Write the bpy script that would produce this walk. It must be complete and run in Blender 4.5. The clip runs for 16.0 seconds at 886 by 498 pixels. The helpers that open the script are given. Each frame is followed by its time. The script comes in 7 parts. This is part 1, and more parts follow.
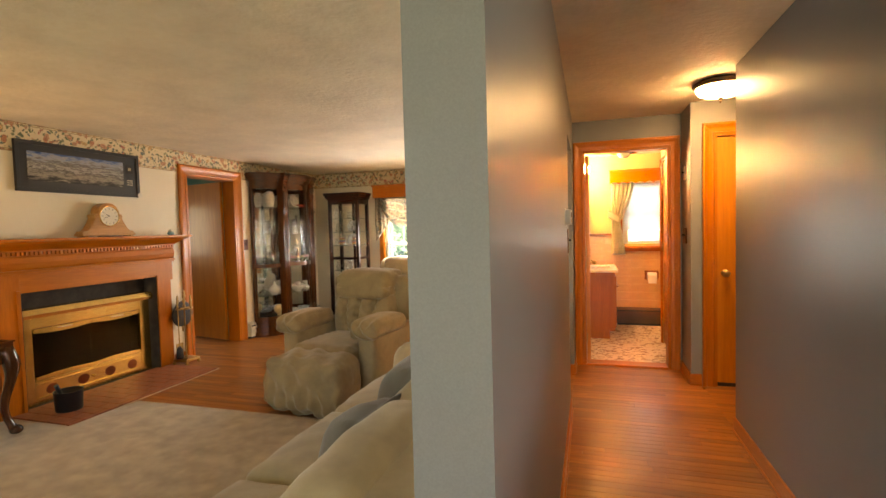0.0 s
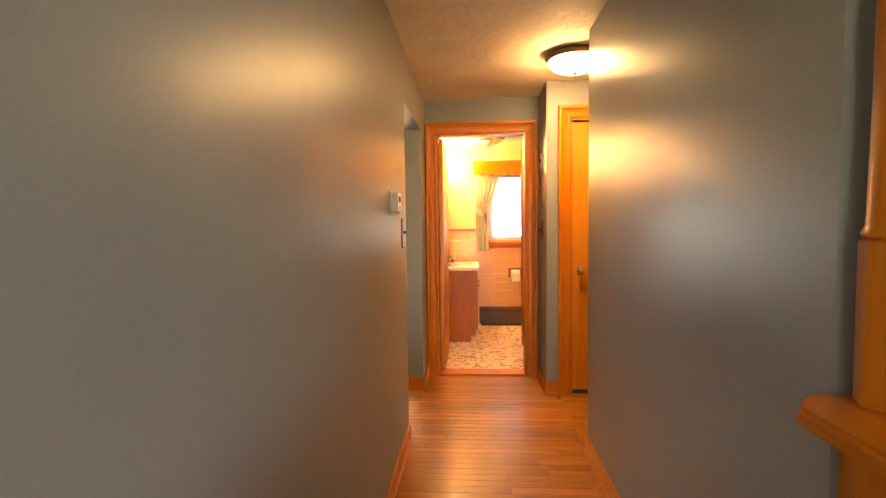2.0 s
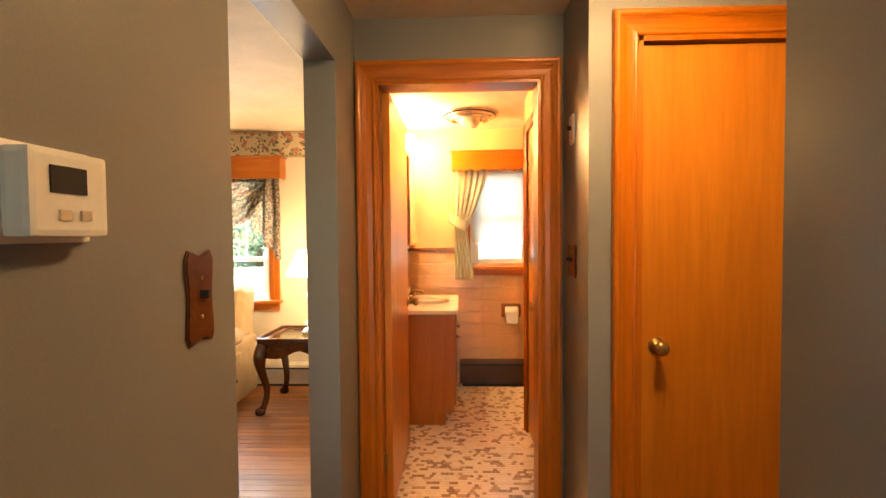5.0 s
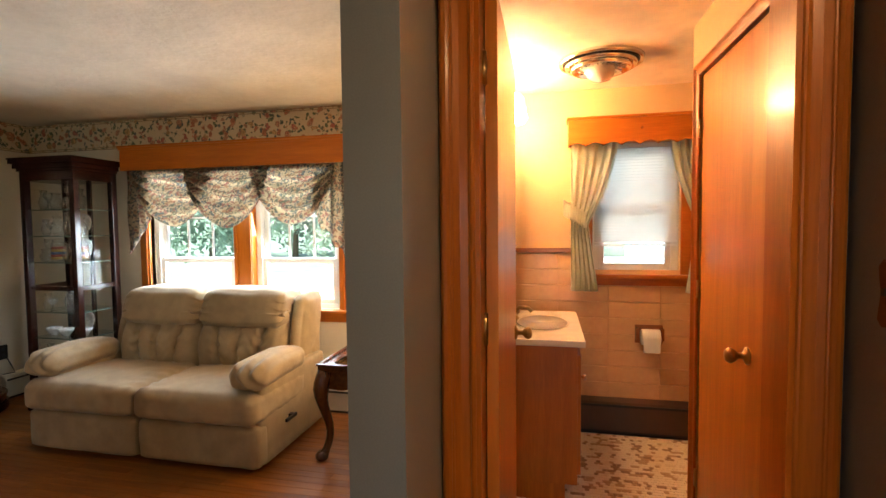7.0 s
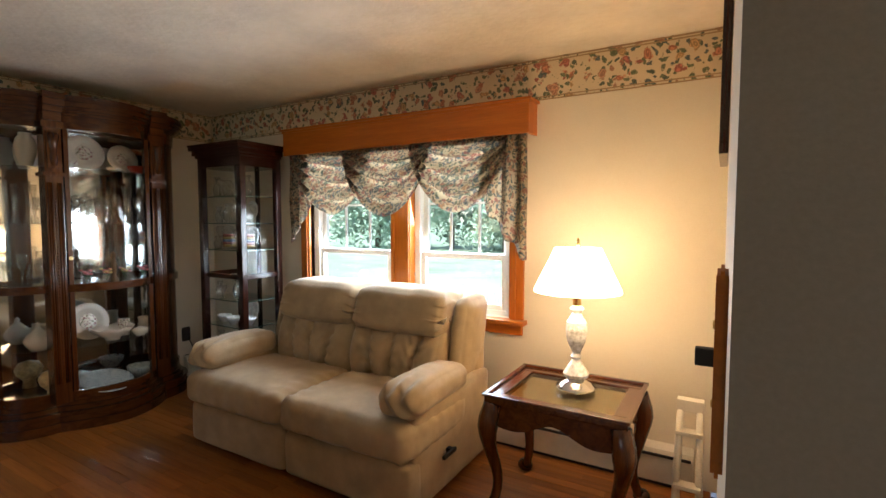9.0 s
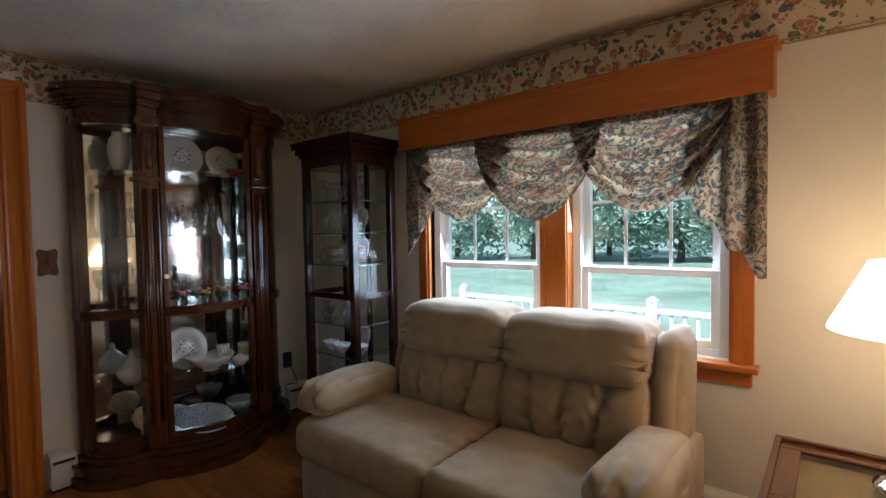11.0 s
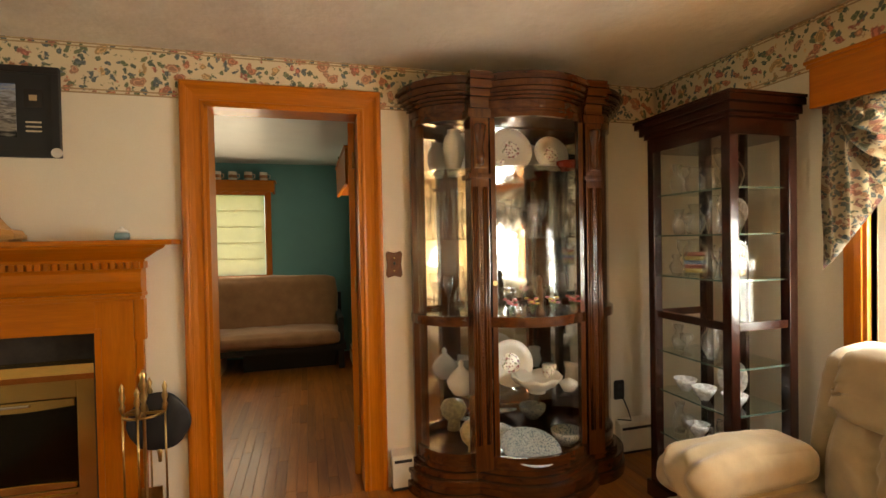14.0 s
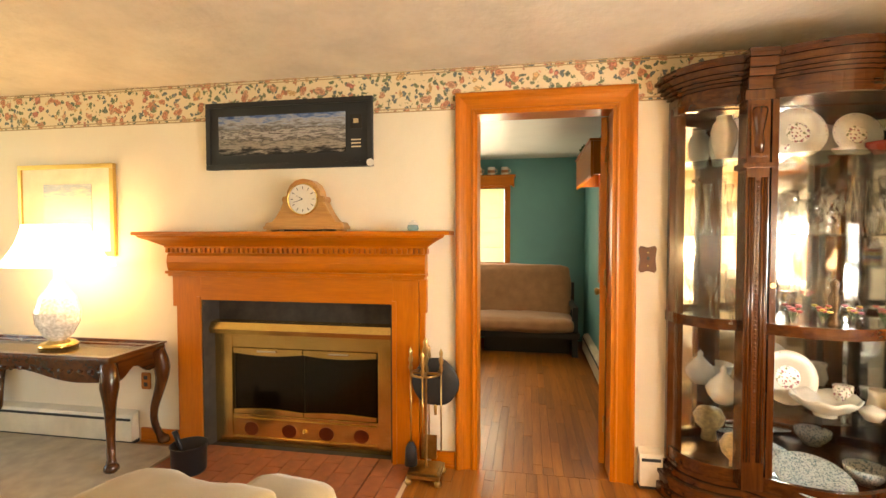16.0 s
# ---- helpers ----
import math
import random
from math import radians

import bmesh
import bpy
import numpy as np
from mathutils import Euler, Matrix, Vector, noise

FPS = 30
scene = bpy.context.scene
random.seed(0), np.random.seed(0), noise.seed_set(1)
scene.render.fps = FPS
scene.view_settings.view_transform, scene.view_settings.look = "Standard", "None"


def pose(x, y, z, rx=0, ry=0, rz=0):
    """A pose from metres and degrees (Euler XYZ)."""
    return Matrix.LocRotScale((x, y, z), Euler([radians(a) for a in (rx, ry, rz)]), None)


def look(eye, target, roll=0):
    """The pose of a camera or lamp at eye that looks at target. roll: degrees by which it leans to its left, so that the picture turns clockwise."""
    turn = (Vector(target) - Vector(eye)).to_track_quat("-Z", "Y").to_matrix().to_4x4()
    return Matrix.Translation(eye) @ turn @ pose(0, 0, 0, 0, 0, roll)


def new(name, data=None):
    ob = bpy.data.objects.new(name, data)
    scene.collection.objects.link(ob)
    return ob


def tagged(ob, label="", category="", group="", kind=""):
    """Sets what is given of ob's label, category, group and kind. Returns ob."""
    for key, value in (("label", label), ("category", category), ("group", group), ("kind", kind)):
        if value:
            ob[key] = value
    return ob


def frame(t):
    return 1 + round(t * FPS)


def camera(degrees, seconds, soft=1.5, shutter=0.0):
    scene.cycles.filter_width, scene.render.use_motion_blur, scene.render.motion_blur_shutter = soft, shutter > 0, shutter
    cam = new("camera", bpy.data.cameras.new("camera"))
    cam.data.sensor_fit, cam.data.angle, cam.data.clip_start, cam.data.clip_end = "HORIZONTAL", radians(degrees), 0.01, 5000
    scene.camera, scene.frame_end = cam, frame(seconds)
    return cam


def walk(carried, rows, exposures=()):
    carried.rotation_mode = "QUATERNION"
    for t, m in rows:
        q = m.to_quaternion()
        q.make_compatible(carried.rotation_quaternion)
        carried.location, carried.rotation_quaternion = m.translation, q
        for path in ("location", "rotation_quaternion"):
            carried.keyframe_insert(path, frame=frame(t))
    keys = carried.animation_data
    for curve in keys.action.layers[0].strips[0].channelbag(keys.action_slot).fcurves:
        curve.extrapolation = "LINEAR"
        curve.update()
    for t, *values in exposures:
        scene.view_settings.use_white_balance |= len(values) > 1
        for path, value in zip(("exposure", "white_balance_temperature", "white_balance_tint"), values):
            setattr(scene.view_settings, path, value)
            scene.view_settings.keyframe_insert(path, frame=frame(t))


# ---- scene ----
cam = camera(85.4, 16.0)
PATH = [
    (0, (-0.039, 1.227, 1.371), (-0.625, 3.137, 1.282), -1.5),
    (0.5, (0.044, 1.347, 1.359), (-0.396, 3.296, 1.259), -1.4),
    (1, (0.119, 1.511, 1.347), (-0.212, 3.48, 1.234), -1.7),
    (1.5, (0.176, 1.738, 1.327), (-0.041, 3.723, 1.206), -1.1),
    (2, (0.215, 1.989, 1.312), (0.087, 3.982, 1.203), -0.7),
    (2.5, (0.268, 2.279, 1.303), (0.179, 4.275, 1.222), -0.3),
    (3, (0.286, 2.601, 1.325), (0.233, 4.599, 1.256), -0.3),
    (3.5, (0.298, 2.902, 1.346), (0.27, 4.9, 1.278), -0.6),
    (6, (0.243, 4.401, 1.383), (0.059, 6.391, 1.305), -0.3),
    (6.5, (0.16, 4.616, 1.392), (-0.121, 6.594, 1.305), -0.3),
    (7, (0.093, 4.783, 1.391), (-0.335, 6.734, 1.294), -0.6),
    (7.5, (0.069, 4.994, 1.376), (-0.577, 6.884, 1.271), -0.4),
    (8, (-0.056, 5.171, 1.379), (-0.866, 6.996, 1.251), -0.2),
    (8.5, (-0.171, 5.29, 1.358), (-1.085, 7.064, 1.238), 0.2),
    (9, (-0.318, 5.423, 1.366), (-1.329, 7.144, 1.246), 0.0),
    (9.2, (-0.387, 5.477, 1.372), (-1.431, 7.178, 1.253), -0.2),
    (11.3, (-1.205, 5.842, 1.345), (-2.535, 7.335, 1.272), -0.9),
    (11.5, (-1.285, 5.885, 1.350), (-2.665, 7.331, 1.276), -0.8),
    (12, (-1.502, 5.988, 1.363), (-2.995, 7.316, 1.281), -0.8),
    (12.5, (-1.636, 6.027, 1.342), (-3.246, 7.213, 1.291), -0.6),
    (13, (-1.711, 6.018, 1.322), (-3.434, 7.033, 1.302), -0.9),
    (13.5, (-1.721, 6.015, 1.324), (-3.564, 6.791, 1.303), -0.7),
    (14, (-1.721, 5.974, 1.335), (-3.646, 6.517, 1.303), -1.1),
    (14.5, (-1.695, 5.923, 1.328), (-3.669, 6.241, 1.303), -1.1),
    (15, (-1.666, 5.893, 1.333), (-3.664, 5.983, 1.302), -0.8),
    (15.5, (-1.638, 5.869, 1.335), (-3.633, 5.732, 1.295), -0.5),
    (16, (-1.605, 5.803, 1.357), (-3.573, 5.451, 1.29), -0.1),
]
EXPOSURES = [(0, 3.0, 8100, 13), (1.5, 3.3, 8000, 11), (3.5, 3.2, 8000, 11), (6, 2.35, 6500, 10), (7, 2.0, 6200, 10), (9, 1.7, 6000, 11), (11.5, 0.85, 5200, 12), (12.5, 0.85, 5300, 12),
             (13.5, 2.05, 7300, 12), (14.5, 2.95, 8500, 13), (16, 3.75, 8300, 12)]
walk(cam, [(t, look(e, a, r)) for t, e, a, r in PATH], EXPOSURES)

# ---- world and light ----
world = bpy.data.worlds.new("world")
scene.world = world
world.use_nodes = True
wn, wl = world.node_tree.nodes, world.node_tree.links
sky = wn.new("ShaderNodeTexSky")
sky.sky_type = "NISHITA"
sky.sun_disc = False
sky.sun_elevation = radians(53)
sky.sun_rotation = radians(200)
wl.new(sky.outputs[0], wn["Background"].inputs[0])
wn["Background"].inputs[1].default_value = 0.15
sun = new("sun", bpy.data.lights.new("sun", "SUN"))
sun.data.energy, sun.data.angle, sun.data.color = 5.0, radians(0.5), (1, 0.95, 0.86)
sun.matrix_world = look((-5, -14, 20), (0, 0, 0))


def lamp(name, kind, m, watts, colour, size=0.1, size_y=None):
    ob = new(name, bpy.data.lights.new(name, kind))
    ob.data.energy, ob.data.color = watts, colour
    if kind == "AREA":
        ob.data.shape, ob.data.size, ob.data.size_y = "RECTANGLE", size, size_y or size
    else:
        ob.data.shadow_soft_size = size
    ob.matrix_world = m
    return ob


DAY, SOFTDAY = (0.84, 0.93, 1.0), (1.0, 0.90, 0.74)
lamp("daylight_living", "AREA", pose(-2.26, 8.16, 1.33, -74, 0, 0), 28, DAY, 1.6, 1.0)
lamp("daylight_bath", "AREA", pose(0.65, 8.265, 1.49, -90, 0, 0), 0.8, DAY, 0.5, 0.8)
lamp("daylight_front", "AREA", pose(-2.4, 0.16, 1.4, 90, 0, 0), 0.15, DAY, 1.8, 1.1)
lamp("daylight_entry", "AREA", pose(0.2, -0.94, 1.3, 90, 0, 0), 0.7, DAY, 0.8, 1.6)
lamp("daylight_kitchen", "AREA", pose(3.16, 0.9, 1.5, 90, 0, 90), 4.5, DAY, 1.3, 0.9)
lamp("daylight_den", "AREA", pose(-7.7, 5.15, 1.4, 90, 0, -90), 1.6, SOFTDAY, 0.6, 0.9)
lamp("daylight_den_side", "AREA", pose(-6.0, 6.46, 1.4, -90, 0, 0), 1.6, SOFTDAY, 0.7, 0.9)

# ---- materials ----


def shader(name):
    m = bpy.data.materials.new(name)
    m.use_nodes = True
    nt = m.node_tree
    return m, nt, nt.nodes["Principled BSDF"]


def ramp(nt, stops):
    r = nt.nodes.new("ShaderNodeValToRGB")
    e = r.color_ramp.elements
    while len(e) < len(stops):
        e.new(0.5)
    for el, (p, c) in zip(e, stops):
        el.position, el.color = p, (*c, 1)
    return r


def coords(nt, scale=(1, 1, 1), space="Object"):
    tc = nt.nodes.new("ShaderNodeTexCoord")
    mp = nt.nodes.new("ShaderNodeMapping")
    mp.inputs["Scale"].default_value = scale
    nt.links.new(tc.outputs[space], mp.inputs[0])
    return mp.outputs[0]


def tex(nt, vec, scale, detail=4, rough=0.55, dist=0.0):
    n = nt.nodes.new("ShaderNodeTexNoise")
    n.inputs["Scale"].default_value, n.inputs["Detail"].default_value = scale, detail
    n.inputs["Roughness"].default_value, n.inputs["Distortion"].default_value = rough, dist
    nt.links.new(vec, n.inputs["Vector"])
    return n.outputs["Fac"]


def mixc(nt, fac, a, b, mode="MIX"):
    n = nt.nodes.new("ShaderNodeMix")
    n.data_type, n.blend_type = "RGBA", mode
    for sock, v in ((n.inputs[0], fac), (n.inputs[6], a), (n.inputs[7], b)):
        if isinstance(v, bpy.types.NodeSocket):
            nt.links.new(v, sock)
        elif isinstance(v, (int, float)):
            sock.default_value = v
        else:
            sock.default_value = (*v, 1)
    return n.outputs[2]


def bump(nt, bsdf, height, strength=0.2, dist=0.005):
    b = nt.nodes.new("ShaderNodeBump")
    b.inputs["Strength"].default_value, b.inputs["Distance"].default_value = strength, dist
    nt.links.new(height, b.inputs["Height"])
    nt.links.new(b.outputs[0], bsdf.inputs["Normal"])


def plain(name, c, rough=0.5, metal=0.0, vary=0.12, scale=6.0, fine=120.0, bmp=0.1, coat=0.0, dist=0.002):
    """Painted, moulded or cast surface: colour drifts at two scales, fine relief."""
    m, nt, b = shader(name)
    v = coords(nt)
    big, small = tex(nt, v, scale), tex(nt, v, fine, 3)
    d, l = [x * (1 - vary) for x in c], [min(1, x * (1 + vary)) for x in c]
    r = ramp(nt, [(0.3, d), (0.7, l)])
    nt.links.new(big, r.inputs[0])
    col = mixc(nt, 0.12, r.outputs[0], small, "OVERLAY")
    nt.links.new(col, b.inputs["Base Color"])
    rr = nt.nodes.new("ShaderNodeMapRange")
    rr.inputs[3].default_value, rr.inputs[4].default_value = max(0.02, rough - 0.06), min(1, rough + 0.08)
    nt.links.new(big, rr.inputs[0])
    nt.links.new(rr.outputs[0], b.inputs["Roughness"])
    b.inputs["Metallic"].default_value = metal
    b.inputs["Coat Weight"].default_value = coat
    b.inputs["Coat Roughness"].default_value = 0.12
    if bmp:
        bump(nt, b, small, bmp, dist)
    return m


def wood(name, dark, light, axis=2, rough=0.35, coat=0.25, scale=1.0, spread=0.0):
    """Varnished wood, grain along one axis; spread: how much one piece differs from the next."""
    m, nt, b = shader(name)
    s = [22 * scale] * 3
    s[axis] = 1.6 * scale
    v = coords(nt, s)
    info = nt.nodes.new("ShaderNodeObjectInfo")
    add = nt.nodes.new("ShaderNodeVectorMath")
    mul = nt.nodes.new("ShaderNodeMath")
    mul.operation, mul.inputs[1].default_value = "MULTIPLY", 37.0
    nt.links.new(info.outputs["Random"], mul.inputs[0])
    nt.links.new(v, add.inputs[0])
    nt.links.new(mul.outputs[0], add.inputs[1])
    g = tex(nt, add.outputs[0], 1.0, 6, 0.62, 0.9)
    f = tex(nt, add.outputs[0], 6.0, 3)
    r = ramp(nt, [(0.28, dark), (0.52, [(p + q) / 2 for p, q in zip(dark, light)]), (0.75, light)])
    nt.links.new(g, r.inputs[0])
    col = mixc(nt, 0.25, r.outputs[0], f, "OVERLAY")
    if spread:
        geo = nt.nodes.new("ShaderNodeNewGeometry")
        sm = nt.nodes.new("ShaderNodeMath")
        sm.operation = "ADD"
        nt.links.new(info.outputs["Random"], sm.inputs[0])
        nt.links.new(geo.outputs["Random Per Island"], sm.inputs[1])
        fr = nt.nodes.new("ShaderNodeMath")
        fr.operation = "FRACT"
        nt.links.new(sm.outputs[0], fr.inputs[0])
        tone = ramp(nt, [(0.0, (1 - spread,) * 3), (1.0, (1.0, 1.0, 1.0))])
        nt.links.new(fr.outputs[0], tone.inputs[0])
        col = mixc(nt, 1.0, col, tone.outputs[0], "MULTIPLY")
    nt.links.new(col, b.inputs["Base Color"])
    b.inputs["Roughness"].default_value = rough
    b.inputs["Specular IOR Level"].default_value = 0.35
    b.inputs["Coat Weight"].default_value, b.inputs["Coat Roughness"].default_value = coat, 0.12
    bump(nt, b, g, 0.08, 0.002)
    return m


def cloth(name, c, vary=0.15, fine=500.0, bmp=0.35):
    m = plain(name, c, 0.92, 0, vary, 9.0, fine, bmp, dist=0.0015)
    b = m.node_tree.nodes["Principled BSDF"]
    b.inputs["Sheen Weight"].default_value, b.inputs["Sheen Roughness"].default_value = 0.25, 0.5
    return m


def floral(name, ground, colours, scale=16.0, rough=0.85, thresh=0.36, warp=0.04):
    """Printed flowers and leaves: rounded blotches in several inks, petal rings, on a pale ground."""
    m, nt, b = shader(name)
    v = coords(nt)
    n = nt.nodes.new("ShaderNodeTexNoise")
    n.inputs["Scale"].default_value = 14
    nt.links.new(v, n.inputs["Vector"])
    w = nt.nodes.new("ShaderNodeVectorMath")
    w.operation = "SCALE"
    w.inputs["Scale"].default_value = warp
    nt.links.new(n.outputs["Color"], w.inputs[0])
    a = nt.nodes.new("ShaderNodeVectorMath")
    nt.links.new(v, a.inputs[0])
    nt.links.new(w.outputs[0], a.inputs[1])
    col = ground
    for k, sc, th in ((1, scale * 1.8, thresh * 1.05), (0, scale, thresh)):
        vo = nt.nodes.new("ShaderNodeTexVoronoi")
        vo.inputs["Scale"].default_value = sc
        nt.links.new(a.outputs[0], vo.inputs["Vector"])
        inks = colours[k]
        r = ramp(nt, [((i + 0.0) / len(inks), c) for i, c in enumerate(inks)])
        r.color_ramp.interpolation = "CONSTANT"
        sep = nt.nodes.new("ShaderNodeSeparateColor")
        nt.links.new(vo.outputs["Color"], sep.inputs[0])
        nt.links.new(sep.outputs[0], r.inputs[0])
        ring = nt.nodes.new("ShaderNodeMath")
        ring.operation = "MULTIPLY"
        ring.inputs[1].default_value = 34.0
        nt.links.new(vo.outputs["Distance"], ring.inputs[0])
        sn = nt.nodes.new("ShaderNodeMath")
        sn.operation = "SINE"
        nt.links.new(ring.outputs[0], sn.inputs[0])
        shade = ramp(nt, [(0.0, (0.62, 0.62, 0.62)), (1.0, (1.15, 1.1, 1.05))])
        nt.links.new(sn.outputs[0], shade.inputs[0])
        ink = mixc(nt, 1.0, r.outputs[0], shade.outputs[0], "MULTIPLY")
        mask = ramp(nt, [(th + 0.34, (1, 1, 1)), (th + 0.40, (0, 0, 0))])
        rag = nt.nodes.new("ShaderNodeMath")
        rag.operation = "MULTIPLY_ADD"
        rag.inputs[1].default_value = 0.75
        nt.links.new(tex(nt, v, sc * 2.6, 4, 0.7), rag.inputs[0])
        nt.links.new(vo.outputs["Distance"], rag.inputs[2])
        nt.links.new(rag.outputs[0], mask.inputs[0])
        col = mixc(nt, mask.outputs[0], col, ink)
    nt.links.new(col, b.inputs["Base Color"])
    b.inputs["Roughness"].default_value = rough
    bump(nt, b, tex(nt, v, 600, 2), 0.1, 0.001)
    return m


def glow(name, c, strength):
    m, nt, b = shader(name)
    b.inputs["Base Color"].default_value = (0.9, 0.85, 0.75, 1)
    b.inputs["Emission Color"].default_value = (*c, 1)
    b.inputs["Emission Strength"].default_value = strength
    return m


def pane_glass(name, tint=(0.97, 0.98, 0.97), rough=0.01, gloss=0.035, edge=5.0):
    m = bpy.data.materials.new(name)
    m.use_nodes = True
    nt = m.node_tree
    nt.nodes.remove(nt.nodes["Principled BSDF"])
    t, g, f, x = (nt.nodes.new("ShaderNode" + k) for k in ("BsdfTransparent", "BsdfGlossy", "LayerWeight", "MixShader"))
    p, q = nt.nodes.new("ShaderNodeMath"), nt.nodes.new("ShaderNodeMath")
    t.inputs[0].default_value = (*tint, 1)
    g.inputs["Roughness"].default_value = rough
    p.operation, q.operation = "POWER", "MULTIPLY_ADD"
    p.inputs[1].default_value = edge
    q.inputs[1].default_value, q.inputs[2].default_value = 0.8, gloss
    f.inputs[0].default_value = 0.5
    nt.links.new(f.outputs["Facing"], p.inputs[0])
    nt.links.new(p.outputs[0], q.inputs[0])
    nt.links.new(q.outputs[0], x.inputs[0])
    nt.links.new(t.outputs[0], x.inputs[1])
    nt.links.new(g.outputs[0], x.inputs[2])
    nt.links.new(x.outputs[0], nt.nodes["Material Output"].inputs[0])
    return m


GREY = plain("grey_satin_paint", (0.215, 0.213, 0.21), 0.37, 0, 0.06, 1.5, 260, 0.12)
GREY.node_tree.nodes["Principled BSDF"].inputs["Specular IOR Level"].default_value = 0.22
CREAM = plain("cream_wallpaper", (0.72, 0.64, 0.50), 0.62, 0, 0.05, 2.0, 180, 0.15)
CEIL = plain("cream_plaster", (0.70, 0.62, 0.50), 0.75, 0, 0.10, 3.2, 26, 0.6, dist=0.008)
PEACH = plain("peach_paint", (0.70, 0.46, 0.24), 0.45, 0, 0.05, 2, 200, 0.1)
TEAL = plain("teal_paint", (0.13, 0.34, 0.34), 0.55, 0, 0.07, 2, 200, 0.1)
WHITE = plain("white_paint", (0.78, 0.77, 0.73), 0.4, 0, 0.04, 4, 150, 0.05)
TRIM = wood("honey_pine_trim", (0.39, 0.104, 0.005), (0.50, 0.145, 0.009), 2, 0.36, 0.12)
TRIM_X = wood("honey_pine_trim_x", (0.39, 0.104, 0.005), (0.50, 0.145, 0.009), 0, 0.36, 0.12)
TRIM_Y = wood("honey_pine_trim_y", (0.39, 0.104, 0.005), (0.50, 0.145, 0.009), 1, 0.36, 0.12)
DOORWOOD = wood("amber_birch", (0.46, 0.150, 0.014), (0.61, 0.225, 0.028), 2, 0.34, 0.25, 0.35)
OAK = wood("oak_strip", (0.27, 0.085, 0.012), (0.46, 0.168, 0.028), 0, 0.42, 0.1, 1.0, 0.42)
MAHOG = wood("dark_mahogany", (0.013, 0.0032, 0.002), (0.045, 0.011, 0.005), 2, 0.27, 0.4)
MAHOG_X = wood("dark_mahogany_x", (0.013, 0.0032, 0.002), (0.045, 0.011, 0.005), 0, 0.25, 0.45)
CHERRY = wood("cherry_cabinet", (0.030, 0.0072, 0.0016), (0.118, 0.033, 0.0065), 2, 0.25, 0.45)
CHERRY_Y = wood("cherry_cabinet_y", (0.030, 0.0072, 0.0016), (0.118, 0.033, 0.0065), 1, 0.25, 0.45)
CLOCKOAK = wood("golden_oak", (0.33, 0.15, 0.045), (0.55, 0.28, 0.09), 1, 0.4, 0.2)
VANITY = wood("vanity_wood", (0.32, 0.090, 0.006), (0.45, 0.145, 0.013), 2, 0.4, 0.2)
PLATEWOOD = wood("dark_plate_wood", (0.07, 0.017, 0.003), (0.16, 0.042, 0.008), 2, 0.35, 0.2)
DARKGAP = plain("dark_gap", (0.02, 0.015, 0.012), 0.8)
SOOT = plain("sooty_brick", (0.035, 0.028, 0.024), 0.85, 0, 0.5, 9, 60, 0.6)
BLACK = plain("black_paint", (0.012, 0.012, 0.013), 0.55)
IRON = plain("black_iron", (0.03, 0.03, 0.032), 0.45, 0.6)
BRASS = plain("polished_brass", (0.82, 0.60, 0.24), 0.22, 1.0, 0.12, 9, 90, 0.05)
OLDBRASS = plain("aged_brass", (0.45, 0.30, 0.12), 0.3, 1.0, 0.2, 20, 150, 0.08)
CHROME = plain("chrome", (0.75, 0.74, 0.72), 0.12, 1.0)
PORC = plain("white_porcelain", (0.68, 0.64, 0.56), 0.14, 0, 0.04, 12, 90, 0.02)
COUNTER = plain("cream_cultured_marble", (0.80, 0.72, 0.58), 0.16, 0, 0.06, 9, 60, 0.02)
TILE = plain("peach_glazed_tile", (0.66, 0.40, 0.20), 0.14, 0, 0.08, 3, 30, 0.03)
CAPTILE = plain("brown_glazed_tile", (0.28, 0.10, 0.04), 0.16, 0, 0.1, 6, 40, 0.03)
GROUT = plain("pale_grout", (0.62, 0.50, 0.36), 0.8)
BRICKTILE = plain("terracotta_tile", (0.30, 0.10, 0.045), 0.5, 0, 0.25, 9, 80, 0.3)
CREAMCLOTH = cloth("cream_microfibre", (0.40, 0.295, 0.165))
TANCLOTH = cloth("olive_tan_microfibre", (0.27, 0.20, 0.10))
SOFACLOTH = cloth("beige_sofa_cloth", (0.37, 0.29, 0.165))
SLATECLOTH = cloth("slate_pillow_cloth", (0.10, 0.09, 0.065))
BROWNCLOTH = cloth("brown_futon_cloth", (0.30, 0.15, 0.07))
RUG = cloth("beige_carpet", (0.37, 0.29, 0.175), 0.22, 260, 0.8)
CURTAIN = cloth("pale_sage_cotton", (0.74, 0.76, 0.66), 0.08)
SHADE = glow("lit_pleated_shade", (1.0, 0.66, 0.34), 5.4)
SIDESHADE = glow("lit_wide_shade", (1.0, 0.66, 0.34), 0.9)
BOWL = glow("lit_frosted_glass", (1.0, 0.62, 0.28), 17.0)
BULB = glow("lit_bulb", (1.0, 0.62, 0.28), 46.0)
GLASS = pane_glass("window_glass")
CRYSTAL = pane_glass("clear_crystal", (0.93, 0.94, 0.94), 0.03, 0.10, 2.0)
MIRROR = plain("mirror", (0.82, 0.83, 0.82), 0.02, 1.0, 0.01, 2, 40, 0)
BLIND = plain("white_blind", (0.80, 0.80, 0.78), 0.5)


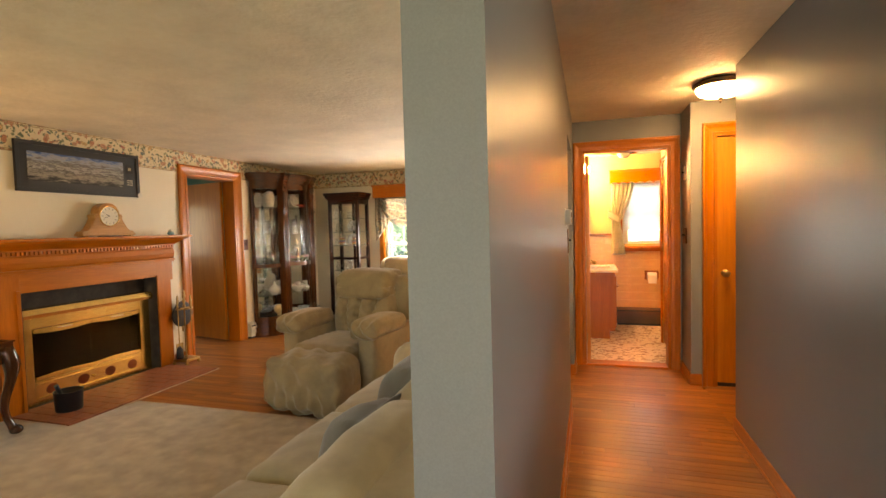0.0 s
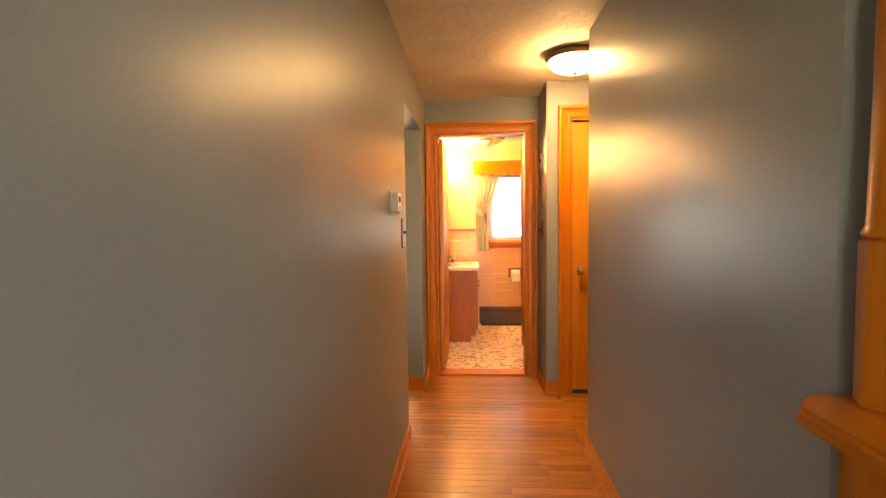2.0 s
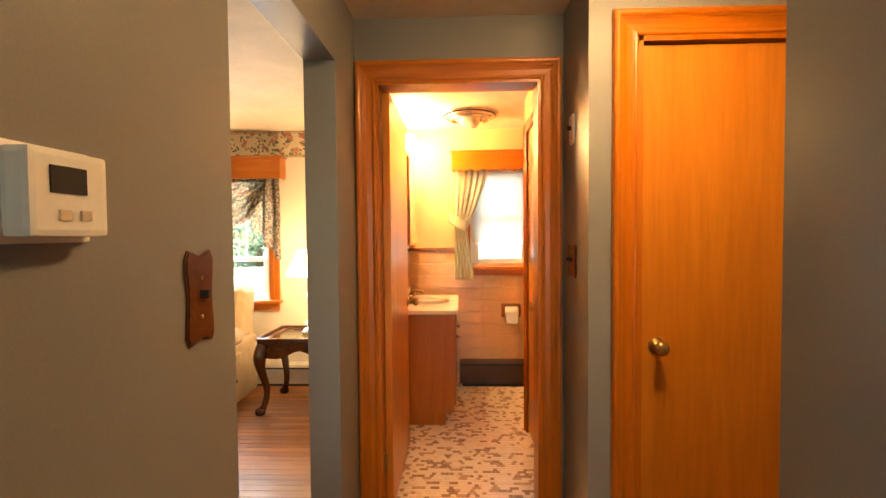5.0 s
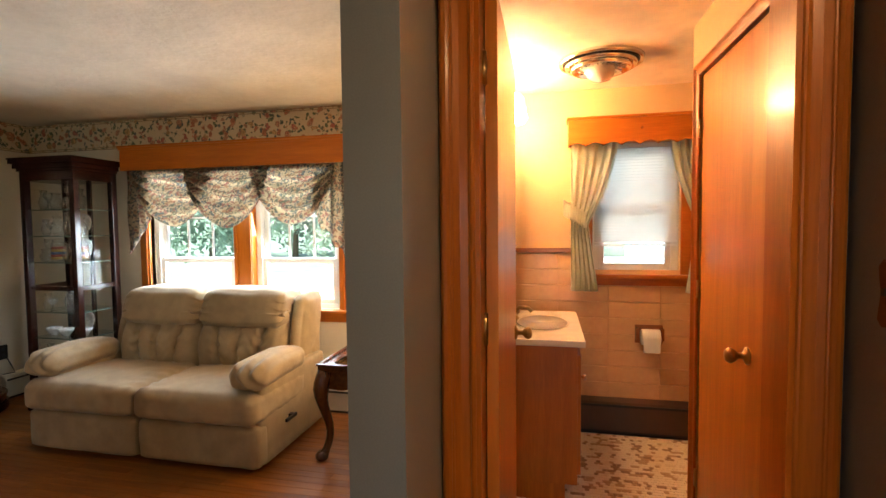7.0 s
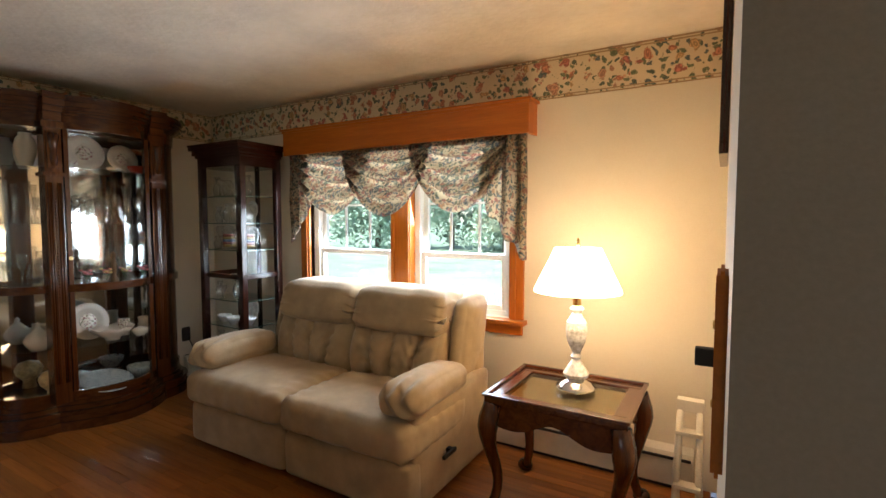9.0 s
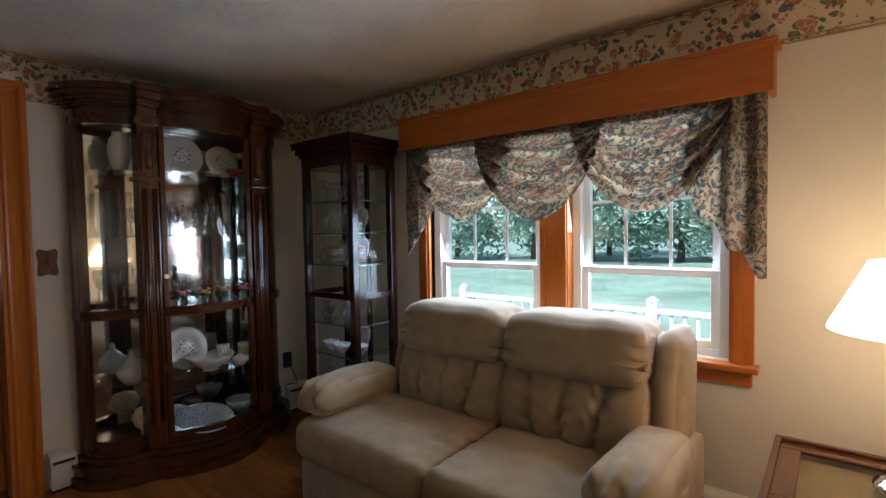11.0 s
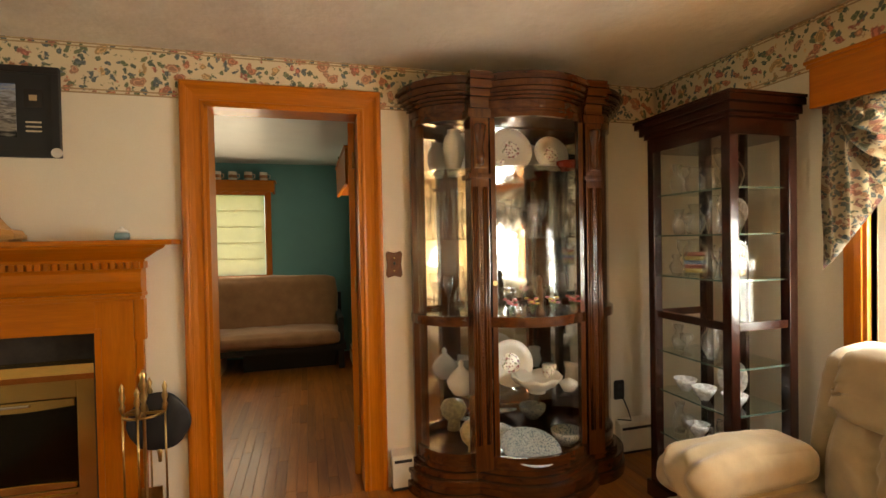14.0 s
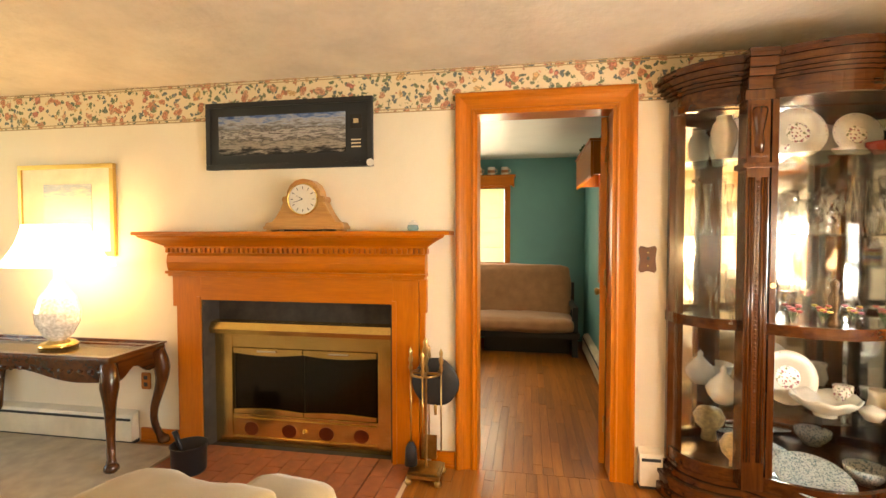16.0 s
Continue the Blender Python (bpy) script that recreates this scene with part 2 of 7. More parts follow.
def let_through(m, colour, share):
    """Lets a share of the light through a thin blind."""
    nt = m.node_tree
    t, x = nt.nodes.new("ShaderNodeBsdfTranslucent"), nt.nodes.new("ShaderNodeMixShader")
    t.inputs[0].default_value = (*colour, 1)
    x.inputs[0].default_value = share
    nt.links.new(nt.nodes["Principled BSDF"].outputs[0], x.inputs[1])
    nt.links.new(t.outputs[0], x.inputs[2])
    nt.links.new(x.outputs[0], nt.nodes["Material Output"].inputs[0])
    return m


let_through(BLIND, (0.85, 0.85, 0.83), 0.6)
let_through(CURTAIN, (0.80, 0.80, 0.66), 0.4)
BORDER = floral("floral_border_print", (0.68, 0.56, 0.37), (((0.58, 0.25, 0.15), (0.64, 0.41, 0.20), (0.55, 0.20, 0.15), (0.60, 0.32, 0.20)), ((0.14, 0.17, 0.13), (0.18, 0.21, 0.13), (0.16, 0.19, 0.19), (0.20, 0.23, 0.13))), 15.0, 0.85, 0.36, 0.08)
CHINTZ = floral("floral_chintz", (0.42, 0.355, 0.255), (((0.33, 0.18, 0.14), (0.15, 0.18, 0.19), (0.38, 0.26, 0.17), (0.32, 0.17, 0.15), (0.17, 0.19, 0.15)), ((0.10, 0.13, 0.14), (0.13, 0.15, 0.11), (0.16, 0.19, 0.20), (0.22, 0.15, 0.12))), 30.0, 0.85, 0.44, 0.09)

# ---- mesh helpers ----


def box(bm, x0, x1, y0, y1, z0, z1, bev=0.0, slot=0):
    vs = [bm.verts.new((x, y, z)) for x in (x0, x1) for y in (y0, y1) for z in (z0, z1)]
    fs = [bm.faces.new([vs[i] for i in q]) for q in ((0, 1, 3, 2), (4, 6, 7, 5), (0, 4, 5, 1), (2, 3, 7, 6), (0, 2, 6, 4), (1, 5, 7, 3))]
    for f in fs:
        f.material_index = slot
    if bev:
        es = {e for f in fs for e in f.edges}
        bmesh.ops.bevel(bm, geom=list(es), offset=bev, segments=2, affect="EDGES", profile=0.7)
    return bm


def boxes(items, bev=0.0):
    bm = bmesh.new()
    for it in items:
        box(bm, *it, bev=bev)
    return bm


def one(*a, bev=0.0):
    return box(bmesh.new(), *a, bev=bev)


def lathe(profile, n=28, cx=0.0, cy=0.0, a0=0.0, a1=360.0, bm=None):
    """Turned form from (radius, height) pairs."""
    bm = bm or bmesh.new()
    full = abs(a1 - a0) >= 360
    k = n if full else n + 1
    rings = []
    for r, z in profile:
        rings.append([bm.verts.new((cx + r * math.cos(radians(a0 + (a1 - a0) * i / n)), cy + r * math.sin(radians(a0 + (a1 - a0) * i / n)), z)) for i in range(k)])
    for p, q in zip(rings, rings[1:]):
        for i in range(n):
            j = (i + 1) % k
            bm.faces.new((p[i], p[j], q[j], q[i]))
    if full:
        if profile[0][0] > 1e-4:
            bm.faces.new(rings[0][::-1])
        if profile[-1][0] > 1e-4:
            bm.faces.new(rings[-1])
    for f in bm.faces:
        f.smooth = True
    return bm


def prism(pts, lo, hi, axis="z", bev=0.0, bm=None):
    """An outline of (a, b) pairs pushed from lo to hi along an axis: x takes (y, z), y takes (x, z), z takes (x, y)."""
    bm = bm or bmesh.new()
    put = {"x": lambda a, b, c: (c, a, b), "y": lambda a, b, c: (a, c, b), "z": lambda a, b, c: (a, b, c)}[axis]
    p = [bm.verts.new(put(a, b, lo)) for a, b in pts]
    q = [bm.verts.new(put(a, b, hi)) for a, b in pts]
    fs = [bm.faces.new(p[::-1]), bm.faces.new(q)]
    for i in range(len(p)):
        j = (i + 1) % len(p)
        fs.append(bm.faces.new((p[i], p[j], q[j], q[i])))
    bmesh.ops.recalc_face_normals(bm, faces=fs)
    if bev:
        bmesh.ops.bevel(bm, geom=list({e for f in fs[:2] for e in f.edges}), offset=bev, segments=2, affect="EDGES")
    return bm


def tube(path, r, n=10, bm=None):
    """A round bar through points; r is one radius or one for each point."""
    bm = bm or bmesh.new()
    pts = [Vector(p) for p in path]
    rs = r if isinstance(r, (list, tuple)) else [r] * len(pts)
    rings = []
    side = None
    for i, p in enumerate(pts):
        d = (pts[min(i + 1, len(pts) - 1)] - pts[max(i - 1, 0)]).normalized()
        if side is None:
            side = d.orthogonal().normalized()
        side = (side - d * side.dot(d)).normalized()
        up = d.cross(side)
        rings.append([bm.verts.new(p + (side * math.cos(2 * math.pi * k / n) + up * math.sin(2 * math.pi * k / n)) * rs[i]) for k in range(n)])
    for a, b in zip(rings, rings[1:]):
        for k in range(n):
            f = bm.faces.new((a[k], a[(k + 1) % n], b[(k + 1) % n], b[k]))
            f.smooth = True
    bm.faces.new(rings[0][::-1])
    bm.faces.new(rings[-1])
    return bm


def cushion(x0, x1, y0, y1, z0, z1, r=0.06, puff=0.02, wrinkle=0.006, n=14, seed=0.0, shape=None, bm=None):
    """A stuffed, soft-edged block with slight creases; shape(p, u) may bend it further."""
    bm = bm or bmesh.new()
    c = Vector(((x0 + x1) / 2, (y0 + y1) / 2, (z0 + z1) / 2))
    h = Vector((x1 - x0, y1 - y0, z1 - z0)) / 2
    made = bmesh.ops.create_cube(bm, size=2.0)
    es = list({e for v in made["verts"] for e in v.link_edges})
    bmesh.ops.subdivide_edges(bm, edges=es, cuts=n, use_grid_fill=True)
    vs = list(bm.verts)
    for v in vs:
        u = v.co.copy()
        p = Vector((u.x * h.x, u.y * h.y, u.z * h.z))
        rr = min(r, h.x, h.y, h.z)
        core = Vector([max(-hh + rr, min(hh - rr, q)) for q, hh in zip(p, h)])
        d = p - core
        if d.length > 1e-6:
            m = max(abs(d.x), abs(d.y), abs(d.z))
            p = core + d.normalized() * min(rr, m)
        for i in range(3):
            if abs(u[i]) > 0.999:
                j, k = (i + 1) % 3, (i + 2) % 3
                p[i] += math.copysign(puff * (1 - u[j] ** 2) * (1 - u[k] ** 2), u[i])
        w = p + c
        nv = noise.noise_vector((w * 9 + Vector((seed, seed, seed)))) * wrinkle + noise.noise_vector((w * 26 + Vector((seed, 0, seed)))) * wrinkle * 0.35
        q = w + nv
        v.co = shape(q, u) if shape else q
    for v in vs:
        for f in v.link_faces:
            f.smooth = True
    return bm


def sheet(*quads):
    """Thin glass: one face for each four corners."""
    bm = bmesh.new()
    for q in quads:
        bm.faces.new([bm.verts.new(p) for p in q])
    return bm


def link(name, bm, mats):
    me = bpy.data.meshes.new(name)
    bmesh.ops.recalc_face_normals(bm, faces=bm.faces)
    bm.to_mesh(me)
    bm.free()
    for m in mats if isinstance(mats, (list, tuple)) else [mats]:
        me.materials.append(m)
    return new(name, me)


def part(name, bm, material, parent, label=""):
    ob = link(name, bm, material)
    ob.parent = parent
    if label:
        ob["label"] = label
    return ob


def struct(name, bm, mats, label=""):
    return tagged(link(name, bm, mats), label, "", "", "structure")


def thing(name, label, category, m=None, group=""):
    ob = new(name)
    ob.empty_display_size = 0.1
    if m is not None:
        ob.matrix_world = m
    return tagged(ob, label, category, group)


def by_side(bm, table):
    """Gives faces their slot by the way they face."""
    bm.normal_update()
    for f in bm.faces:
        n = f.normal
        k = max(range(3), key=lambda i: abs(n[i]))
        f.material_index = table.get(("+" if n[k] > 0 else "-") + "xyz"[k], 0)
    return bm


# ---- the large structure ----
H_HALL, H_ROOM = 2.343, 2.285
W, N = -4.31, 8.12          # fireplace wall, window wall
bm = boxes([(-4.46, W, -0.3, 3.80, 0, 2.4), (-4.46, W, 3.80, 5.03, 0.96, 2.4), (-4.46, W, 5.03, 5.50, 0, 2.4), (-4.46, W, 5.50, 6.26, 2.035, 2.4), (-4.46, W, 6.26, N, 0, 2.4)])
struct("wall_west", by_side(bm, {"+x": 0, "-x": 1, "+y": 0, "-y": 0}), [CREAM, TEAL], "cream papered wall with the fireplace")
WX0, WX1, WZ0, WZ1 = -3.09, -1.43, 0.77, 1.88
BX0, BX1, BZ0, BZ1 = 0.38, 0.92, 1.06, 1.92
bm = boxes([(-4.46, WX0, N, N + 0.16, 0, 2.4), (WX0, WX1, N, N + 0.16, 0, WZ0), (WX0, WX1, N, N + 0.16, WZ1, 2.4), (WX1, -0.27, N, N + 0.16, 0, 2.4)])
struct("wall_north", bm, CREAM, "cream papered wall with the double window")
bm = boxes([(-0.27, BX0, N, N + 0.16, 0, 2.4), (BX0, BX1, N, N + 0.16, 0, BZ0), (BX0, BX1, N, N + 0.16, BZ1, 2.4), (BX1, 2.2, N, N + 0.16, 0, 2.4)])
struct("wall_bath_north", bm, PEACH, "peach painted bathroom wall with a window")
bm = boxes([(-0.325, -0.188, 1.96, 4.83, 0, 2.4), (-0.31, -0.19, 4.83, 5.70, 2.035, 2.4)])
struct("wall_hall_west", by_side(bm, {"+x": 0, "-x": 1, "+y": 0, "-y": 0, "-z": 0}), [GREY, CREAM], "satin grey hallway wall")
bm = boxes([(-0.314, -0.19, 5.70, N, 0, 2.4)])
struct("wall_partition", by_side(bm, {"+x": 0, "-x": 1, "-y": 0}), [GREY, CREAM], "partition between the living room and the bathroom")
bm = boxes([(-0.19, -0.10, 6.05, 6.17, 0, 2.4), (-0.10, 0.66, 6.05, 6.17, 2.06, 2.4), (0.66, 0.76, 6.05, 6.17, 0, 2.4)])
struct("wall_hall_end", by_side(bm, {"-y": 0, "+y": 1, "+x": 0, "-x": 0}), [GREY, PEACH], "grey end wall with the bathroom doorway")
bm = boxes([(0.76, 0.935, 5.63, 5.75, 0, 2.4), (0.935, 1.66, 5.63, 5.75, 2.07, 2.4), (1.66, 2.2, 5.63, 5.75, 0, 2.4), (0.76, 0.88, 5.75, 6.17, 0, 2.4)])
struct("wall_closet", bm, GREY, "grey wall with the closet door")
bm = boxes([(0.74, 0.86, 6.17, 6.36, 0, 2.4), (0.74, 0.86, 6.36, 7.10, 2.05, 2.4), (0.74, 0.86, 7.10, 7.20, 0, 2.4), (0.86, 2.2, 7.08, 7.20, 0, 2.4)])
struct("wall_linen", bm, PEACH, "peach wall round the linen cupboard")
struct("wall_bath_east", one(2.2, 2.32, 5.6, N + 0.16, 0, 2.4), PEACH, "plain peach bathroom wall")
struct("wall_hall_east", one(0.85, 0.97, 2.87, 4.70, 0, 2.4), GREY, "satin grey hallway wall")
struct("wall_nook", boxes([(0.97, 1.9, 4.58, 4.70, 0, 2.4), (1.9, 2.02, 4.58, 5.63, 0, 2.4)]), GREY, "grey walls closing the closet nook")
bm = boxes([(-4.46, -3.4, -0.16, 0, 0, 2.4), (-3.4, -1.4, -0.16, 0, 0, 0.8), (-3.4, -1.4, -0.16, 0, 1.95, 2.4), (-1.4, -0.9, -0.16, 0, 0, 2.4), (-1.02, -0.9, -1.2, -0.16, 0, 2.4),
            (-0.9, -0.3, -1.32, -1.2, 0, 2.4), (-0.3, 0.7, -1.32, -1.2, 2.1, 2.4), (0.7, 3.3, -1.32, -1.2, 0, 2.4)])
struct("wall_south", bm, CREAM, "cream front wall with the front window and entry")
struct("wall_kitchen", boxes([(3.2, 3.3, -1.2, 0.2, 0, 2.4), (3.2, 3.3, 0.2, 1.6, 0, 1.0), (3.2, 3.3, 0.2, 1.6, 2.0, 2.4), (3.2, 3.3, 1.6, 4.58, 0, 2.4), (0.97, 3.2, 4.46, 4.58, 0, 2.4)]), CREAM, "plain kitchen wall")
struct("ceiling_hall", boxes([(-0.304, 3.3, -1.3, 6.05, H_HALL, 2.45)]), CEIL, "plaster hallway ceiling")
struct("ceiling_living", boxes([(-4.40, -0.305, -0.2, 8.2, H_ROOM, 2.45)]), CEIL, "swirled cream plaster ceiling")
struct("ceiling_entry", boxes([(-1.0, -0.305, -1.3, -0.2, H_HALL, 2.45)]), CEIL)
struct("ceiling_bath", boxes([(-0.2, 2.3, 6.10, 8.2, 2.275, 2.45)]), plain("peach_ceiling", (0.78, 0.66, 0.50), 0.6), "pale bathroom ceiling")
# Unseen slab added so its eaves keep sun out of the front openings.
struct("roof", one(-8.5, 3.9, -2.6, 8.36, 2.455, 2.6), plain("sun_block_slab", (0.30, 0.29, 0.28), 0.8), "added unseen roof slab that keeps sun off the front openings")
# the den beyond the open door
bm = boxes([(-7.9, -7.76, 3.0, 4.72, 0, 2.4), (-7.9, -7.76, 4.72, 5.50, 0, 0.98), (-7.9, -7.76, 4.72, 5.50, 1.92, 2.4), (-7.9, -7.76, 5.50, 6.62, 0, 2.4)])
struct("wall_den_west", bm, TEAL, "teal painted wall of the den")
bm = boxes([(-7.76, -6.35, 6.48, 6.62, 0, 2.4), (-6.35, -5.55, 6.48, 6.62, 0, 0.95), (-6.35, -5.55, 6.48, 6.62, 1.92, 2.4), (-5.55, -4.46, 6.48, 6.62, 0, 2.4)])
struct("wall_den_north", bm, TEAL, "teal painted wall of the den")
struct("wall_den_south", one(-7.9, -4.46, 2.9, 3.0, 0, 2.4), TEAL)
struct("ceiling_den", one(-7.9, -4.43, 2.9, 6.6, 2.29, 2.45), WHITE, "white den ceiling")
struct("subfloor", boxes([(-7.9, 3.3, -1.32, 6.05, -0.2, -0.022), (-4.46, -0.34, 6.05, N, -0.2, -0.022), (-7.9, -4.46, 6.05, 6.62, -0.2, -0.022), (-0.34, 2.3, 6.05, N, -0.2, -0.022)]), DARKGAP, "floor base")

# ---- trim, doors and fittings of hall and bathroom ----


def casing(bm, axis, at, out, a0, a1, top, w=0.09, t=0.02, z0=0.0):
    """Mitred moulded casing round an opening a0..a1: inner bead, shallow cove, rounded back band; out: +1 or -1, the way it faces."""
    k, g = w / 0.09, t / 0.02
    prof = [(0.0, 0.0), (0.0, 0.011), (0.003, 0.015), (0.008, 0.0165), (0.013, 0.015), (0.015, 0.0105), (0.020, 0.010), (0.040, 0.0125), (0.056, 0.0185),
            (0.058, 0.0225), (0.062, 0.0235), (0.064, 0.028), (0.071, 0.032), (0.080, 0.0325), (0.087, 0.029), (0.090, 0.023), (0.090, 0.0)]
    rows = []
    for u, d in prof:
        u, c = u * k, at + out * d * g
        rows.append([bm.verts.new((p, c, z) if axis == "y" else (c, p, z)) for p, z in ((a0 - u, z0), (a0 - u, top + u), (a1 + u, top + u), (a1 + u, z0))])
    for a, b in zip(rows, rows[1:]):
        for i in range(3):
            f = bm.faces.new((a[i], a[i + 1], b[i + 1], b[i]))
            f.material_index = 1 if i == 1 else 0
    return bm


def lining(bm, axis, a0, a1, top, b0, b1, t=0.018):
    if axis == "y":
        box(bm, a0 - 0.001, a0 + t, b0, b1, 0, top)
        box(bm, a1 - t, a1 + 0.001, b0, b1, 0, top)
        box(bm, a0, a1, b0, b1, top - t, top + 0.001)
    else:
        box(bm, b0, b1, a0 - 0.001, a0 + t, 0, top)
        box(bm, b0, b1, a1 - t, a1 + 0.001, 0, top)
        box(bm, b0, b1, a0, a1, top - t, top + 0.001)
    return bm


bm = casing(bmesh.new(), "y", 6.05, -1, -0.095, 0.655, 2.055, 0.092)
lining(bm, "y", -0.10, 0.66, 2.06, 6.04, 6.18)
struct("trim_bath_door", bm, [TRIM, TRIM_X], "honey pine casing round the bathroom doorway")
struct("threshold", one(-0.08, 0.64, 6.03, 6.18, 0, 0.022, bev=0.006), TRIM_X, "worn wooden bathroom threshold")
bm = casing(bmesh.new(), "y", 5.63, -1, 0.935, 1.66, 2.07, 0.092)
lining(bm, "y", 0.935, 1.66, 2.07, 5.62, 5.76)
struct("trim_closet_door", bm, [TRIM, TRIM_X], "honey pine casing round the closet door")
bm = casing(bmesh.new(), "x", W, 1, 5.502, 6.258, 2.03, 0.108)
lining(bm, "x", 5.50, 6.26, 2.035, -4.47, -4.30)
struct("trim_den_door", bm, [TRIM, TRIM_Y], "honey pine casing round the den doorway")
bm = casing(bmesh.new(), "x", 0.74, -1, 6.38, 7.08, 2.03, 0.045, 0.014)
struct("trim_linen_door", bm, [TRIM, TRIM_Y], "narrow pine casing round the linen cupboard")


def skirting(name, items):
    bm = bmesh.new()
    for x0, x1, y0, y1 in items:
        box(bm, x0, x1, y0, y1, 0, 0.095, 0.004)
        g = 0.007
        if x1 - x0 > y1 - y0:
            box(bm, x0, x1, y0 - g, y1 + g, 0, 0.018, 0.005)
        else:
            box(bm, x0 - g, x1 + g, y0, y1, 0, 0.018, 0.005)
    return struct(name, bm, TRIM_Y, "honey pine baseboard")


skirting("baseboard_hall", [(-0.19, -0.176, 1.97, 4.83), (0.836, 0.85, 2.87, 4.70), (-0.322, -0.178, 5.686, 5.70), (-0.19, -0.176, 5.705, 6.03), (0.746, 0.76, 5.635, 6.03), (0.746, 0.838, 5.616, 5.63)])
skirting("baseboard_living", [(W, W + 0.014, 5.25, 5.39), (W, W + 0.014, 3.32, 3.60), (-0.339, -0.325, 1.97, 4.83)])


def knob(parent, p, d, mat=None, r=0.026):
    """Turned door knob with its rose; d: the way it sticks out."""
    mat = mat or OLDBRASS
    bm = lathe([(0.0, 0), (0.030, 0.0), (0.031, 0.004), (0.022, 0.010), (0.011, 0.014), (0.010, 0.032), (0.019, 0.038), (r, 0.050), (r, 0.058), (0.019, 0.068), (0.0, 0.071)], 20)
    q = Vector((0, 0, 1)).rotation_difference(Vector(d)).to_matrix().to_4x4()
    bmesh.ops.transform(bm, matrix=Matrix.Translation(p) @ q, verts=bm.verts)
    return part("door_knob", bm, mat, parent, "aged brass knob")


d = tagged(new("door_1"), "amber flush closet door, closed, with brass knob", "door", "", "structure")
part("leaf", one(0.957, 1.638, 5.645, 5.68, 0.03, 2.045, bev=0.003), DOORWOOD, d)
knob(d, (1.015, 5.645, 0.94), (0, -1, 0))
# Dark block in place of the shade in the gap under the leaf.
part("sill_gap", one(0.955, 1.64, 5.64, 5.74, 0.001, 0.028), DARKGAP, d)
d = tagged(new("door_2"), "amber flush bathroom door standing open into the bathroom", "door", "", "structure")
part("leaf", one(-0.078, -0.043, 6.125, 6.86, 0.03, 2.03, bev=0.003), DOORWOOD, d)
knob(d, (-0.043, 6.80, 0.94), (1, 0, 0))
for z in (0.25, 1.1, 1.82):
    part("hinge", tube([(-0.079, 6.112, z - 0.045), (-0.079, 6.112, z + 0.045)], 0.008), OLDBRASS, d)
d = tagged(new("door_3"), "amber linen cupboard door, closed, with glass knob", "door", "", "structure")
part("leaf", one(0.745, 0.775, 6.385, 7.075, 0.02, 2.025, bev=0.003), DOORWOOD, d)
knob(d, (0.745, 6.55, 0.945), (-1, 0, 0))
for z in (0.25, 1.1, 1.80):
    part("hinge", tube([(0.738, 7.078, z - 0.04), (0.738, 7.078, z + 0.04)], 0.007), OLDBRASS, d)
d = tagged(new("door_4"), "amber den door standing open into the den", "door", "", "structure")
d.matrix_world = Matrix.Translation((-4.475, 6.236, 0)) @ pose(0, 0, 0, 0, 0, -11) @ Matrix.Translation((4.475, -6.236, 0))
part("leaf", one(-5.20, -4.475, 6.205, 6.24, 0.015, 2.015, bev=0.003), DOORWOOD, d)
knob(d, (-5.14, 6.205, 0.94), (0, -1, 0))
for z in (0.25, 1.1, 1.80):
    part("hinge", tube([(-4.468, 6.236, z - 0.045), (-4.468, 6.236, z + 0.045)], 0.008), OLDBRASS, d)


def plate(name, label, p, d, w=0.075, h=0.12, mat=None, wavy=True, toggles=1, outlet=False):
    """Wall plate with shaped edge and its toggles or sockets; d: outward axis as +x, -x, +y or -y."""
    t = thing(name, label, "outlet" if outlet else "light switch")
    pts = []
    for i in range(28):
        a = 2 * math.pi * i / 28
        c, s = math.cos(a), math.sin(a)
        k = 1 / max(abs(c), abs(s))
        e = 1 + (0.07 * math.cos(4 * a) * -1 if wavy else 0)
        pts.append((c * k * w / 2 * e, s * k * h / 2 * e))
    ax = d[1]
    bm = prism(pts, 0, 0.009, "z", 0.003)
    rot = {"+x": pose(0, 0, 0, 90, 0, 90), "-x": pose(0, 0, 0, 90, 0, -90), "-y": pose(0, 0, 0, 90, 0, 0), "+y": pose(0, 0, 0, 90, 0, 180)}[d]
    t.matrix_world = Matrix.Translation(p) @ rot
    part("cover", bm, mat or PLATEWOOD, t)
    n = toggles
    for i in range(n):
        cx = (i - (n - 1) / 2) * 0.045
        if outlet:
            for dz in (-0.022, 0.022):
                part("socket", prism([(cx - 0.014, dz - 0.013), (cx + 0.014, dz - 0.013), (cx + 0.014, dz + 0.013), (cx - 0.014, dz + 0.013)], 0.008, 0.012, "z", 0.002), BLACK, t)
        else:
            part("toggle", one(cx - 0.005, cx + 0.005, -0.002, 0.014, 0.008, 0.024, bev=0.002), BLACK, t)
            for dz in (-0.035, 0.035):
                part("screw", lathe([(0.004, 0.008), (0.004, 0.0105), (0.0, 0.011)], 8, cx, dz), OLDBRASS, t)
    return t


plate("light_switch", "shaped dark wooden switch plate on grey wall", (-0.19, 4.69, 1.255), "+x", 0.085, 0.16)
plate("light_switch", "shaped wooden double switch plate on grey wall", (0.76, 5.865, 1.245), "-x", 0.12, 0.13, None, True, 2)
plate("light_switch", "pale switch plate high on grey wall", (0.76, 5.87, 1.79), "-x", 0.07, 0.12, WHITE, False)
plate("light_switch", "shaped wooden switch plate on cream wall", (W, 6.425, 1.215), "+x", 0.085, 0.135)
plate("light_switch", "brown switch plate on cream partition", (-0.314, 5.90, 1.24), "-x", 0.085, 0.16, VANITY)
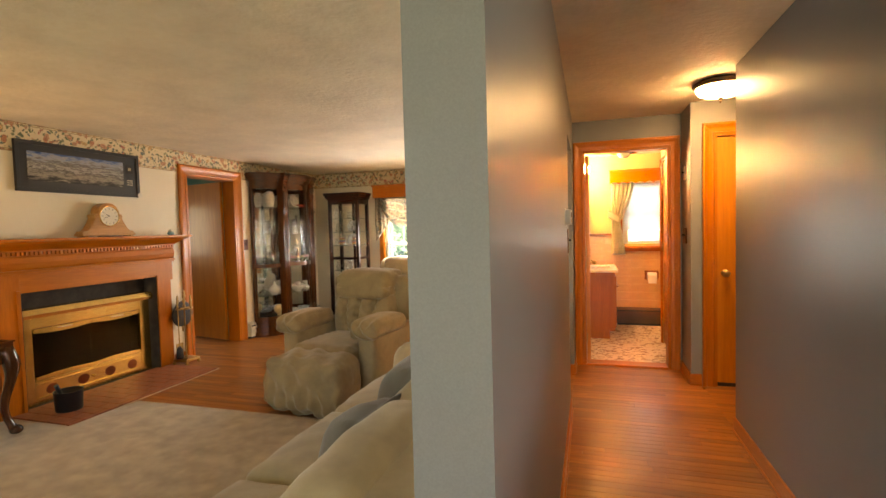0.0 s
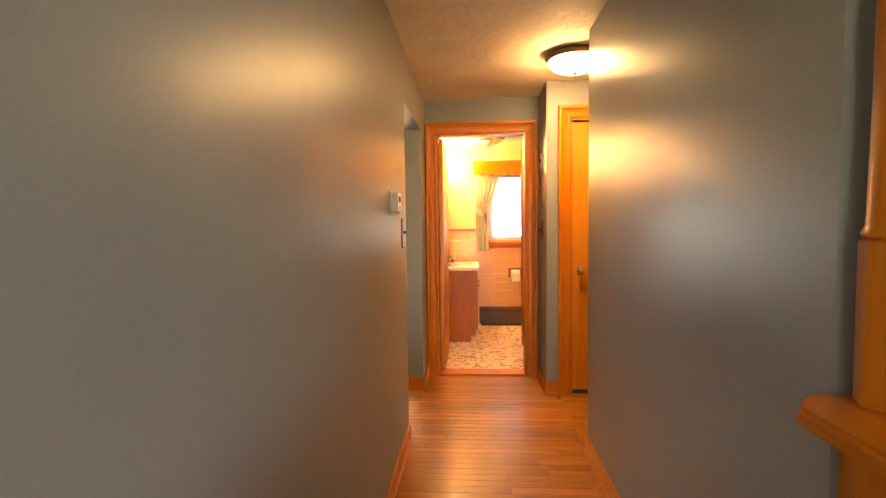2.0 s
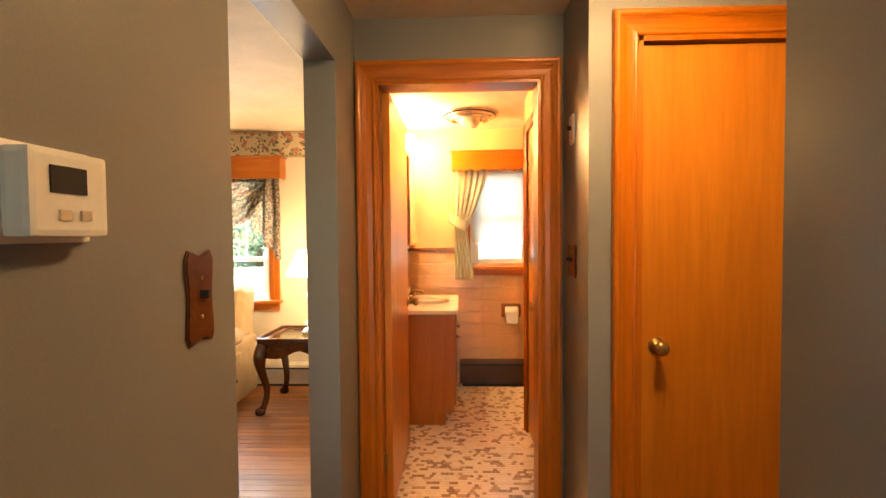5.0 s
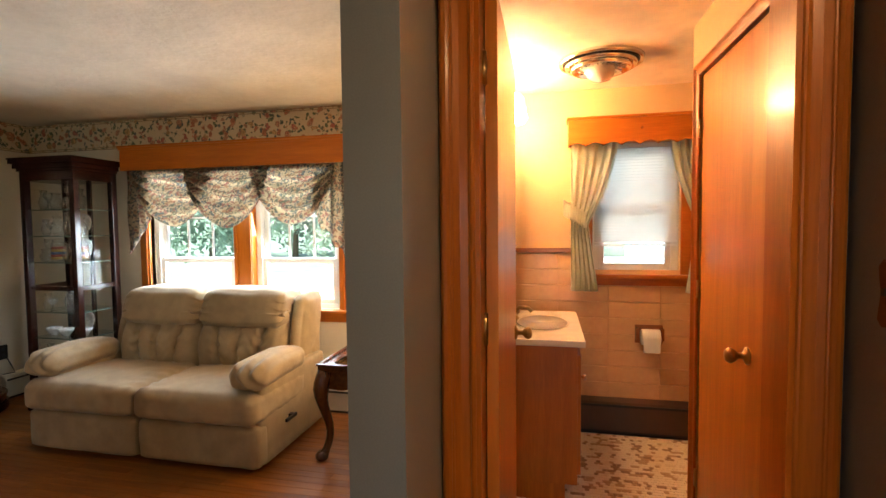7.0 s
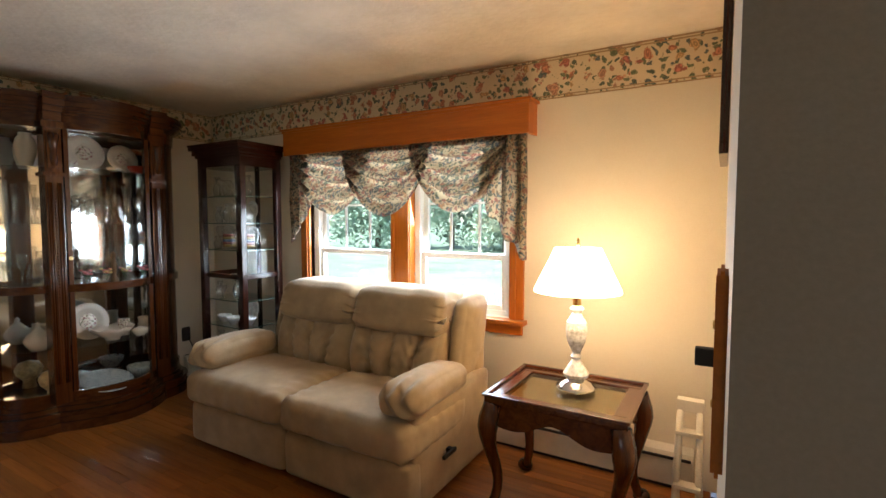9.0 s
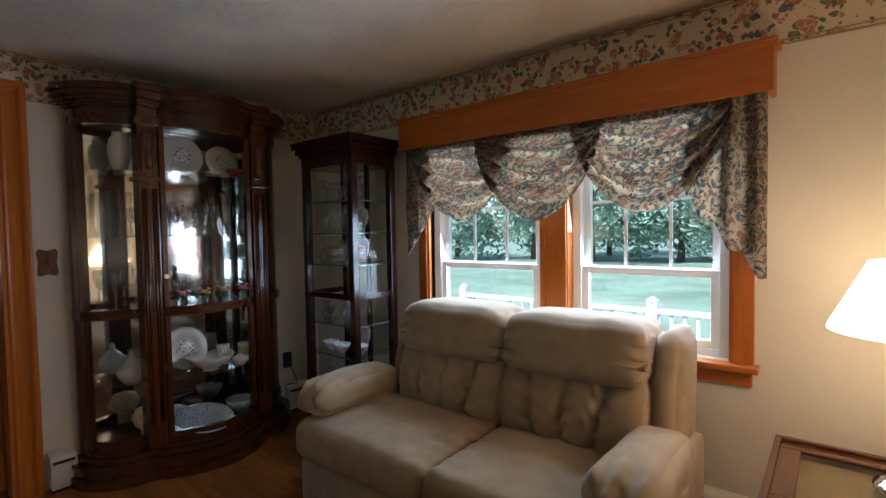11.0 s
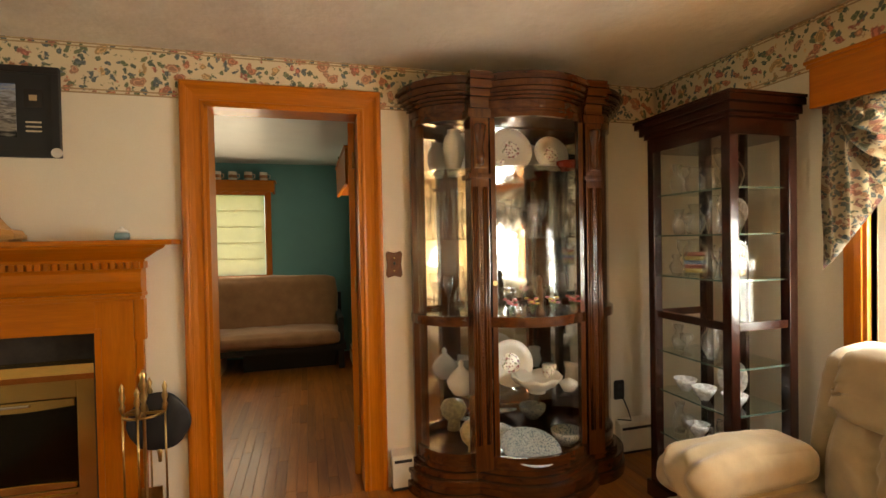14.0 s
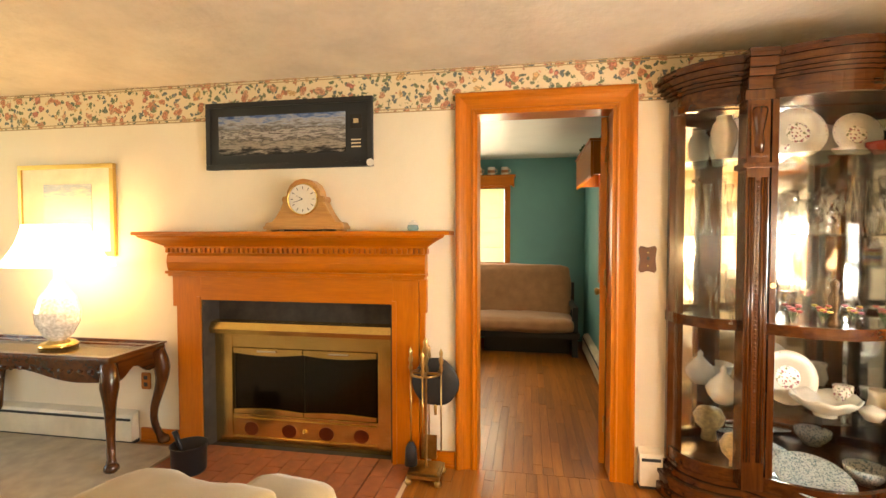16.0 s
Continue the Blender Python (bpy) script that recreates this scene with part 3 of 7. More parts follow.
plate("outlet", "dark brown wall outlet with a cord", (W, 7.83, 0.385), "+x", 0.075, 0.12, DARKGAP, False, 1, True)
plate("outlet", "brown wall outlet beside the mantel", (W, 3.36, 0.40), "+x", 0.07, 0.11, VANITY, False, 1, True)

t = thing("thermostat", "small white thermostat with display on hallway wall", "thermostat", pose(-0.19, 4.37, 1.415))
part("backplate", one(0, 0.008, -0.065, 0.065, -0.055, 0.055, bev=0.004), WHITE, t)
part("body", one(0.008, 0.04, -0.055, 0.055, -0.048, 0.048, bev=0.008), WHITE, t)
part("display", one(0.0395, 0.042, -0.03, 0.02, 0.0, 0.03, bev=0.001), DARKGAP, t)
for k in range(2):
    part("button", one(0.0395, 0.043, -0.02 + 0.03 * k, -0.005 + 0.03 * k, -0.03, -0.018, bev=0.001), GROUT, t)

BRONZE = plain("dark_bronze", (0.10, 0.055, 0.03), 0.35, 0.8)
t = thing("ceiling_lamp", "frosted glass bowl lamp with bronze pan, lit", "ceiling lamp", pose(0.845, 5.05, H_HALL) @ Matrix.Diagonal((1, 1, 0.95, 1)))
part("pan", lathe([(0, 0), (0.15, 0), (0.175, -0.012), (0.18, -0.03), (0.165, -0.045), (0.15, -0.05), (0.0, -0.05)], 40), BRONZE, t)
part("bowl", lathe([(0.158, -0.048), (0.155, -0.062), (0.135, -0.09), (0.095, -0.108), (0.045, -0.118), (0.0, -0.12)], 40), BOWL, t, "glowing frosted glass bowl")
part("finial", lathe([(0.0, -0.117), (0.016, -0.118), (0.02, -0.126), (0.01, -0.134), (0.008, -0.142), (0.012, -0.15), (0.0, -0.163)], 16), BRONZE, t)

# breakfast bar at the hall's start, with its turned column
t = thing("half_wall", "wood panelled half wall with overhanging cap", "half wall", pose(0, 0, 0))
part("panel", one(0.86, 1.0, 1.25, 2.865, 0, 0.965, bev=0.003), TRIM, t)
part("cap", prism([(0.745, 1.2), (1.12, 1.2), (1.12, 2.865), (0.80, 2.865), (0.745, 2.80)], 0.968, 1.002, "z", 0.008), TRIM_Y, t)
for y in (2.55, 1.7):
    part("bracket", prism([(0.86, 0.966), (0.765, 0.966), (0.765, 0.93), (0.80, 0.80), (0.86, 0.62)], y, y + 0.03, "y", 0.004), TRIM, t)
t = thing("column", "turned honey pine column with octagonal base", "column", pose(0.905, 2.80, 1.003))
part("base", lathe([(0.06, 0), (0.06, 0.27), (0.052, 0.275), (0.0, 0.275)], 8), TRIM, t)
for f in t.children[0].data.polygons:
    f.use_smooth = False
part("shaft", lathe([(0.055, 0.275), (0.058, 0.285), (0.052, 0.295), (0.048, 0.5), (0.044, 1.1), (0.05, 1.27), (0.06, 1.31)], 24), TRIM, t)
t = thing("shelf_unit", "dark wooden kitchen shelf unit, open", "shelf unit", pose(2.0, 2.4, 0))
for y in (-0.45, 0.06, 0.6):
    part("side", one(0, 0.32, y, y + 0.025, 0, 2.2, bev=0.002), TRIM, t)
for z in (0.1, 0.55, 0.95, 1.3, 1.62, 1.95, 2.17):
    part("shelf", one(0.005, 0.32, -0.43, 0.60, z, z + 0.022, bev=0.002), TRIM_Y, t)
part("back", one(0.32, 0.335, -0.45, 0.625, 0, 2.2), DARKGAP, t)
for y, z, h in ((-0.3, 1.322, 0.2), (-0.1, 0.972, 0.24), (0.3, 1.322, 0.18)):
    b = thing("jar", "dark glazed jar on the shelf", "jar", pose(2.14, 2.4 + y, z))
    part("jar_body", lathe([(0, 0), (0.05, 0), (0.06, h * 0.4), (0.045, h * 0.85), (0.05, h), (0.0, h)], 18), BLACK, b)

# bathroom
wt = bpy.data.objects["wall_bath_north"]
wp = bpy.data.objects["wall_linen"]
TS, TW = 0.108, 0.324
tile_me = {}


def tile_mesh(axis):
    me = bpy.data.meshes.new("tile")
    a, b, c, d = TS - 0.004, TW - 0.001, 0.003, 0.008
    v = [(0, 0, 0), (b, 0, 0), (b, a, 0), (0, a, 0), (0, 0, d - 0.002), (b, 0, d - 0.002), (b, a, d - 0.002), (0, a, d - 0.002), (0.001, c, d), (b - 0.001, c, d), (b - 0.001, a - c, d), (0.001, a - c, d)]
    if axis == "y":
        v = [(p, -r, q) for p, q, r in v]
    elif axis == "+x":
        v = [(r, p, q) for p, q, r in v]
    else:
        v = [(-r, p, q) for p, q, r in v]
    me.from_pydata(v, [], [(0, 1, 5, 4), (1, 2, 6, 5), (2, 3, 7, 6), (3, 0, 4, 7), (4, 5, 9, 8), (5, 6, 10, 9), (6, 7, 11, 10), (7, 4, 8, 11), (8, 9, 10, 11)])
    me.materials.append(TILE)
    return me


def tiles(parent, axis, at, a0, a1, z0, z1, skip=None):
    me = tile_mesh(axis)
    a = a0
    while a < a1 - 0.02:
        z = z0
        while z < z1 - 0.02:
            if not (skip and skip(a, z)):
                ob = new("tile", me)
                ob.parent = parent
                ob.location = (a, at, z) if axis == "y" else (at, a, z)
                ob.scale = (min(1, (a1 - a) / TW), 1, min(1, (z1 - z) / TS)) if axis == "y" else (1, min(1, (a1 - a) / TW), min(1, (z1 - z) / TS))
            z += TS
        a += TW


struct("tile_backing", boxes([(-0.19, -0.172, 6.17, N, 0, 1.2), (0.724, 0.74, 6.175, 6.335, 0, 1.2)]), GROUT, "pale grout bed")
struct("bath_wall_west", one(-0.19, -0.166, 6.17, N, 1.2, 2.3), PEACH, "peach painted bathroom wall")
bath_w = struct("bath_tiling_west", one(-0.1725, -0.172, 6.9, N, 0, 1.19), GROUT, "peach tile wainscot")
tiles(wt, "y", N, -0.165, 1.45, 0.12, 1.2, lambda a, z: BX0 - 0.30 < a < BX1 + 0.02 and z > 0.99)
tiles(bath_w, "+x", -0.172, 6.90, N, 0.12, 1.2)
tiles(wp, "-x", 0.724, 6.178, 6.335, 0.12, 1.2)
struct("trim_tile_cap", boxes([(-0.16, 0.28, N - 0.022, N, 1.203, 1.232), (1.03, 2.2, N - 0.022, N, 1.203, 1.232), (-0.172, -0.150, 6.17, N - 0.03, 1.203, 1.232), (0.712, 0.738, 6.178, 6.335, 1.203, 1.235)], 0.006), CAPTILE, "brown glazed cap tile")
# mosaic floor
mv, mf = [], []
rng2 = random.Random(3)
y = 6.18
row = 0
while y < N:
    x = -0.17 - (row % 2) * 0.0125
    while x < 2.2:
        w = rng2.choice((0.025, 0.025, 0.05))
        if not (x > 0.74 and y < 7.2):
            k = len(mv)
            a, b, c, d = x + 0.001, x + w - 0.001, y + 0.001, y + 0.024
            mv += [(a, c, -0.003), (b, c, -0.003), (b, d, -0.003), (a, d, -0.003), (a + 0.001, c + 0.001, 0), (b - 0.001, c + 0.001, 0), (b - 0.001, d - 0.001, 0), (a + 0.001, d - 0.001, 0)]
            mf += [tuple(i + k for i in q) for q in ((0, 1, 5, 4), (1, 2, 6, 5), (2, 3, 7, 6), (3, 0, 4, 7), (4, 5, 6, 7))]
        x += w
    y += 0.025
    row += 1
MOSAIC, nt, b = shader("mosaic_chips")
geo = nt.nodes.new("ShaderNodeNewGeometry")
r = ramp(nt, [(0.0, (0.72, 0.62, 0.50)), (0.62, (0.66, 0.54, 0.42)), (0.72, (0.28, 0.16, 0.09)), (0.86, (0.42, 0.27, 0.16))])
r.color_ramp.interpolation = "CONSTANT"
nt.links.new(geo.outputs["Random Per Island"], r.inputs[0])
nt.links.new(r.outputs[0], b.inputs["Base Color"])
b.inputs["Roughness"].default_value = 0.3
fl = struct("floor_bath", boxes([(-0.19, 2.2, 6.17, N, -0.02, -0.003)]), GROUT, "speckled mosaic bathroom floor")
me = bpy.data.meshes.new("mosaic_chips")
me.from_pydata(mv, [], mf)
me.materials.append(MOSAIC)
ob = new("mosaic_chips", me)
ob.parent, ob["kind"] = fl, "stuff"

t = thing("vanity", "honey wood bathroom vanity cabinet", "vanity", pose(0, 0, 0))
part("body", one(-0.164, 0.235, 7.20, N - 0.12, 0.09, 0.79, bev=0.003), VANITY, t)
part("toe_kick", one(-0.164, 0.175, 7.203, N - 0.12, 0.0, 0.09), VANITY, t)
for y0 in (7.23, 7.60):
    d = part("cabinet_door", one(0.235, 0.253, y0, y0 + 0.35, 0.13, 0.74, bev=0.005), VANITY, t)
    part("glass_knob", tube([(0.252, y0 + 0.04, 0.62), (0.266, y0 + 0.04, 0.62), (0.268, y0 + 0.04, 0.62), (0.282, y0 + 0.04, 0.62)], [0.007, 0.007, 0.016, 0.013]), CHROME, d)
t = thing("washbasin", "cream moulded vanity top with oval basin", "sink", pose(0, 0, 0))
bm = one(-0.166, 0.272, 7.18, N - 0.11, 0.79, 0.822, bev=0.008)
part("counter", bm, COUNTER, t)
part("backsplash", one(-0.166, -0.146, 7.18, N - 0.11, 0.8225, 0.90, bev=0.005), COUNTER, t)
bm = lathe([(1.0, 0.0), (0.97, 0.003), (0.93, 0.0), (0.8, -0.004), (0.4, -0.006), (0.0, -0.006)], 40)
bmesh.ops.transform(bm, matrix=Matrix.Translation((0.06, 7.60, 0.8285)) @ Matrix.Diagonal((0.15, 0.22, 1, 1)), verts=bm.verts)
part("basin", bm, COUNTER, t)
t = thing("faucet", "brass basin faucet with round handles", "faucet", pose(-0.10, 7.60, 0.822))
part("spout", tube([(0, 0, 0), (0, 0, 0.06), (0.03, 0, 0.09), (0.08, 0, 0.085), (0.10, 0, 0.065)], [0.018, 0.014, 0.012, 0.011, 0.011], 12), OLDBRASS, t)
for dy in (-0.1, 0.1):
    part("handle", lathe([(0.024, 0), (0.02, 0.012), (0.012, 0.018), (0.012, 0.03), (0.026, 0.038), (0.028, 0.056), (0.02, 0.064), (0, 0.066)], 16, 0.0, dy), OLDBRASS, t)
t = thing("medicine_cabinet", "mirrored medicine cabinet on the wall", "cabinet", pose(0, 0, 0))
part("body", one(-0.166, -0.085, 7.35, 8.0, 1.27, 1.93, bev=0.004), VANITY, t)
part("mirror_door", one(-0.085, -0.078, 7.36, 7.99, 1.28, 1.92, bev=0.002), MIRROR, t)
t = thing("vanity_light", "wall light bar with three lit globes", "wall lamp", pose(0, 0, 0))
part("bar", one(-0.166, -0.13, 7.38, 7.92, 2.02, 2.10, bev=0.006), BRASS, t)
for y in (7.46, 7.65, 7.84):
    part("globe", lathe([(0.0, 2.01), (0.03, 2.02), (0.047, 2.045), (0.05, 2.06), (0.047, 2.075), (0.03, 2.10), (0.0, 2.11)], 18, -0.085, y), BULB, t, "glowing round bulb")
t = thing("fan_light", "round chrome ceiling fan with lamp, off", "ceiling fan", pose(0.37, 7.55, 2.275) @ Matrix.Diagonal((1.3, 1.3, 1.6, 1)))
for r0, z in ((0.17, 0.0), (0.145, -0.012), (0.122, -0.022)):
    part("ring", lathe([(r0 - 0.022, z - 0.002), (r0 - 0.012, z - 0.012), (r0 - 0.003, z - 0.012), (r0 + 0.002, z)], 40), CHROME, t)
part("grille", lathe([(0.0, -0.008), (0.155, -0.008), (0.155, 0.0), (0.0, 0.0)], 30), DARKGAP, t)
for i in range(20):
    a = radians(18 * i)
    part("fin", tube([(0.055 * math.cos(a), 0.055 * math.sin(a), -0.026), (0.105 * math.cos(a + 0.2), 0.105 * math.sin(a + 0.2), -0.024)], 0.004, 5), CHROME, t)
part("lens", lathe([(0.06, -0.02), (0.058, -0.045), (0.04, -0.065), (0.0, -0.072)], 24), PORC, t)
t = thing("toilet_roll", "white toilet roll in a brown holder", "toilet roll", pose(0.735, N - 0.008, 0.655))
part("holder", boxes([(-0.085, 0.085, -0.012, 0.0, -0.045, 0.075), (-0.085, -0.066, -0.06, 0.0, -0.02, 0.06), (0.066, 0.085, -0.06, 0.0, -0.02, 0.06)], 0.005), CAPTILE, t)
part("roll", tube([(-0.056, -0.062, 0.005), (-0.05, -0.062, 0.005), (0.05, -0.062, 0.005), (0.056, -0.062, 0.005)], [0.048, 0.052, 0.052, 0.048], 24), WHITE, t)
part("sheet", one(-0.05, 0.05, -0.1145, -0.1125, -0.085, 0.005), WHITE, t)
HEATBROWN = plain("brown_enamel", (0.07, 0.032, 0.018), 0.45)
t = thing("baseboard_heater", "brown enamel baseboard heater under the window", "heater", pose(0, 0, 0))
part("cover", prism([(N - 0.01, 0.03), (N - 0.075, 0.03), (N - 0.075, 0.19), (N - 0.055, 0.215), (N - 0.01, 0.235)], 0.28, 1.9, "x", 0.003), HEATBROWN, t)
part("slot", one(0.285, 1.895, N - 0.078, N - 0.07, 0.19, 0.205), BLACK, t)
part("foot", one(0.30, 1.88, N - 0.06, N - 0.012, 0.0, 0.03), BLACK, t)


def sash_window(name, x0, x1, z0, z1, y, mid, muntins, label):
    t = tagged(new(name), label, "window", "", "structure")
    f = 0.045
    part("window_frame", boxes([(x0, x0 + f, y, y + 0.09, z0, z1), (x1 - f, x1, y, y + 0.09, z0, z1), (x0 + f, x1 - f, y, y + 0.09, z1 - f, z1), (x0 + f, x1 - f, y, y + 0.09, z0, z0 + f * 0.7)], 0.004), WHITE, t)
    for k, (a, b, dy) in enumerate(((mid, z1 - f, 0.045), (z0 + f * 0.7, mid + 0.03, 0.012))):
        s = part("sash", boxes([(x0 + f, x0 + f + 0.035, y + dy, y + dy + 0.03, a, b), (x1 - f - 0.035, x1 - f, y + dy, y + dy + 0.03, a, b), (x0 + f + 0.035, x1 - f - 0.035, y + dy, y + dy + 0.03, a, a + 0.035), (x0 + f + 0.035, x1 - f - 0.035, y + dy, y + dy + 0.03, b - 0.035, b)], 0.004), WHITE, t)
        p = part("pane", one(x0 + f + 0.03, x1 - f - 0.03, y + dy + 0.012, y + dy + 0.016, a + 0.03, b - 0.03), GLASS, s)
        p.visible_shadow = False
        if k == 0:
            for i in range(1, muntins + 1):
                xm = x0 + f + (x1 - x0 - 2 * f) * i / (muntins + 1)
                part("muntin", one(xm - 0.007, xm + 0.007, y + dy + 0.006, y + dy + 0.022, a + 0.03, b - 0.03), WHITE, s)
            zm = a + (b - a) * 0.5
            part("muntin", one(x0 + f + 0.03, x1 - f - 0.03, y + dy + 0.0075, y + dy + 0.0205, zm - 0.007, zm + 0.007), WHITE, s)
    return t


sash_window("window_1", BX0, BX1, BZ0, BZ1, N + 0.04, 1.46, 0, "white sash window behind a blind")
struct("trim_bath_window", boxes([(BX0 - 0.09, BX1 + 0.09, N - 0.05, N + 0.04, BZ0 - 0.025, BZ0), (BX0 - 0.07, BX1 + 0.07, N - 0.016, N - 0.001, BZ0 - 0.075, BZ0 - 0.026), (BX0 - 0.07, BX0, N - 0.016, N - 0.001, BZ0, BZ1), (BX1, BX1 + 0.07, N - 0.016, N - 0.001, BZ0, BZ1)], 0.004), TRIM_X, "pine casing and sill of the bathroom window")
t = thing("window_blind", "white slatted blind lowered two thirds", "blind", pose(0, 0, 0))
part("head_rail", one(BX0 + 0.01, BX1 - 0.01, N + 0.005, N + 0.035, 1.885, 1.915, bev=0.003), BLIND, t)
for i in range(32):
    z = 1.875 - i * 0.0192
    part("slat", prism([(N + 0.008, z - 0.0095), (N + 0.024, z + 0.0095), (N + 0.0245, z + 0.0108), (N + 0.0085, z - 0.0082)], BX0 + 0.015, BX1 - 0.015, "x"), BLIND, t)
part("bottom_rail", one(BX0 + 0.015, BX1 - 0.015, N + 0.006, N + 0.03, 1.245, 1.258, bev=0.002), BLIND, t)


def scallop(x0, x1, ztop, zbot, waves, depth=0.02, n=80):
    pts = [(x0, ztop), (x1, ztop)]
    for i in range(n + 1):
        u = i / n
        pts.append((x1 + (x0 - x1) * u, zbot + depth * abs(math.sin(math.pi * waves * u))))
    return pts


t = thing("wooden_valance", "honey pine valance with scalloped lower edge", "valance", pose(0, 0, 0))
part("front", prism(scallop(0.22, 1.08, 2.05, 1.885, 8), N - 0.145, N - 0.125, "y", 0.002), TRIM_X, t)
part("top", one(0.21, 1.09, N - 0.155, N - 0.001, 2.05, 2.068, bev=0.005), TRIM_X, t)
for x in (0.222, 1.058):
    part("end", one(x, x + 0.02, N - 0.124, N - 0.001, 1.90, 2.049), TRIM, t)
part("plug", tube([(0.66, N - 0.145, 1.985), (0.66, N - 0.149, 1.985)], 0.009), CAPTILE, t)


def tied_curtain(x_out, x_in, side, label):
    """A gathered panel drawn to one side by a ruffled tie."""
    t = thing("curtain", label, "curtain", pose(0, 0, 0), "bathroom curtains")
    bm = bmesh.new()
    nu, nv = 60, 36
    grid = []
    for j in range(nv + 1):
        v = j / nv
        z = 1.93 - v * 0.98
        tie = 0.55
        wide = 1 - 0.62 * math.exp(-((v - tie) / 0.20) ** 2) - (0.30 if v > tie else 0.0) * min(1, (v - tie) * 3)
        if v < tie:
            wide = 1 - 0.62 * (v / tie) ** 1.6
        else:
            wide = 0.38 + 0.22 * (v - tie) / (1 - tie)
        row = []
        for i in range(nu + 1):
            u = i / nu
            x = x_out + (x_in - x_out) * wide * u
            fold = math.sin(u * 34 + 0.6 * math.sin(v * 5)) * 0.014 * (0.6 + 0.6 * (1 - abs(v - tie)))
            flare = 0.008 * math.sin(u * 70) if v > 0.93 else 0
            row.append(bm.verts.new((x, N - 0.065 + fold + flare, z)))
        grid.append(row)
    for a, b in zip(grid, grid[1:]):
        for i in range(nu):
            f = bm.faces.new((a[i], a[i + 1], b[i + 1], b[i]))
            f.smooth = True
    bmesh.ops.solidify(bm, geom=bm.faces[:], thickness=0.002)
    part("panel", bm, CURTAIN, t)
    bm = bmesh.new()
    n = 50
    rows = []
    for j in range(5):
        rw = []
        for i in range(n + 1):
            u = i / n
            x = x_out - side * 0.05 + (x_in - x_out) * 0.50 * u
            z = 1.50 - 0.09 * u + (j - 2) * 0.026
            rw.append(bm.verts.new((x, N - 0.105 - 0.012 * math.sin(u * math.pi) + (0.012 * math.sin(u * 60 + j) if j in (0, 4) else 0), z)))
        rows.append(rw)
    for a, b in zip(rows, rows[1:]):
        for i in range(n):
            bm.faces.new((a[i], a[i + 1], b[i + 1], b[i])).smooth = True
    bmesh.ops.solidify(bm, geom=bm.faces[:], thickness=0.003)
    part("tie", bm, CURTAIN, t, "ruffled tie-back")
    return t


tied_curtain(0.24, 0.53, 1, "pale sage cotton curtain tied back with a ruffle")
tied_curtain(1.10, 0.84, -1, "pale sage cotton curtain tied back, partly hidden")

# ---- living room: trim, window, fireplace ----
struct("trim_border", boxes([(W, W + 0.003, 0.0, 6.9, 2.055, H_ROOM), (W, W + 0.003, 6.9, N, 2.055, H_ROOM)]), BORDER, "floral wallpaper border")
struct("trim_border_north", one(W + 0.003, -0.317, N - 0.003, N, 2.055, H_ROOM), BORDER, "floral wallpaper border")
struct("trim_border_partition", one(-0.317, -0.314, 5.70, N - 0.003, 2.055, H_ROOM), BORDER, "floral wallpaper border")
STRIPE = plain("tan_border_line", (0.38, 0.26, 0.14), 0.7)
struct("trim_border_lines", boxes([(W + 0.003, W + 0.0045, 0.0, N - 0.005, z, z + 0.006) for z in (2.050, 2.066, 2.262, 2.276)] + [(W + 0.005, -0.319, N - 0.0045, N - 0.003, z, z + 0.006) for z in (2.050, 2.066, 2.262, 2.276)]), STRIPE, "tan lines along the border")
MX0, MX1 = -2.31, -2.15
sash_window("window_2", WX0, MX0, WZ0, WZ1, N + 0.04, 1.12, 2, "white sash window with small panes above")
sash_window("window_3", MX1, WX1, WZ0, WZ1, N + 0.04, 1.12, 2, "white sash window with small panes above")
bm = boxes([(WX0 - 0.09, WX0, N - 0.02, N + 0.04, WZ0, WZ1 + 0.08), (WX1, WX1 + 0.09, N - 0.02, N + 0.04, WZ0, WZ1 + 0.08), (MX0, MX1, N - 0.02, N + 0.13, WZ0, WZ1), (WX0, WX1, N - 0.02, N - 0.001, WZ1, WZ1 + 0.08)], 0.004)
for x in (WX0 - 0.03, WX1 + 0.03, MX0 + 0.02, MX1 - 0.02):
    box(bm, x - 0.014, x + 0.014, N - 0.03, N - 0.018, WZ0, WZ1, 0.005)
struct("trim_window", bm, TRIM, "honey pine window casing")
struct("window_sill", boxes([(WX0 - 0.11, WX1 + 0.11, N - 0.07, N + 0.05, WZ0 - 0.028, WZ0 - 0.001), (WX0 - 0.085, WX1 + 0.085, N - 0.022, N - 0.001, WZ0 - 0.095, WZ0 - 0.029)], 0.006), TRIM_X, "honey pine window sill and apron")

t = thing("wooden_valance", "long honey pine valance box above the window", "valance", pose(0, 0, 0))
part("front", one(-3.22, -1.27, N - 0.145, N - 0.122, 1.85, 2.03, bev=0.003), TRIM_X, t)
part("moulding", boxes([(-3.235, -1.255, N - 0.158, N - 0.002, 2.03, 2.045), (-3.228, -1.262, N - 0.152, N - 0.1455, 2.012, 2.03)], 0.004), TRIM_X, t)
for x in (-3.219, -1.291):
    part("end", one(x, x + 0.02, N - 0.121, N - 0.001, 1.852, 2.029, bev=0.002), TRIM, t)

t = thing("swag_curtain", "floral chintz swag valance with side tails", "curtain", pose(0, 0, 0))


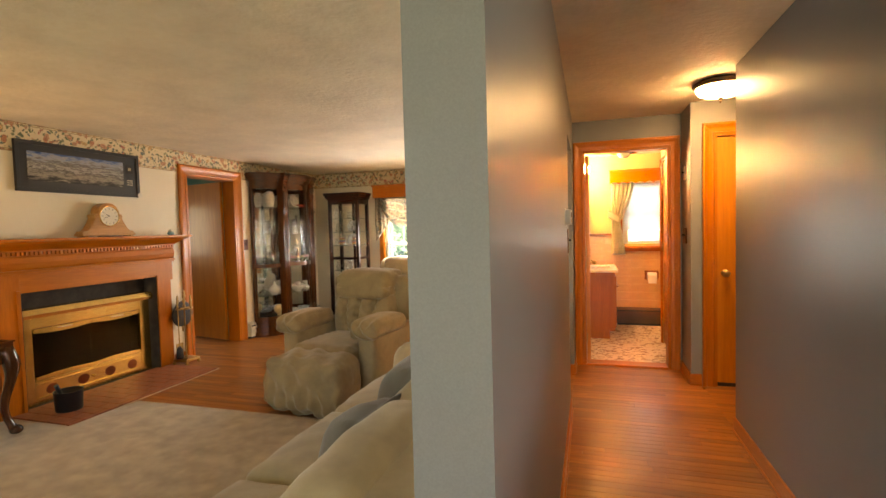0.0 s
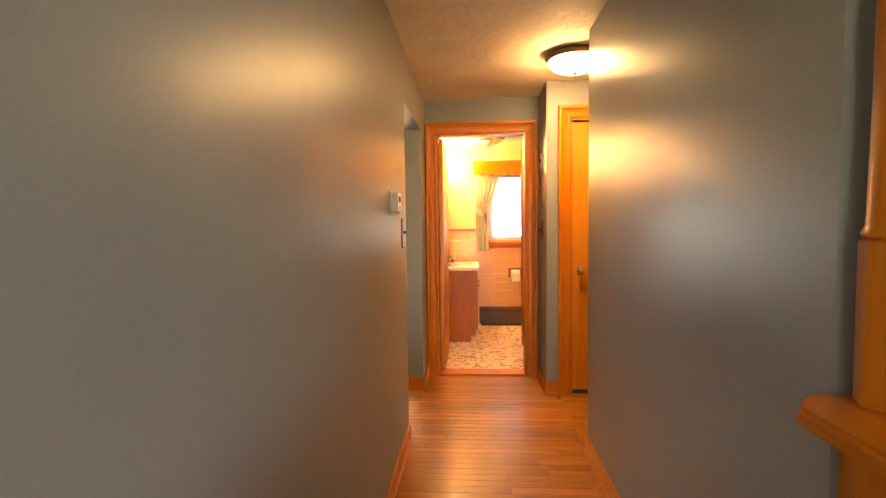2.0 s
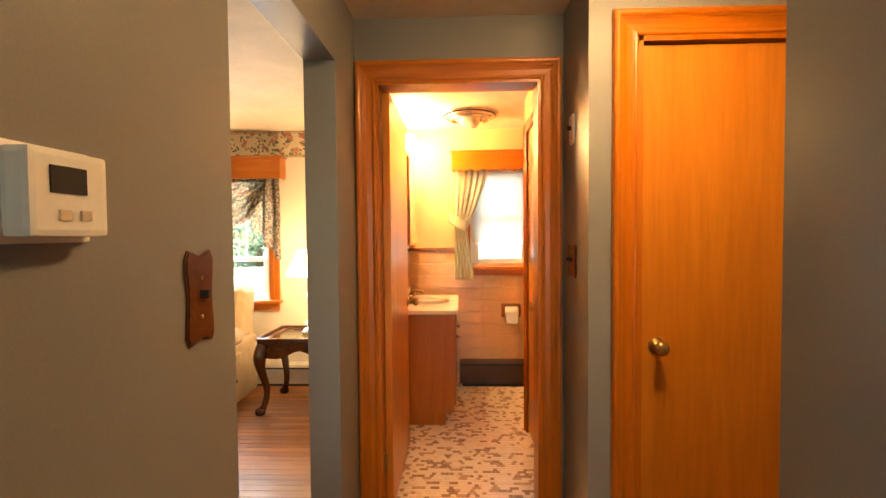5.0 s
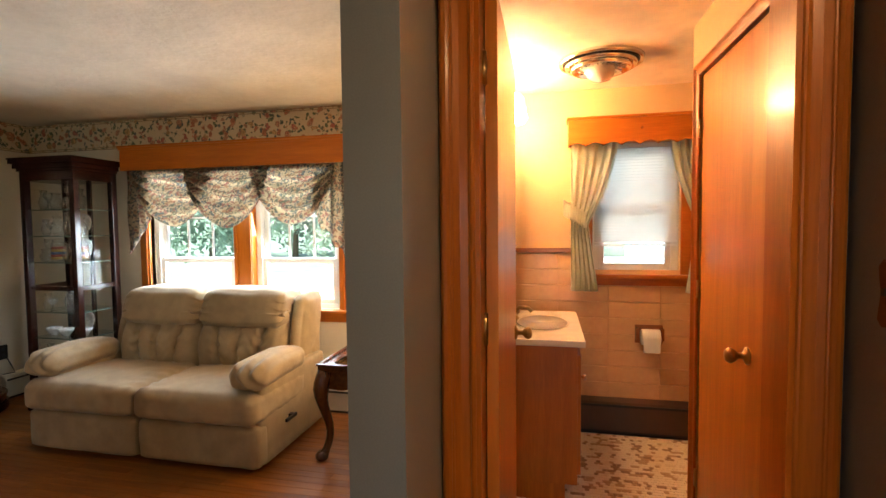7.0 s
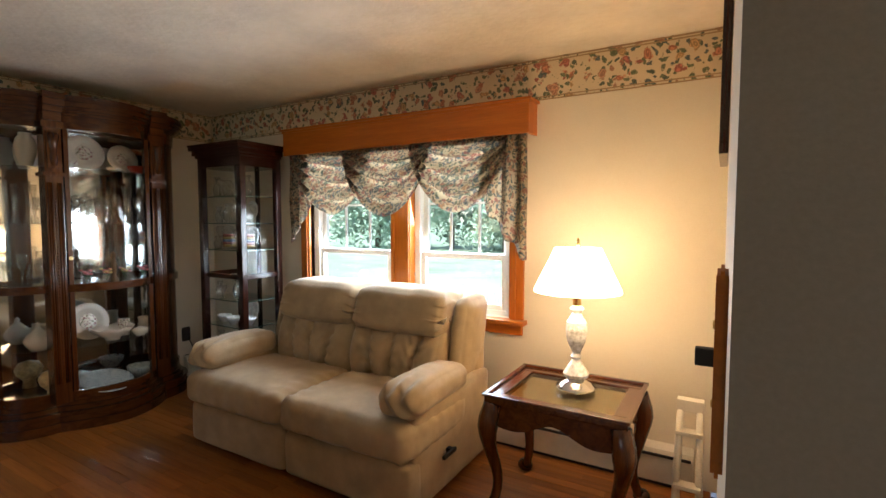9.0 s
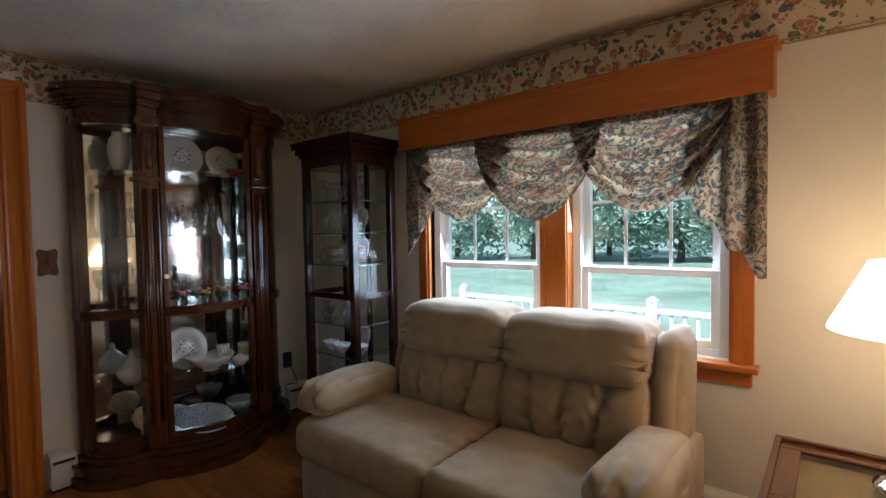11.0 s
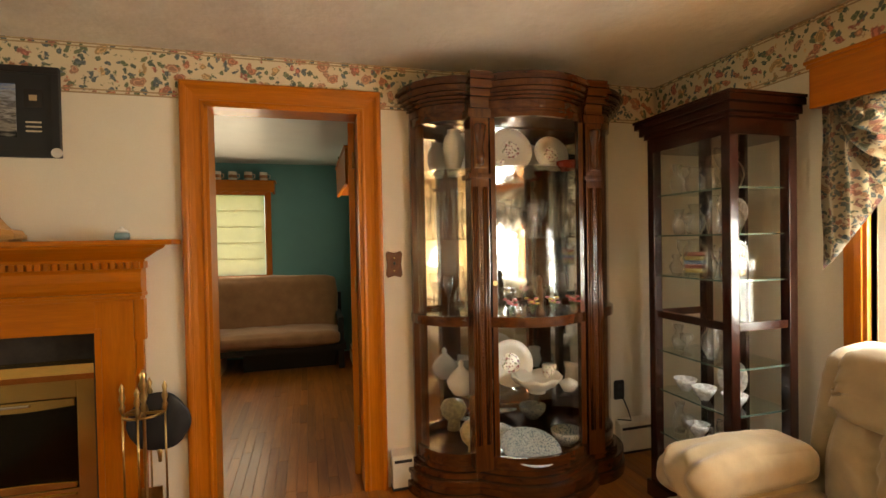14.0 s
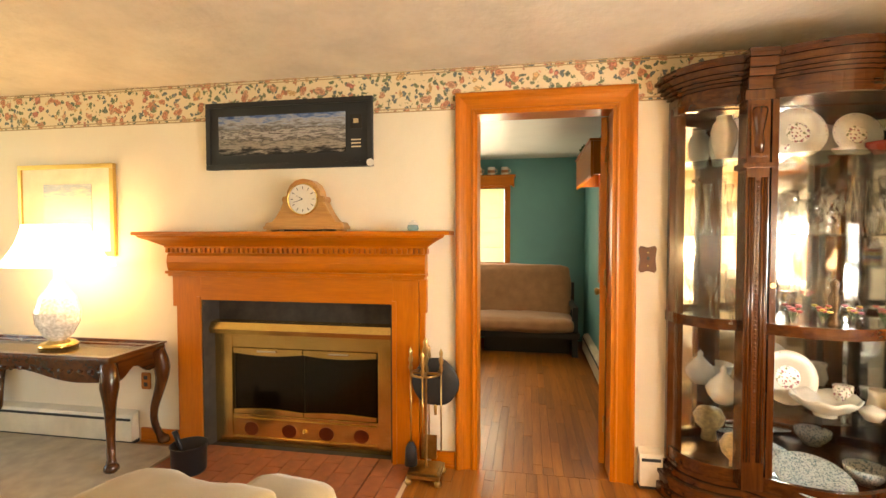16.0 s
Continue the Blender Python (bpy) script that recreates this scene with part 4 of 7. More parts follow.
def swag(x0, x1, ztop, drop, depth, seed):
    bm = bmesh.new()
    nu, nv = 44, 34
    rows = []
    for j in range(nv + 1):
        v = j / nv
        row = []
        for i in range(nu + 1):
            u = i / nu
            arc = max(0.0, 1 - (2 * u - 1) ** 2) ** 0.62
            gather = 1 - 0.05 * v
            x = (x0 + x1) / 2 + (u - 0.5) * (x1 - x0) * gather
            z = ztop - v * drop * (0.10 + 0.90 * arc) - 0.01
            ripple = math.sin(v * 24 + 1.6 * math.sin(u * 5 + seed) + seed) * 0.026 * (0.35 + arc) * min(1, v * 5)
            y = N - 0.10 - depth * math.sin(math.pi * min(1, v * 0.9)) * (0.3 + 0.7 * arc) + ripple
            row.append(bm.verts.new((x, y, z + ripple * 0.4)))
        rows.append(row)
    for a, b in zip(rows, rows[1:]):
        for i in range(nu):
            bm.faces.new((a[i], a[i + 1], b[i + 1], b[i])).smooth = True
    bmesh.ops.solidify(bm, geom=bm.faces[:], thickness=0.003)
    return bm


def tail(x0, x1, ztop, z_out, z_in, flip):
    bm = bmesh.new()
    nu, nv = 40, 24
    rows = []
    for j in range(nv + 1):
        v = j / nv
        row = []
        for i in range(nu + 1):
            u = i / nu
            zb = z_out + (z_in - z_out) * (u if not flip else 1 - u) ** 1.2
            zig = 0.035 * (0.5 + 0.5 * math.sin(u * 19)) * v
            xx = x0 + (x1 - x0) * (u * (0.85 + 0.15 * v) + (0.0 if not flip else 0.15 * (1 - v)))
            row.append(bm.verts.new((xx, N - 0.105 + 0.02 * math.sin(u * 19) + 0.006 * math.sin(v * 9 + u * 4), ztop - v * (ztop - zb) + zig)))
        rows.append(row)
    for a, b in zip(rows, rows[1:]):
        for i in range(nu):
            bm.faces.new((a[i], a[i + 1], b[i + 1], b[i])).smooth = True
    bmesh.ops.solidify(bm, geom=bm.faces[:], thickness=0.003)
    return bm


part("tail", tail(-3.20, -2.98, 1.87, 1.17, 1.45, False), CHINTZ, t)
part("tail", tail(-1.60, -1.29, 1.87, 1.12, 1.50, True), CHINTZ, t)
part("swag", swag(-3.14, -2.40, 1.87, 0.45, 0.035, 0.3), CHINTZ, t)
part("swag", swag(-2.10, -1.40, 1.87, 0.44, 0.035, 2.1), CHINTZ, t)
part("swag", swag(-2.66, -1.92, 1.87, 0.46, 0.075, 1.2), CHINTZ, t)

WHITEHEAT = plain("cream_enamel", (0.66, 0.60, 0.48), 0.4)


def wall_heater(axis, a0, a1, at, out):
    t = thing("baseboard_heater", "cream enamel baseboard heater along the wall", "heater", pose(0, 0, 0), "living room heaters")
    pr = [(0.0, 0.02), (0.065, 0.02), (0.065, 0.15), (0.05, 0.185), (0.0, 0.205)]
    if axis == "x":
        part("cover", prism([(at + out * p, z) for p, z in pr], a0, a1, "x", 0.003), WHITEHEAT, t)
        part("slot", one(a0 + 0.01, a1 - 0.01, *sorted((at + out * 0.060, at + out * 0.068)), 0.152, 0.166), BLACK, t)
        part("toe", one(a0, a1, *sorted((at, at + out * 0.055)), 0, 0.02), BLACK, t)
    else:
        part("cover", prism([(at + out * p, z) for p, z in pr], a0, a1, "y", 0.003), WHITEHEAT, t)
        part("slot", one(*sorted((at + out * 0.060, at + out * 0.068)), a0 + 0.01, a1 - 0.01, 0.152, 0.166), BLACK, t)
        part("toe", one(*sorted((at, at + out * 0.055)), a0, a1, 0, 0.02), BLACK, t)
    return t


wall_heater("x", -3.25, -0.42, N - 0.002, -1)
wall_heater("y", 0.6, 3.30, W + 0.002, 1)
wall_heater("y", 6.385, 6.50, W + 0.002, 1)
wall_heater("y", 7.80, 8.04, W + 0.002, 1)

# fireplace
struct("firebox", boxes([(-4.95, -4.90, 3.80, 5.03, 0, 0.96), (-4.90, -4.47, 3.76, 3.80, 0, 0.96), (-4.90, -4.47, 5.03, 5.07, 0, 0.96), (-4.95, -4.47, 3.76, 5.07, 0.96, 1.0), (-4.95, -4.30, 3.80, 5.03, -0.02, 0.004)]), SOOT, "sooty firebox")
struct("fire_surround", boxes([(W - 0.145, W - 0.115, 3.80, 5.03, 0.72, 0.96), (W - 0.15, W + 0.045, 3.801, 3.811, 0.005, 0.944), (W - 0.15, W + 0.045, 5.019, 5.029, 0.005, 0.944)]), SOOT, "blackened brick surround")
t = thing("fireplace_mantel", "honey pine fireplace mantel with dentil moulding", "mantel", pose(0, 0, 0))
x0 = W + 0.002
part("shelf", one(x0, -4.13, 3.43, 5.385, 1.345, 1.368, bev=0.006), TRIM_Y, t)
prof = [(x0, 1.268), (-4.235, 1.268), (-4.232, 1.28), (-4.215, 1.292), (-4.185, 1.315), (-4.155, 1.332), (-4.15, 1.3445), (x0, 1.3445)]
bm = bmesh.new()
ring = []
for px, pz in prof:
    o = px + 4.235
    ring.append((px, pz, 3.575 - o * 1.5, 5.245 + o * 1.3))
va = [bm.verts.new((p, a, z)) for p, z, a, b in ring]
vb = [bm.verts.new((p, b, z)) for p, z, a, b in ring]
for i in range(len(ring)):
    j = (i + 1) % len(ring)
    bm.faces.new((va[i], va[j], vb[j], vb[i]))
bm.faces.new(va)
bm.faces.new(vb[::-1])
part("cornice", bm, TRIM_Y, t)
me = None
for i in range(52):
    y = 3.585 + i * 0.0318
    if me is None:
        ob = part("dentil", one(-4.247, -4.228, 0, 0.018, 1.238, 1.266, bev=0.002), TRIM, t)
        me = ob.data
    else:
        ob = new("dentil", me)
        ob.parent = t
    ob.location = (0, y, 0)
part("dentil_board", one(x0, -4.2475, 3.582, 5.238, 1.236, 1.268), TRIM_Y, t)
part("frieze", prism([(x0, 1.125), (-4.245, 1.125), (-4.236, 1.145), (-4.230, 1.18), (-4.236, 1.22), (-4.248, 1.2355), (x0, 1.2355)], 3.59, 5.23, "y"), TRIM_Y, t)
part("ledge", boxes([(x0, -4.222, 3.585, 5.235, 1.108, 1.1245), (x0, -4.235, 3.595, 5.225, 1.092, 1.108)], 0.004), TRIM_Y, t)
part("lintel", one(x0, -4.262, 3.80, 5.03, 0.945, 1.092, bev=0.002), TRIM_Y, t)
for y0, y1, ya, yb in ((3.645, 3.80, 3.60, 3.643), (5.03, 5.185, 5.187, 5.23)):
    part("pilaster", one(x0, -4.262, y0, y1, 0.0, 1.0915, bev=0.002), TRIM, t)
    part("inner_strip", one(-4.262, -4.252, *( (3.775, 3.80) if y0 < 4 else (5.03, 5.055)), 0.0, 0.965, bev=0.002), TRIM, t)
    part("outer_block", one(x0, -4.268, ya, yb, 0.90, 1.0915, bev=0.003), TRIM, t)
    part("outer_strip", one(x0, -4.285, ya + (0.012 if y0 < 4 else 0), yb - (0 if y0 < 4 else 0.012), 0.0, 0.899, bev=0.002), TRIM, t)

t = thing("fire_screen", "brass fireplace enclosure with dark glass doors", "fire screen", Matrix.Translation((-4.40, 3.815, 0.0)) @ Matrix.Diagonal((1, 1.081, 0.957, 1)) @ Matrix.Translation((0, -3.92, 0)))
part("hood", prism([(0.0, 0.755), (0.085, 0.76), (0.095, 0.79), (0.07, 0.832), (0.0, 0.84)], 3.92, 5.03, "y", 0.004), BRASS, t)
part("frame", boxes([(0, 0.03, 3.92, 4.03, 0.006, 0.754), (0, 0.03, 4.93, 5.03, 0.006, 0.754), (0, 0.028, 4.03, 4.93, 0.66, 0.754), (0, 0.028, 4.03, 4.93, 0.006, 0.21)], 0.004), BRASS, t)
for y0, y1 in ((4.04, 4.477), (4.483, 4.92)):
    d = part("glass_door", one(0.005, 0.012, y0, y1, 0.215, 0.655), pane_glass("smoked_glass", (0.42, 0.36, 0.28), 0.08), t, "smoked glass door")
    pts = [(y0, 0.655), (y1, 0.655)] + [(y1 + (y0 - y1) * i / 16, 0.622 - 0.016 * math.sin(math.pi * i / 16)) for i in range(17)]
    part("top_rail", prism(pts, 0.012, 0.034, "x", 0.003), BRASS, d)
    pts = [(y0, 0.215), (y1, 0.215)] + [(y1 + (y0 - y1) * i / 16, 0.242 + 0.012 * math.sin(math.pi * i / 16)) for i in range(17)]
    part("bottom_rail", prism(pts, 0.012, 0.034, "x", 0.003), BRASS, d)
    part("pull", one(0.034, 0.046, (y0 + y1) / 2 - 0.06, (y0 + y1) / 2 + 0.06, 0.632, 0.646, bev=0.004), CHROME, d)
part("vent_rail", boxes([(0.029, 0.036, 4.04, 4.92, z, z + 0.012) for z in (0.05, 0.175)], 0.003), BRASS, t)
# Four vent discs in reddish brown metal.
for y in (4.15, 4.39, 4.62, 4.83):
    part("vent", tube([(0.0285, y, 0.115), (0.0325, y, 0.115)], 0.045, 20), plain("reddish_brass", (0.30, 0.10, 0.05), 0.3, 1.0) if y == 4.15 else bpy.data.materials["reddish_brass"], t)
part("damper_knob", tube([(0.03, 4.48, 0.115), (0.05, 4.48, 0.115)], 0.01, 12), BRASS, t)
part("mesh_curtain", one(-0.045, -0.04, 3.98, 4.88, 0.02, 0.74), plain("woven_steel_mesh", (0.10, 0.08, 0.055), 0.6, 0.4, 0.3, 30, 400, 0.5), t)

hearth = struct("hearth", one(W, -3.655, 3.69, 5.16, -0.0005, 0.004), GROUT, "terracotta tiled hearth")
me = bpy.data.meshes.new("hearth_tile")
bmt = one(0, 0.198, 0, 0.098, 0, 0.012, bev=0.003)
bmt.to_mesh(me)
bmt.free()
me.materials.append(BRICKTILE)
for j in range(14):
    for i in range(4):
        x = W + 0.004 + i * 0.203 - (0.1 if j % 2 else 0)
        a, b = max(x, W + 0.004), min(x + 0.198, -3.66)
        if b - a > 0.03:
            ob = new("hearth_tile", me)
            ob.parent = hearth
            ob.location, ob.scale = (a, 3.695 + j * 0.1035, 0.0035 + 0.0006 * ((i * 7 + j * 3) % 3)), ((b - a) / 0.198, 1, 1)

t = thing("fire_tools", "brass fireplace tool set on a square base", "fire tools", pose(-4.155, 5.25, 0.0) @ Matrix.Diagonal((1, 1, 1.06, 1)))
part("base", boxes([(-0.09, 0.09, -0.09, 0.09, 0.035, 0.055), (-0.075, 0.075, -0.075, 0.075, 0.055, 0.065)], 0.006), OLDBRASS, t)
for sx in (-1, 1):
    for sy in (-1, 1):
        part("foot", lathe([(0.0, 0), (0.016, 0.006), (0.02, 0.018), (0.012, 0.034), (0, 0.036)], 12, sx * 0.08, sy * 0.08), OLDBRASS, t)
part("stem", lathe([(0.014, 0.065), (0.008, 0.09), (0.007, 0.56), (0.016, 0.58), (0.009, 0.60), (0.018, 0.63), (0.01, 0.65), (0.02, 0.675), (0.012, 0.70), (0.016, 0.72), (0.0, 0.745)], 14), OLDBRASS, t)
part("rack", tube([(0.08 * math.cos(a), 0.08 * math.sin(a), 0.555) for a in [i * math.pi / 8 for i in range(17)]], 0.006, 8), OLDBRASS, t)
part("rack_arm", boxes([(-0.08, 0.08, -0.005, 0.005, 0.549, 0.561), (-0.005, 0.005, -0.08, 0.08, 0.549, 0.561)], 0.002), OLDBRASS, t)
for n_, (dx, dy) in (("poker", (0.085, 0.0)), ("shovel", (-0.085, 0.0)), ("brush", (0.0, -0.085)), ("tongs", (0.0, 0.085))):
    b = part(n_, tube([(dx, dy, 0.15), (dx, dy, 0.56)], 0.0045, 8), OLDBRASS, t)
    part("grip", lathe([(0.006, 0.56), (0.013, 0.585), (0.007, 0.60), (0.014, 0.625), (0.008, 0.645), (0.012, 0.665), (0, 0.69)], 12, dx, dy), OLDBRASS, b)
    if n_ == "brush":
        part("bristles", lathe([(0.012, 0.19), (0.03, 0.16), (0.036, 0.07), (0.0, 0.07)], 14, dx, dy), BLACK, b)
    elif n_ == "shovel":
        part("blade", prism([(dx - 0.005, 0.07), (dx + 0.005, 0.07), (dx + 0.004, 0.2), (dx - 0.004, 0.2)], dy - 0.045, dy + 0.045, "y", 0.002), OLDBRASS, b)
b = thing("bellows", "black leather fireplace bellows hung on the tool set", "bellows", pose(-4.225, 5.29, 0.40) @ Matrix.Diagonal((0.8, 1.1, 0.95, 1)))
bm = cushion(-0.02, 0.02, -0.10, 0.10, 0.0, 0.26, 0.02, 0.012, 0.002, 8, 3.0, lambda p, u: Vector((p.x, p.y * (0.35 + 0.75 * math.sin(math.pi * min(1, 0.15 + 0.75 * (p.z / 0.26)))), p.z)))
part("body", bm, BLACK, b)
part("nozzle", tube([(0, 0, 0.01), (0, 0, -0.07)], [0.012, 0.007], 10), OLDBRASS, b)
b = thing("ash_pail", "black iron pail with a small shovel", "pail", pose(-3.98, 3.92, 0.017))
part("pail", lathe([(0.0, 0), (0.085, 0), (0.09, 0.01), (0.095, 0.15), (0.10, 0.155), (0.092, 0.155), (0.088, 0.02), (0, 0.02)], 32), IRON, b)
part("scoop", tube([(0.0, -0.02, 0.05), (0.0, -0.07, 0.17), (0.0, -0.09, 0.22)], [0.012, 0.014, 0.016], 10), IRON, b)

# mantel clock
t = thing("mantel_clock", "golden oak tambour clock on the mantel", "clock", pose(-4.25, 4.515, 1.3685))
half = [(0.245, 0.012), (0.245, 0.035), (0.235, 0.05), (0.20, 0.055), (0.18, 0.075), (0.15, 0.12), (0.128, 0.165), (0.135, 0.185), (0.128, 0.20), (0.105, 0.205), (0.10, 0.235), (0.08, 0.27), (0.045, 0.296), (0.0, 0.304)]
pts = half + [(-a, b) for a, b in half[::-1][1:]]
part("case", prism(pts, -0.05, 0.045, "x", 0.005), CLOCKOAK, t)
part("plinth", one(-0.055, 0.052, -0.25, 0.25, 0.010, 0.030, bev=0.004), CLOCKOAK, t)
part("apron", one(0.045, 0.05, -0.12, 0.12, 0.0, 0.0095, bev=0.001), BLACK, t)
for y in (-0.23, 0.20):
    part("foot", one(-0.05, 0.05, y, y + 0.03, 0, 0.0098), CLOCKOAK, t)
def disc(r, x0_, x1_, y, z, n=40, bm=None):
    return tube([(x0_, y, z), (x1_, y, z)], r, n, bm)
d = part("dial", disc(0.086, 0.044, 0.049, 0, 0.185), PORC, t)
bm = bmesh.new()
ringp = [(0.047 + 0.0, 0.185 + 0.09 * math.sin(a), 0.09 * math.cos(a)) for a in [2 * math.pi * i / 40 for i in range(41)]]
part("bezel", tube([(0.05, y, z) for _, z, y in ringp], 0.005, 8), BRASS, d)
for i in range(12):
    a = 2 * math.pi * i / 12
    c, s = math.cos(a), math.sin(a)
    part("numeral", tube([(0.0492, 0.058 * s, 0.185 + 0.058 * c), (0.0492, 0.074 * s, 0.185 + 0.074 * c)], 0.0025, 5), BLACK, d)
part("hour_pointer", tube([(0.0505, 0, 0.185), (0.0505, -0.038, 0.205)], [0.003, 0.001], 5), BLACK, d)
part("minute_pointer", tube([(0.0515, 0, 0.185), (0.0515, -0.058, 0.165)], [0.0025, 0.001], 5), BLACK, d)
t = thing("trinket_box", "small teal and white porcelain trinket", "ornament", pose(-4.20, 5.17, 1.3685))
part("pot", lathe([(0, 0), (0.026, 0), (0.032, 0.015), (0.028, 0.032), (0.0, 0.034)], 18), plain("teal_glaze", (0.20, 0.32, 0.32), 0.2), t)
part("lid", lathe([(0.028, 0.034), (0.022, 0.046), (0.008, 0.05), (0.009, 0.058), (0, 0.062)], 18), PORC, t)

# pictures


def picture(name, label, m, w, h, fw, frame_mat, mat_mat, inner, art, extra=None):
    """Framed picture: local x across, z up, facing -y."""
    t = thing(name, label, "picture", m)
    part("frame", boxes([(-w / 2, w / 2, 0, 0.028, h / 2 - fw, h / 2), (-w / 2, w / 2, 0, 0.028, -h / 2, -h / 2 + fw), (-w / 2, -w / 2 + fw, 0.0005, 0.0275, -h / 2 + fw, h / 2 - fw), (w / 2 - fw, w / 2, 0.0005, 0.0275, -h / 2 + fw, h / 2 - fw)], 0.004), frame_mat, t)
    part("mount", one(-w / 2 + fw, w / 2 - fw, 0.010, 0.02, -h / 2 + fw, h / 2 - fw), mat_mat, t)
    a, b, c, d = inner
    part("print", one(a, b, 0.006, 0.0095, c, d), art, t)
    if extra:
        extra(t)
    return t


def landscape(name, stops, axis_z, wild):
    m, nt, b = shader(name)
    v = coords(nt)
    sep = nt.nodes.new("ShaderNodeSeparateXYZ")
    nt.links.new(v, sep.inputs[0])
    n1 = tex(nt, coords(nt, (4, 4, 22)), wild, 7, 0.7)
    ad = nt.nodes.new("ShaderNodeMath")
    ad.operation = "MULTIPLY_ADD"
    ad.inputs[1].default_value = axis_z
    nt.links.new(sep.outputs[2], ad.inputs[0])
    nt.links.new(n1, ad.inputs[2])
    r = ramp(nt, stops)
    nt.links.new(ad.outputs[0], r.inputs[0])
    nt.links.new(r.outputs[0], b.inputs["Base Color"])
    b.inputs["Roughness"].default_value = 0.25
    return m


AERIAL = landscape("aerial_panorama_print", [(0.12, (0.03, 0.03, 0.03)), (0.30, (0.30, 0.27, 0.23)), (0.42, (0.07, 0.065, 0.06)), (0.52, (0.38, 0.36, 0.34)), (0.62, (0.10, 0.09, 0.085)), (0.78, (0.32, 0.33, 0.36)), (0.90, (0.12, 0.18, 0.34)), (1.0, (0.03, 0.07, 0.20))], 3.6, 2.5)


def badge(t):
    part("caption", one(0.40, 0.47, 0.007, 0.0095, 0.02, 0.10), DARKGAP, t)
    for k in range(3):
        part("caption_bar", one(0.405, 0.465, 0.0055, 0.0068, -0.05 - k * 0.02, -0.043 - k * 0.02), GROUT, t)
    part("crest", one(0.42, 0.45, 0.0055, 0.0068, 0.05, 0.075), STRIPE, t)


picture("panorama_picture", "long black framed aerial panorama over the mantel", pose(W + 0.030, 4.375, 1.948, 0, 0, 90), 1.07, 0.405, 0.03, BLACK, BLACK, (-0.45, 0.37, -0.115, 0.12), AERIAL, badge)
b = thing("paper_tag", "small white round tag on the picture corner", "tag", pose(W + 0.034, 4.90, 1.765))
part("disc", disc(0.022, -0.002, 0.004, 0, 0, 20), PORC, b)
GOLD = plain("gilt_frame", (0.62, 0.40, 0.12), 0.32, 0.7)
WATERCOL = landscape("watercolour_print", [(0.1, (0.25, 0.30, 0.25)), (0.4, (0.35, 0.42, 0.40)), (0.6, (0.62, 0.58, 0.42)), (0.8, (0.30, 0.36, 0.42)), (1.0, (0.55, 0.56, 0.55))], 2.0, 1.6)
picture("watercolour_picture", "gilt framed watercolour with a wide cream mat", pose(W + 0.030, 2.80, 1.51, 0, 0, 90), 0.74, 0.60, 0.03, GOLD, plain("cream_mat", (0.72, 0.64, 0.48), 0.8), (-0.17, 0.20, -0.14, 0.17), WATERCOL)
picture("small_picture", "dark wooden framed picture on the partition", pose(-0.344, 7.45, 1.88, 0, 0, -90), 0.45, 0.60, 0.035, MAHOG, CREAM, (-0.12, 0.12, -0.14, 0.14), WATERCOL)

# rug
t = thing("carpet", "large beige carpet with a cut-out at the hearth", "rug", pose(0, 0, 0))
bm = prism([(-4.24, 0.3), (-1.45, 0.3), (-1.45, 4.23), (-3.60, 4.21), (-3.645, 3.67), (-4.24, 3.67)], 0.0015, 0.016, "z", 0.006)
part("carpet_body", bm, RUG, t)

# ---- tables and lamps ----


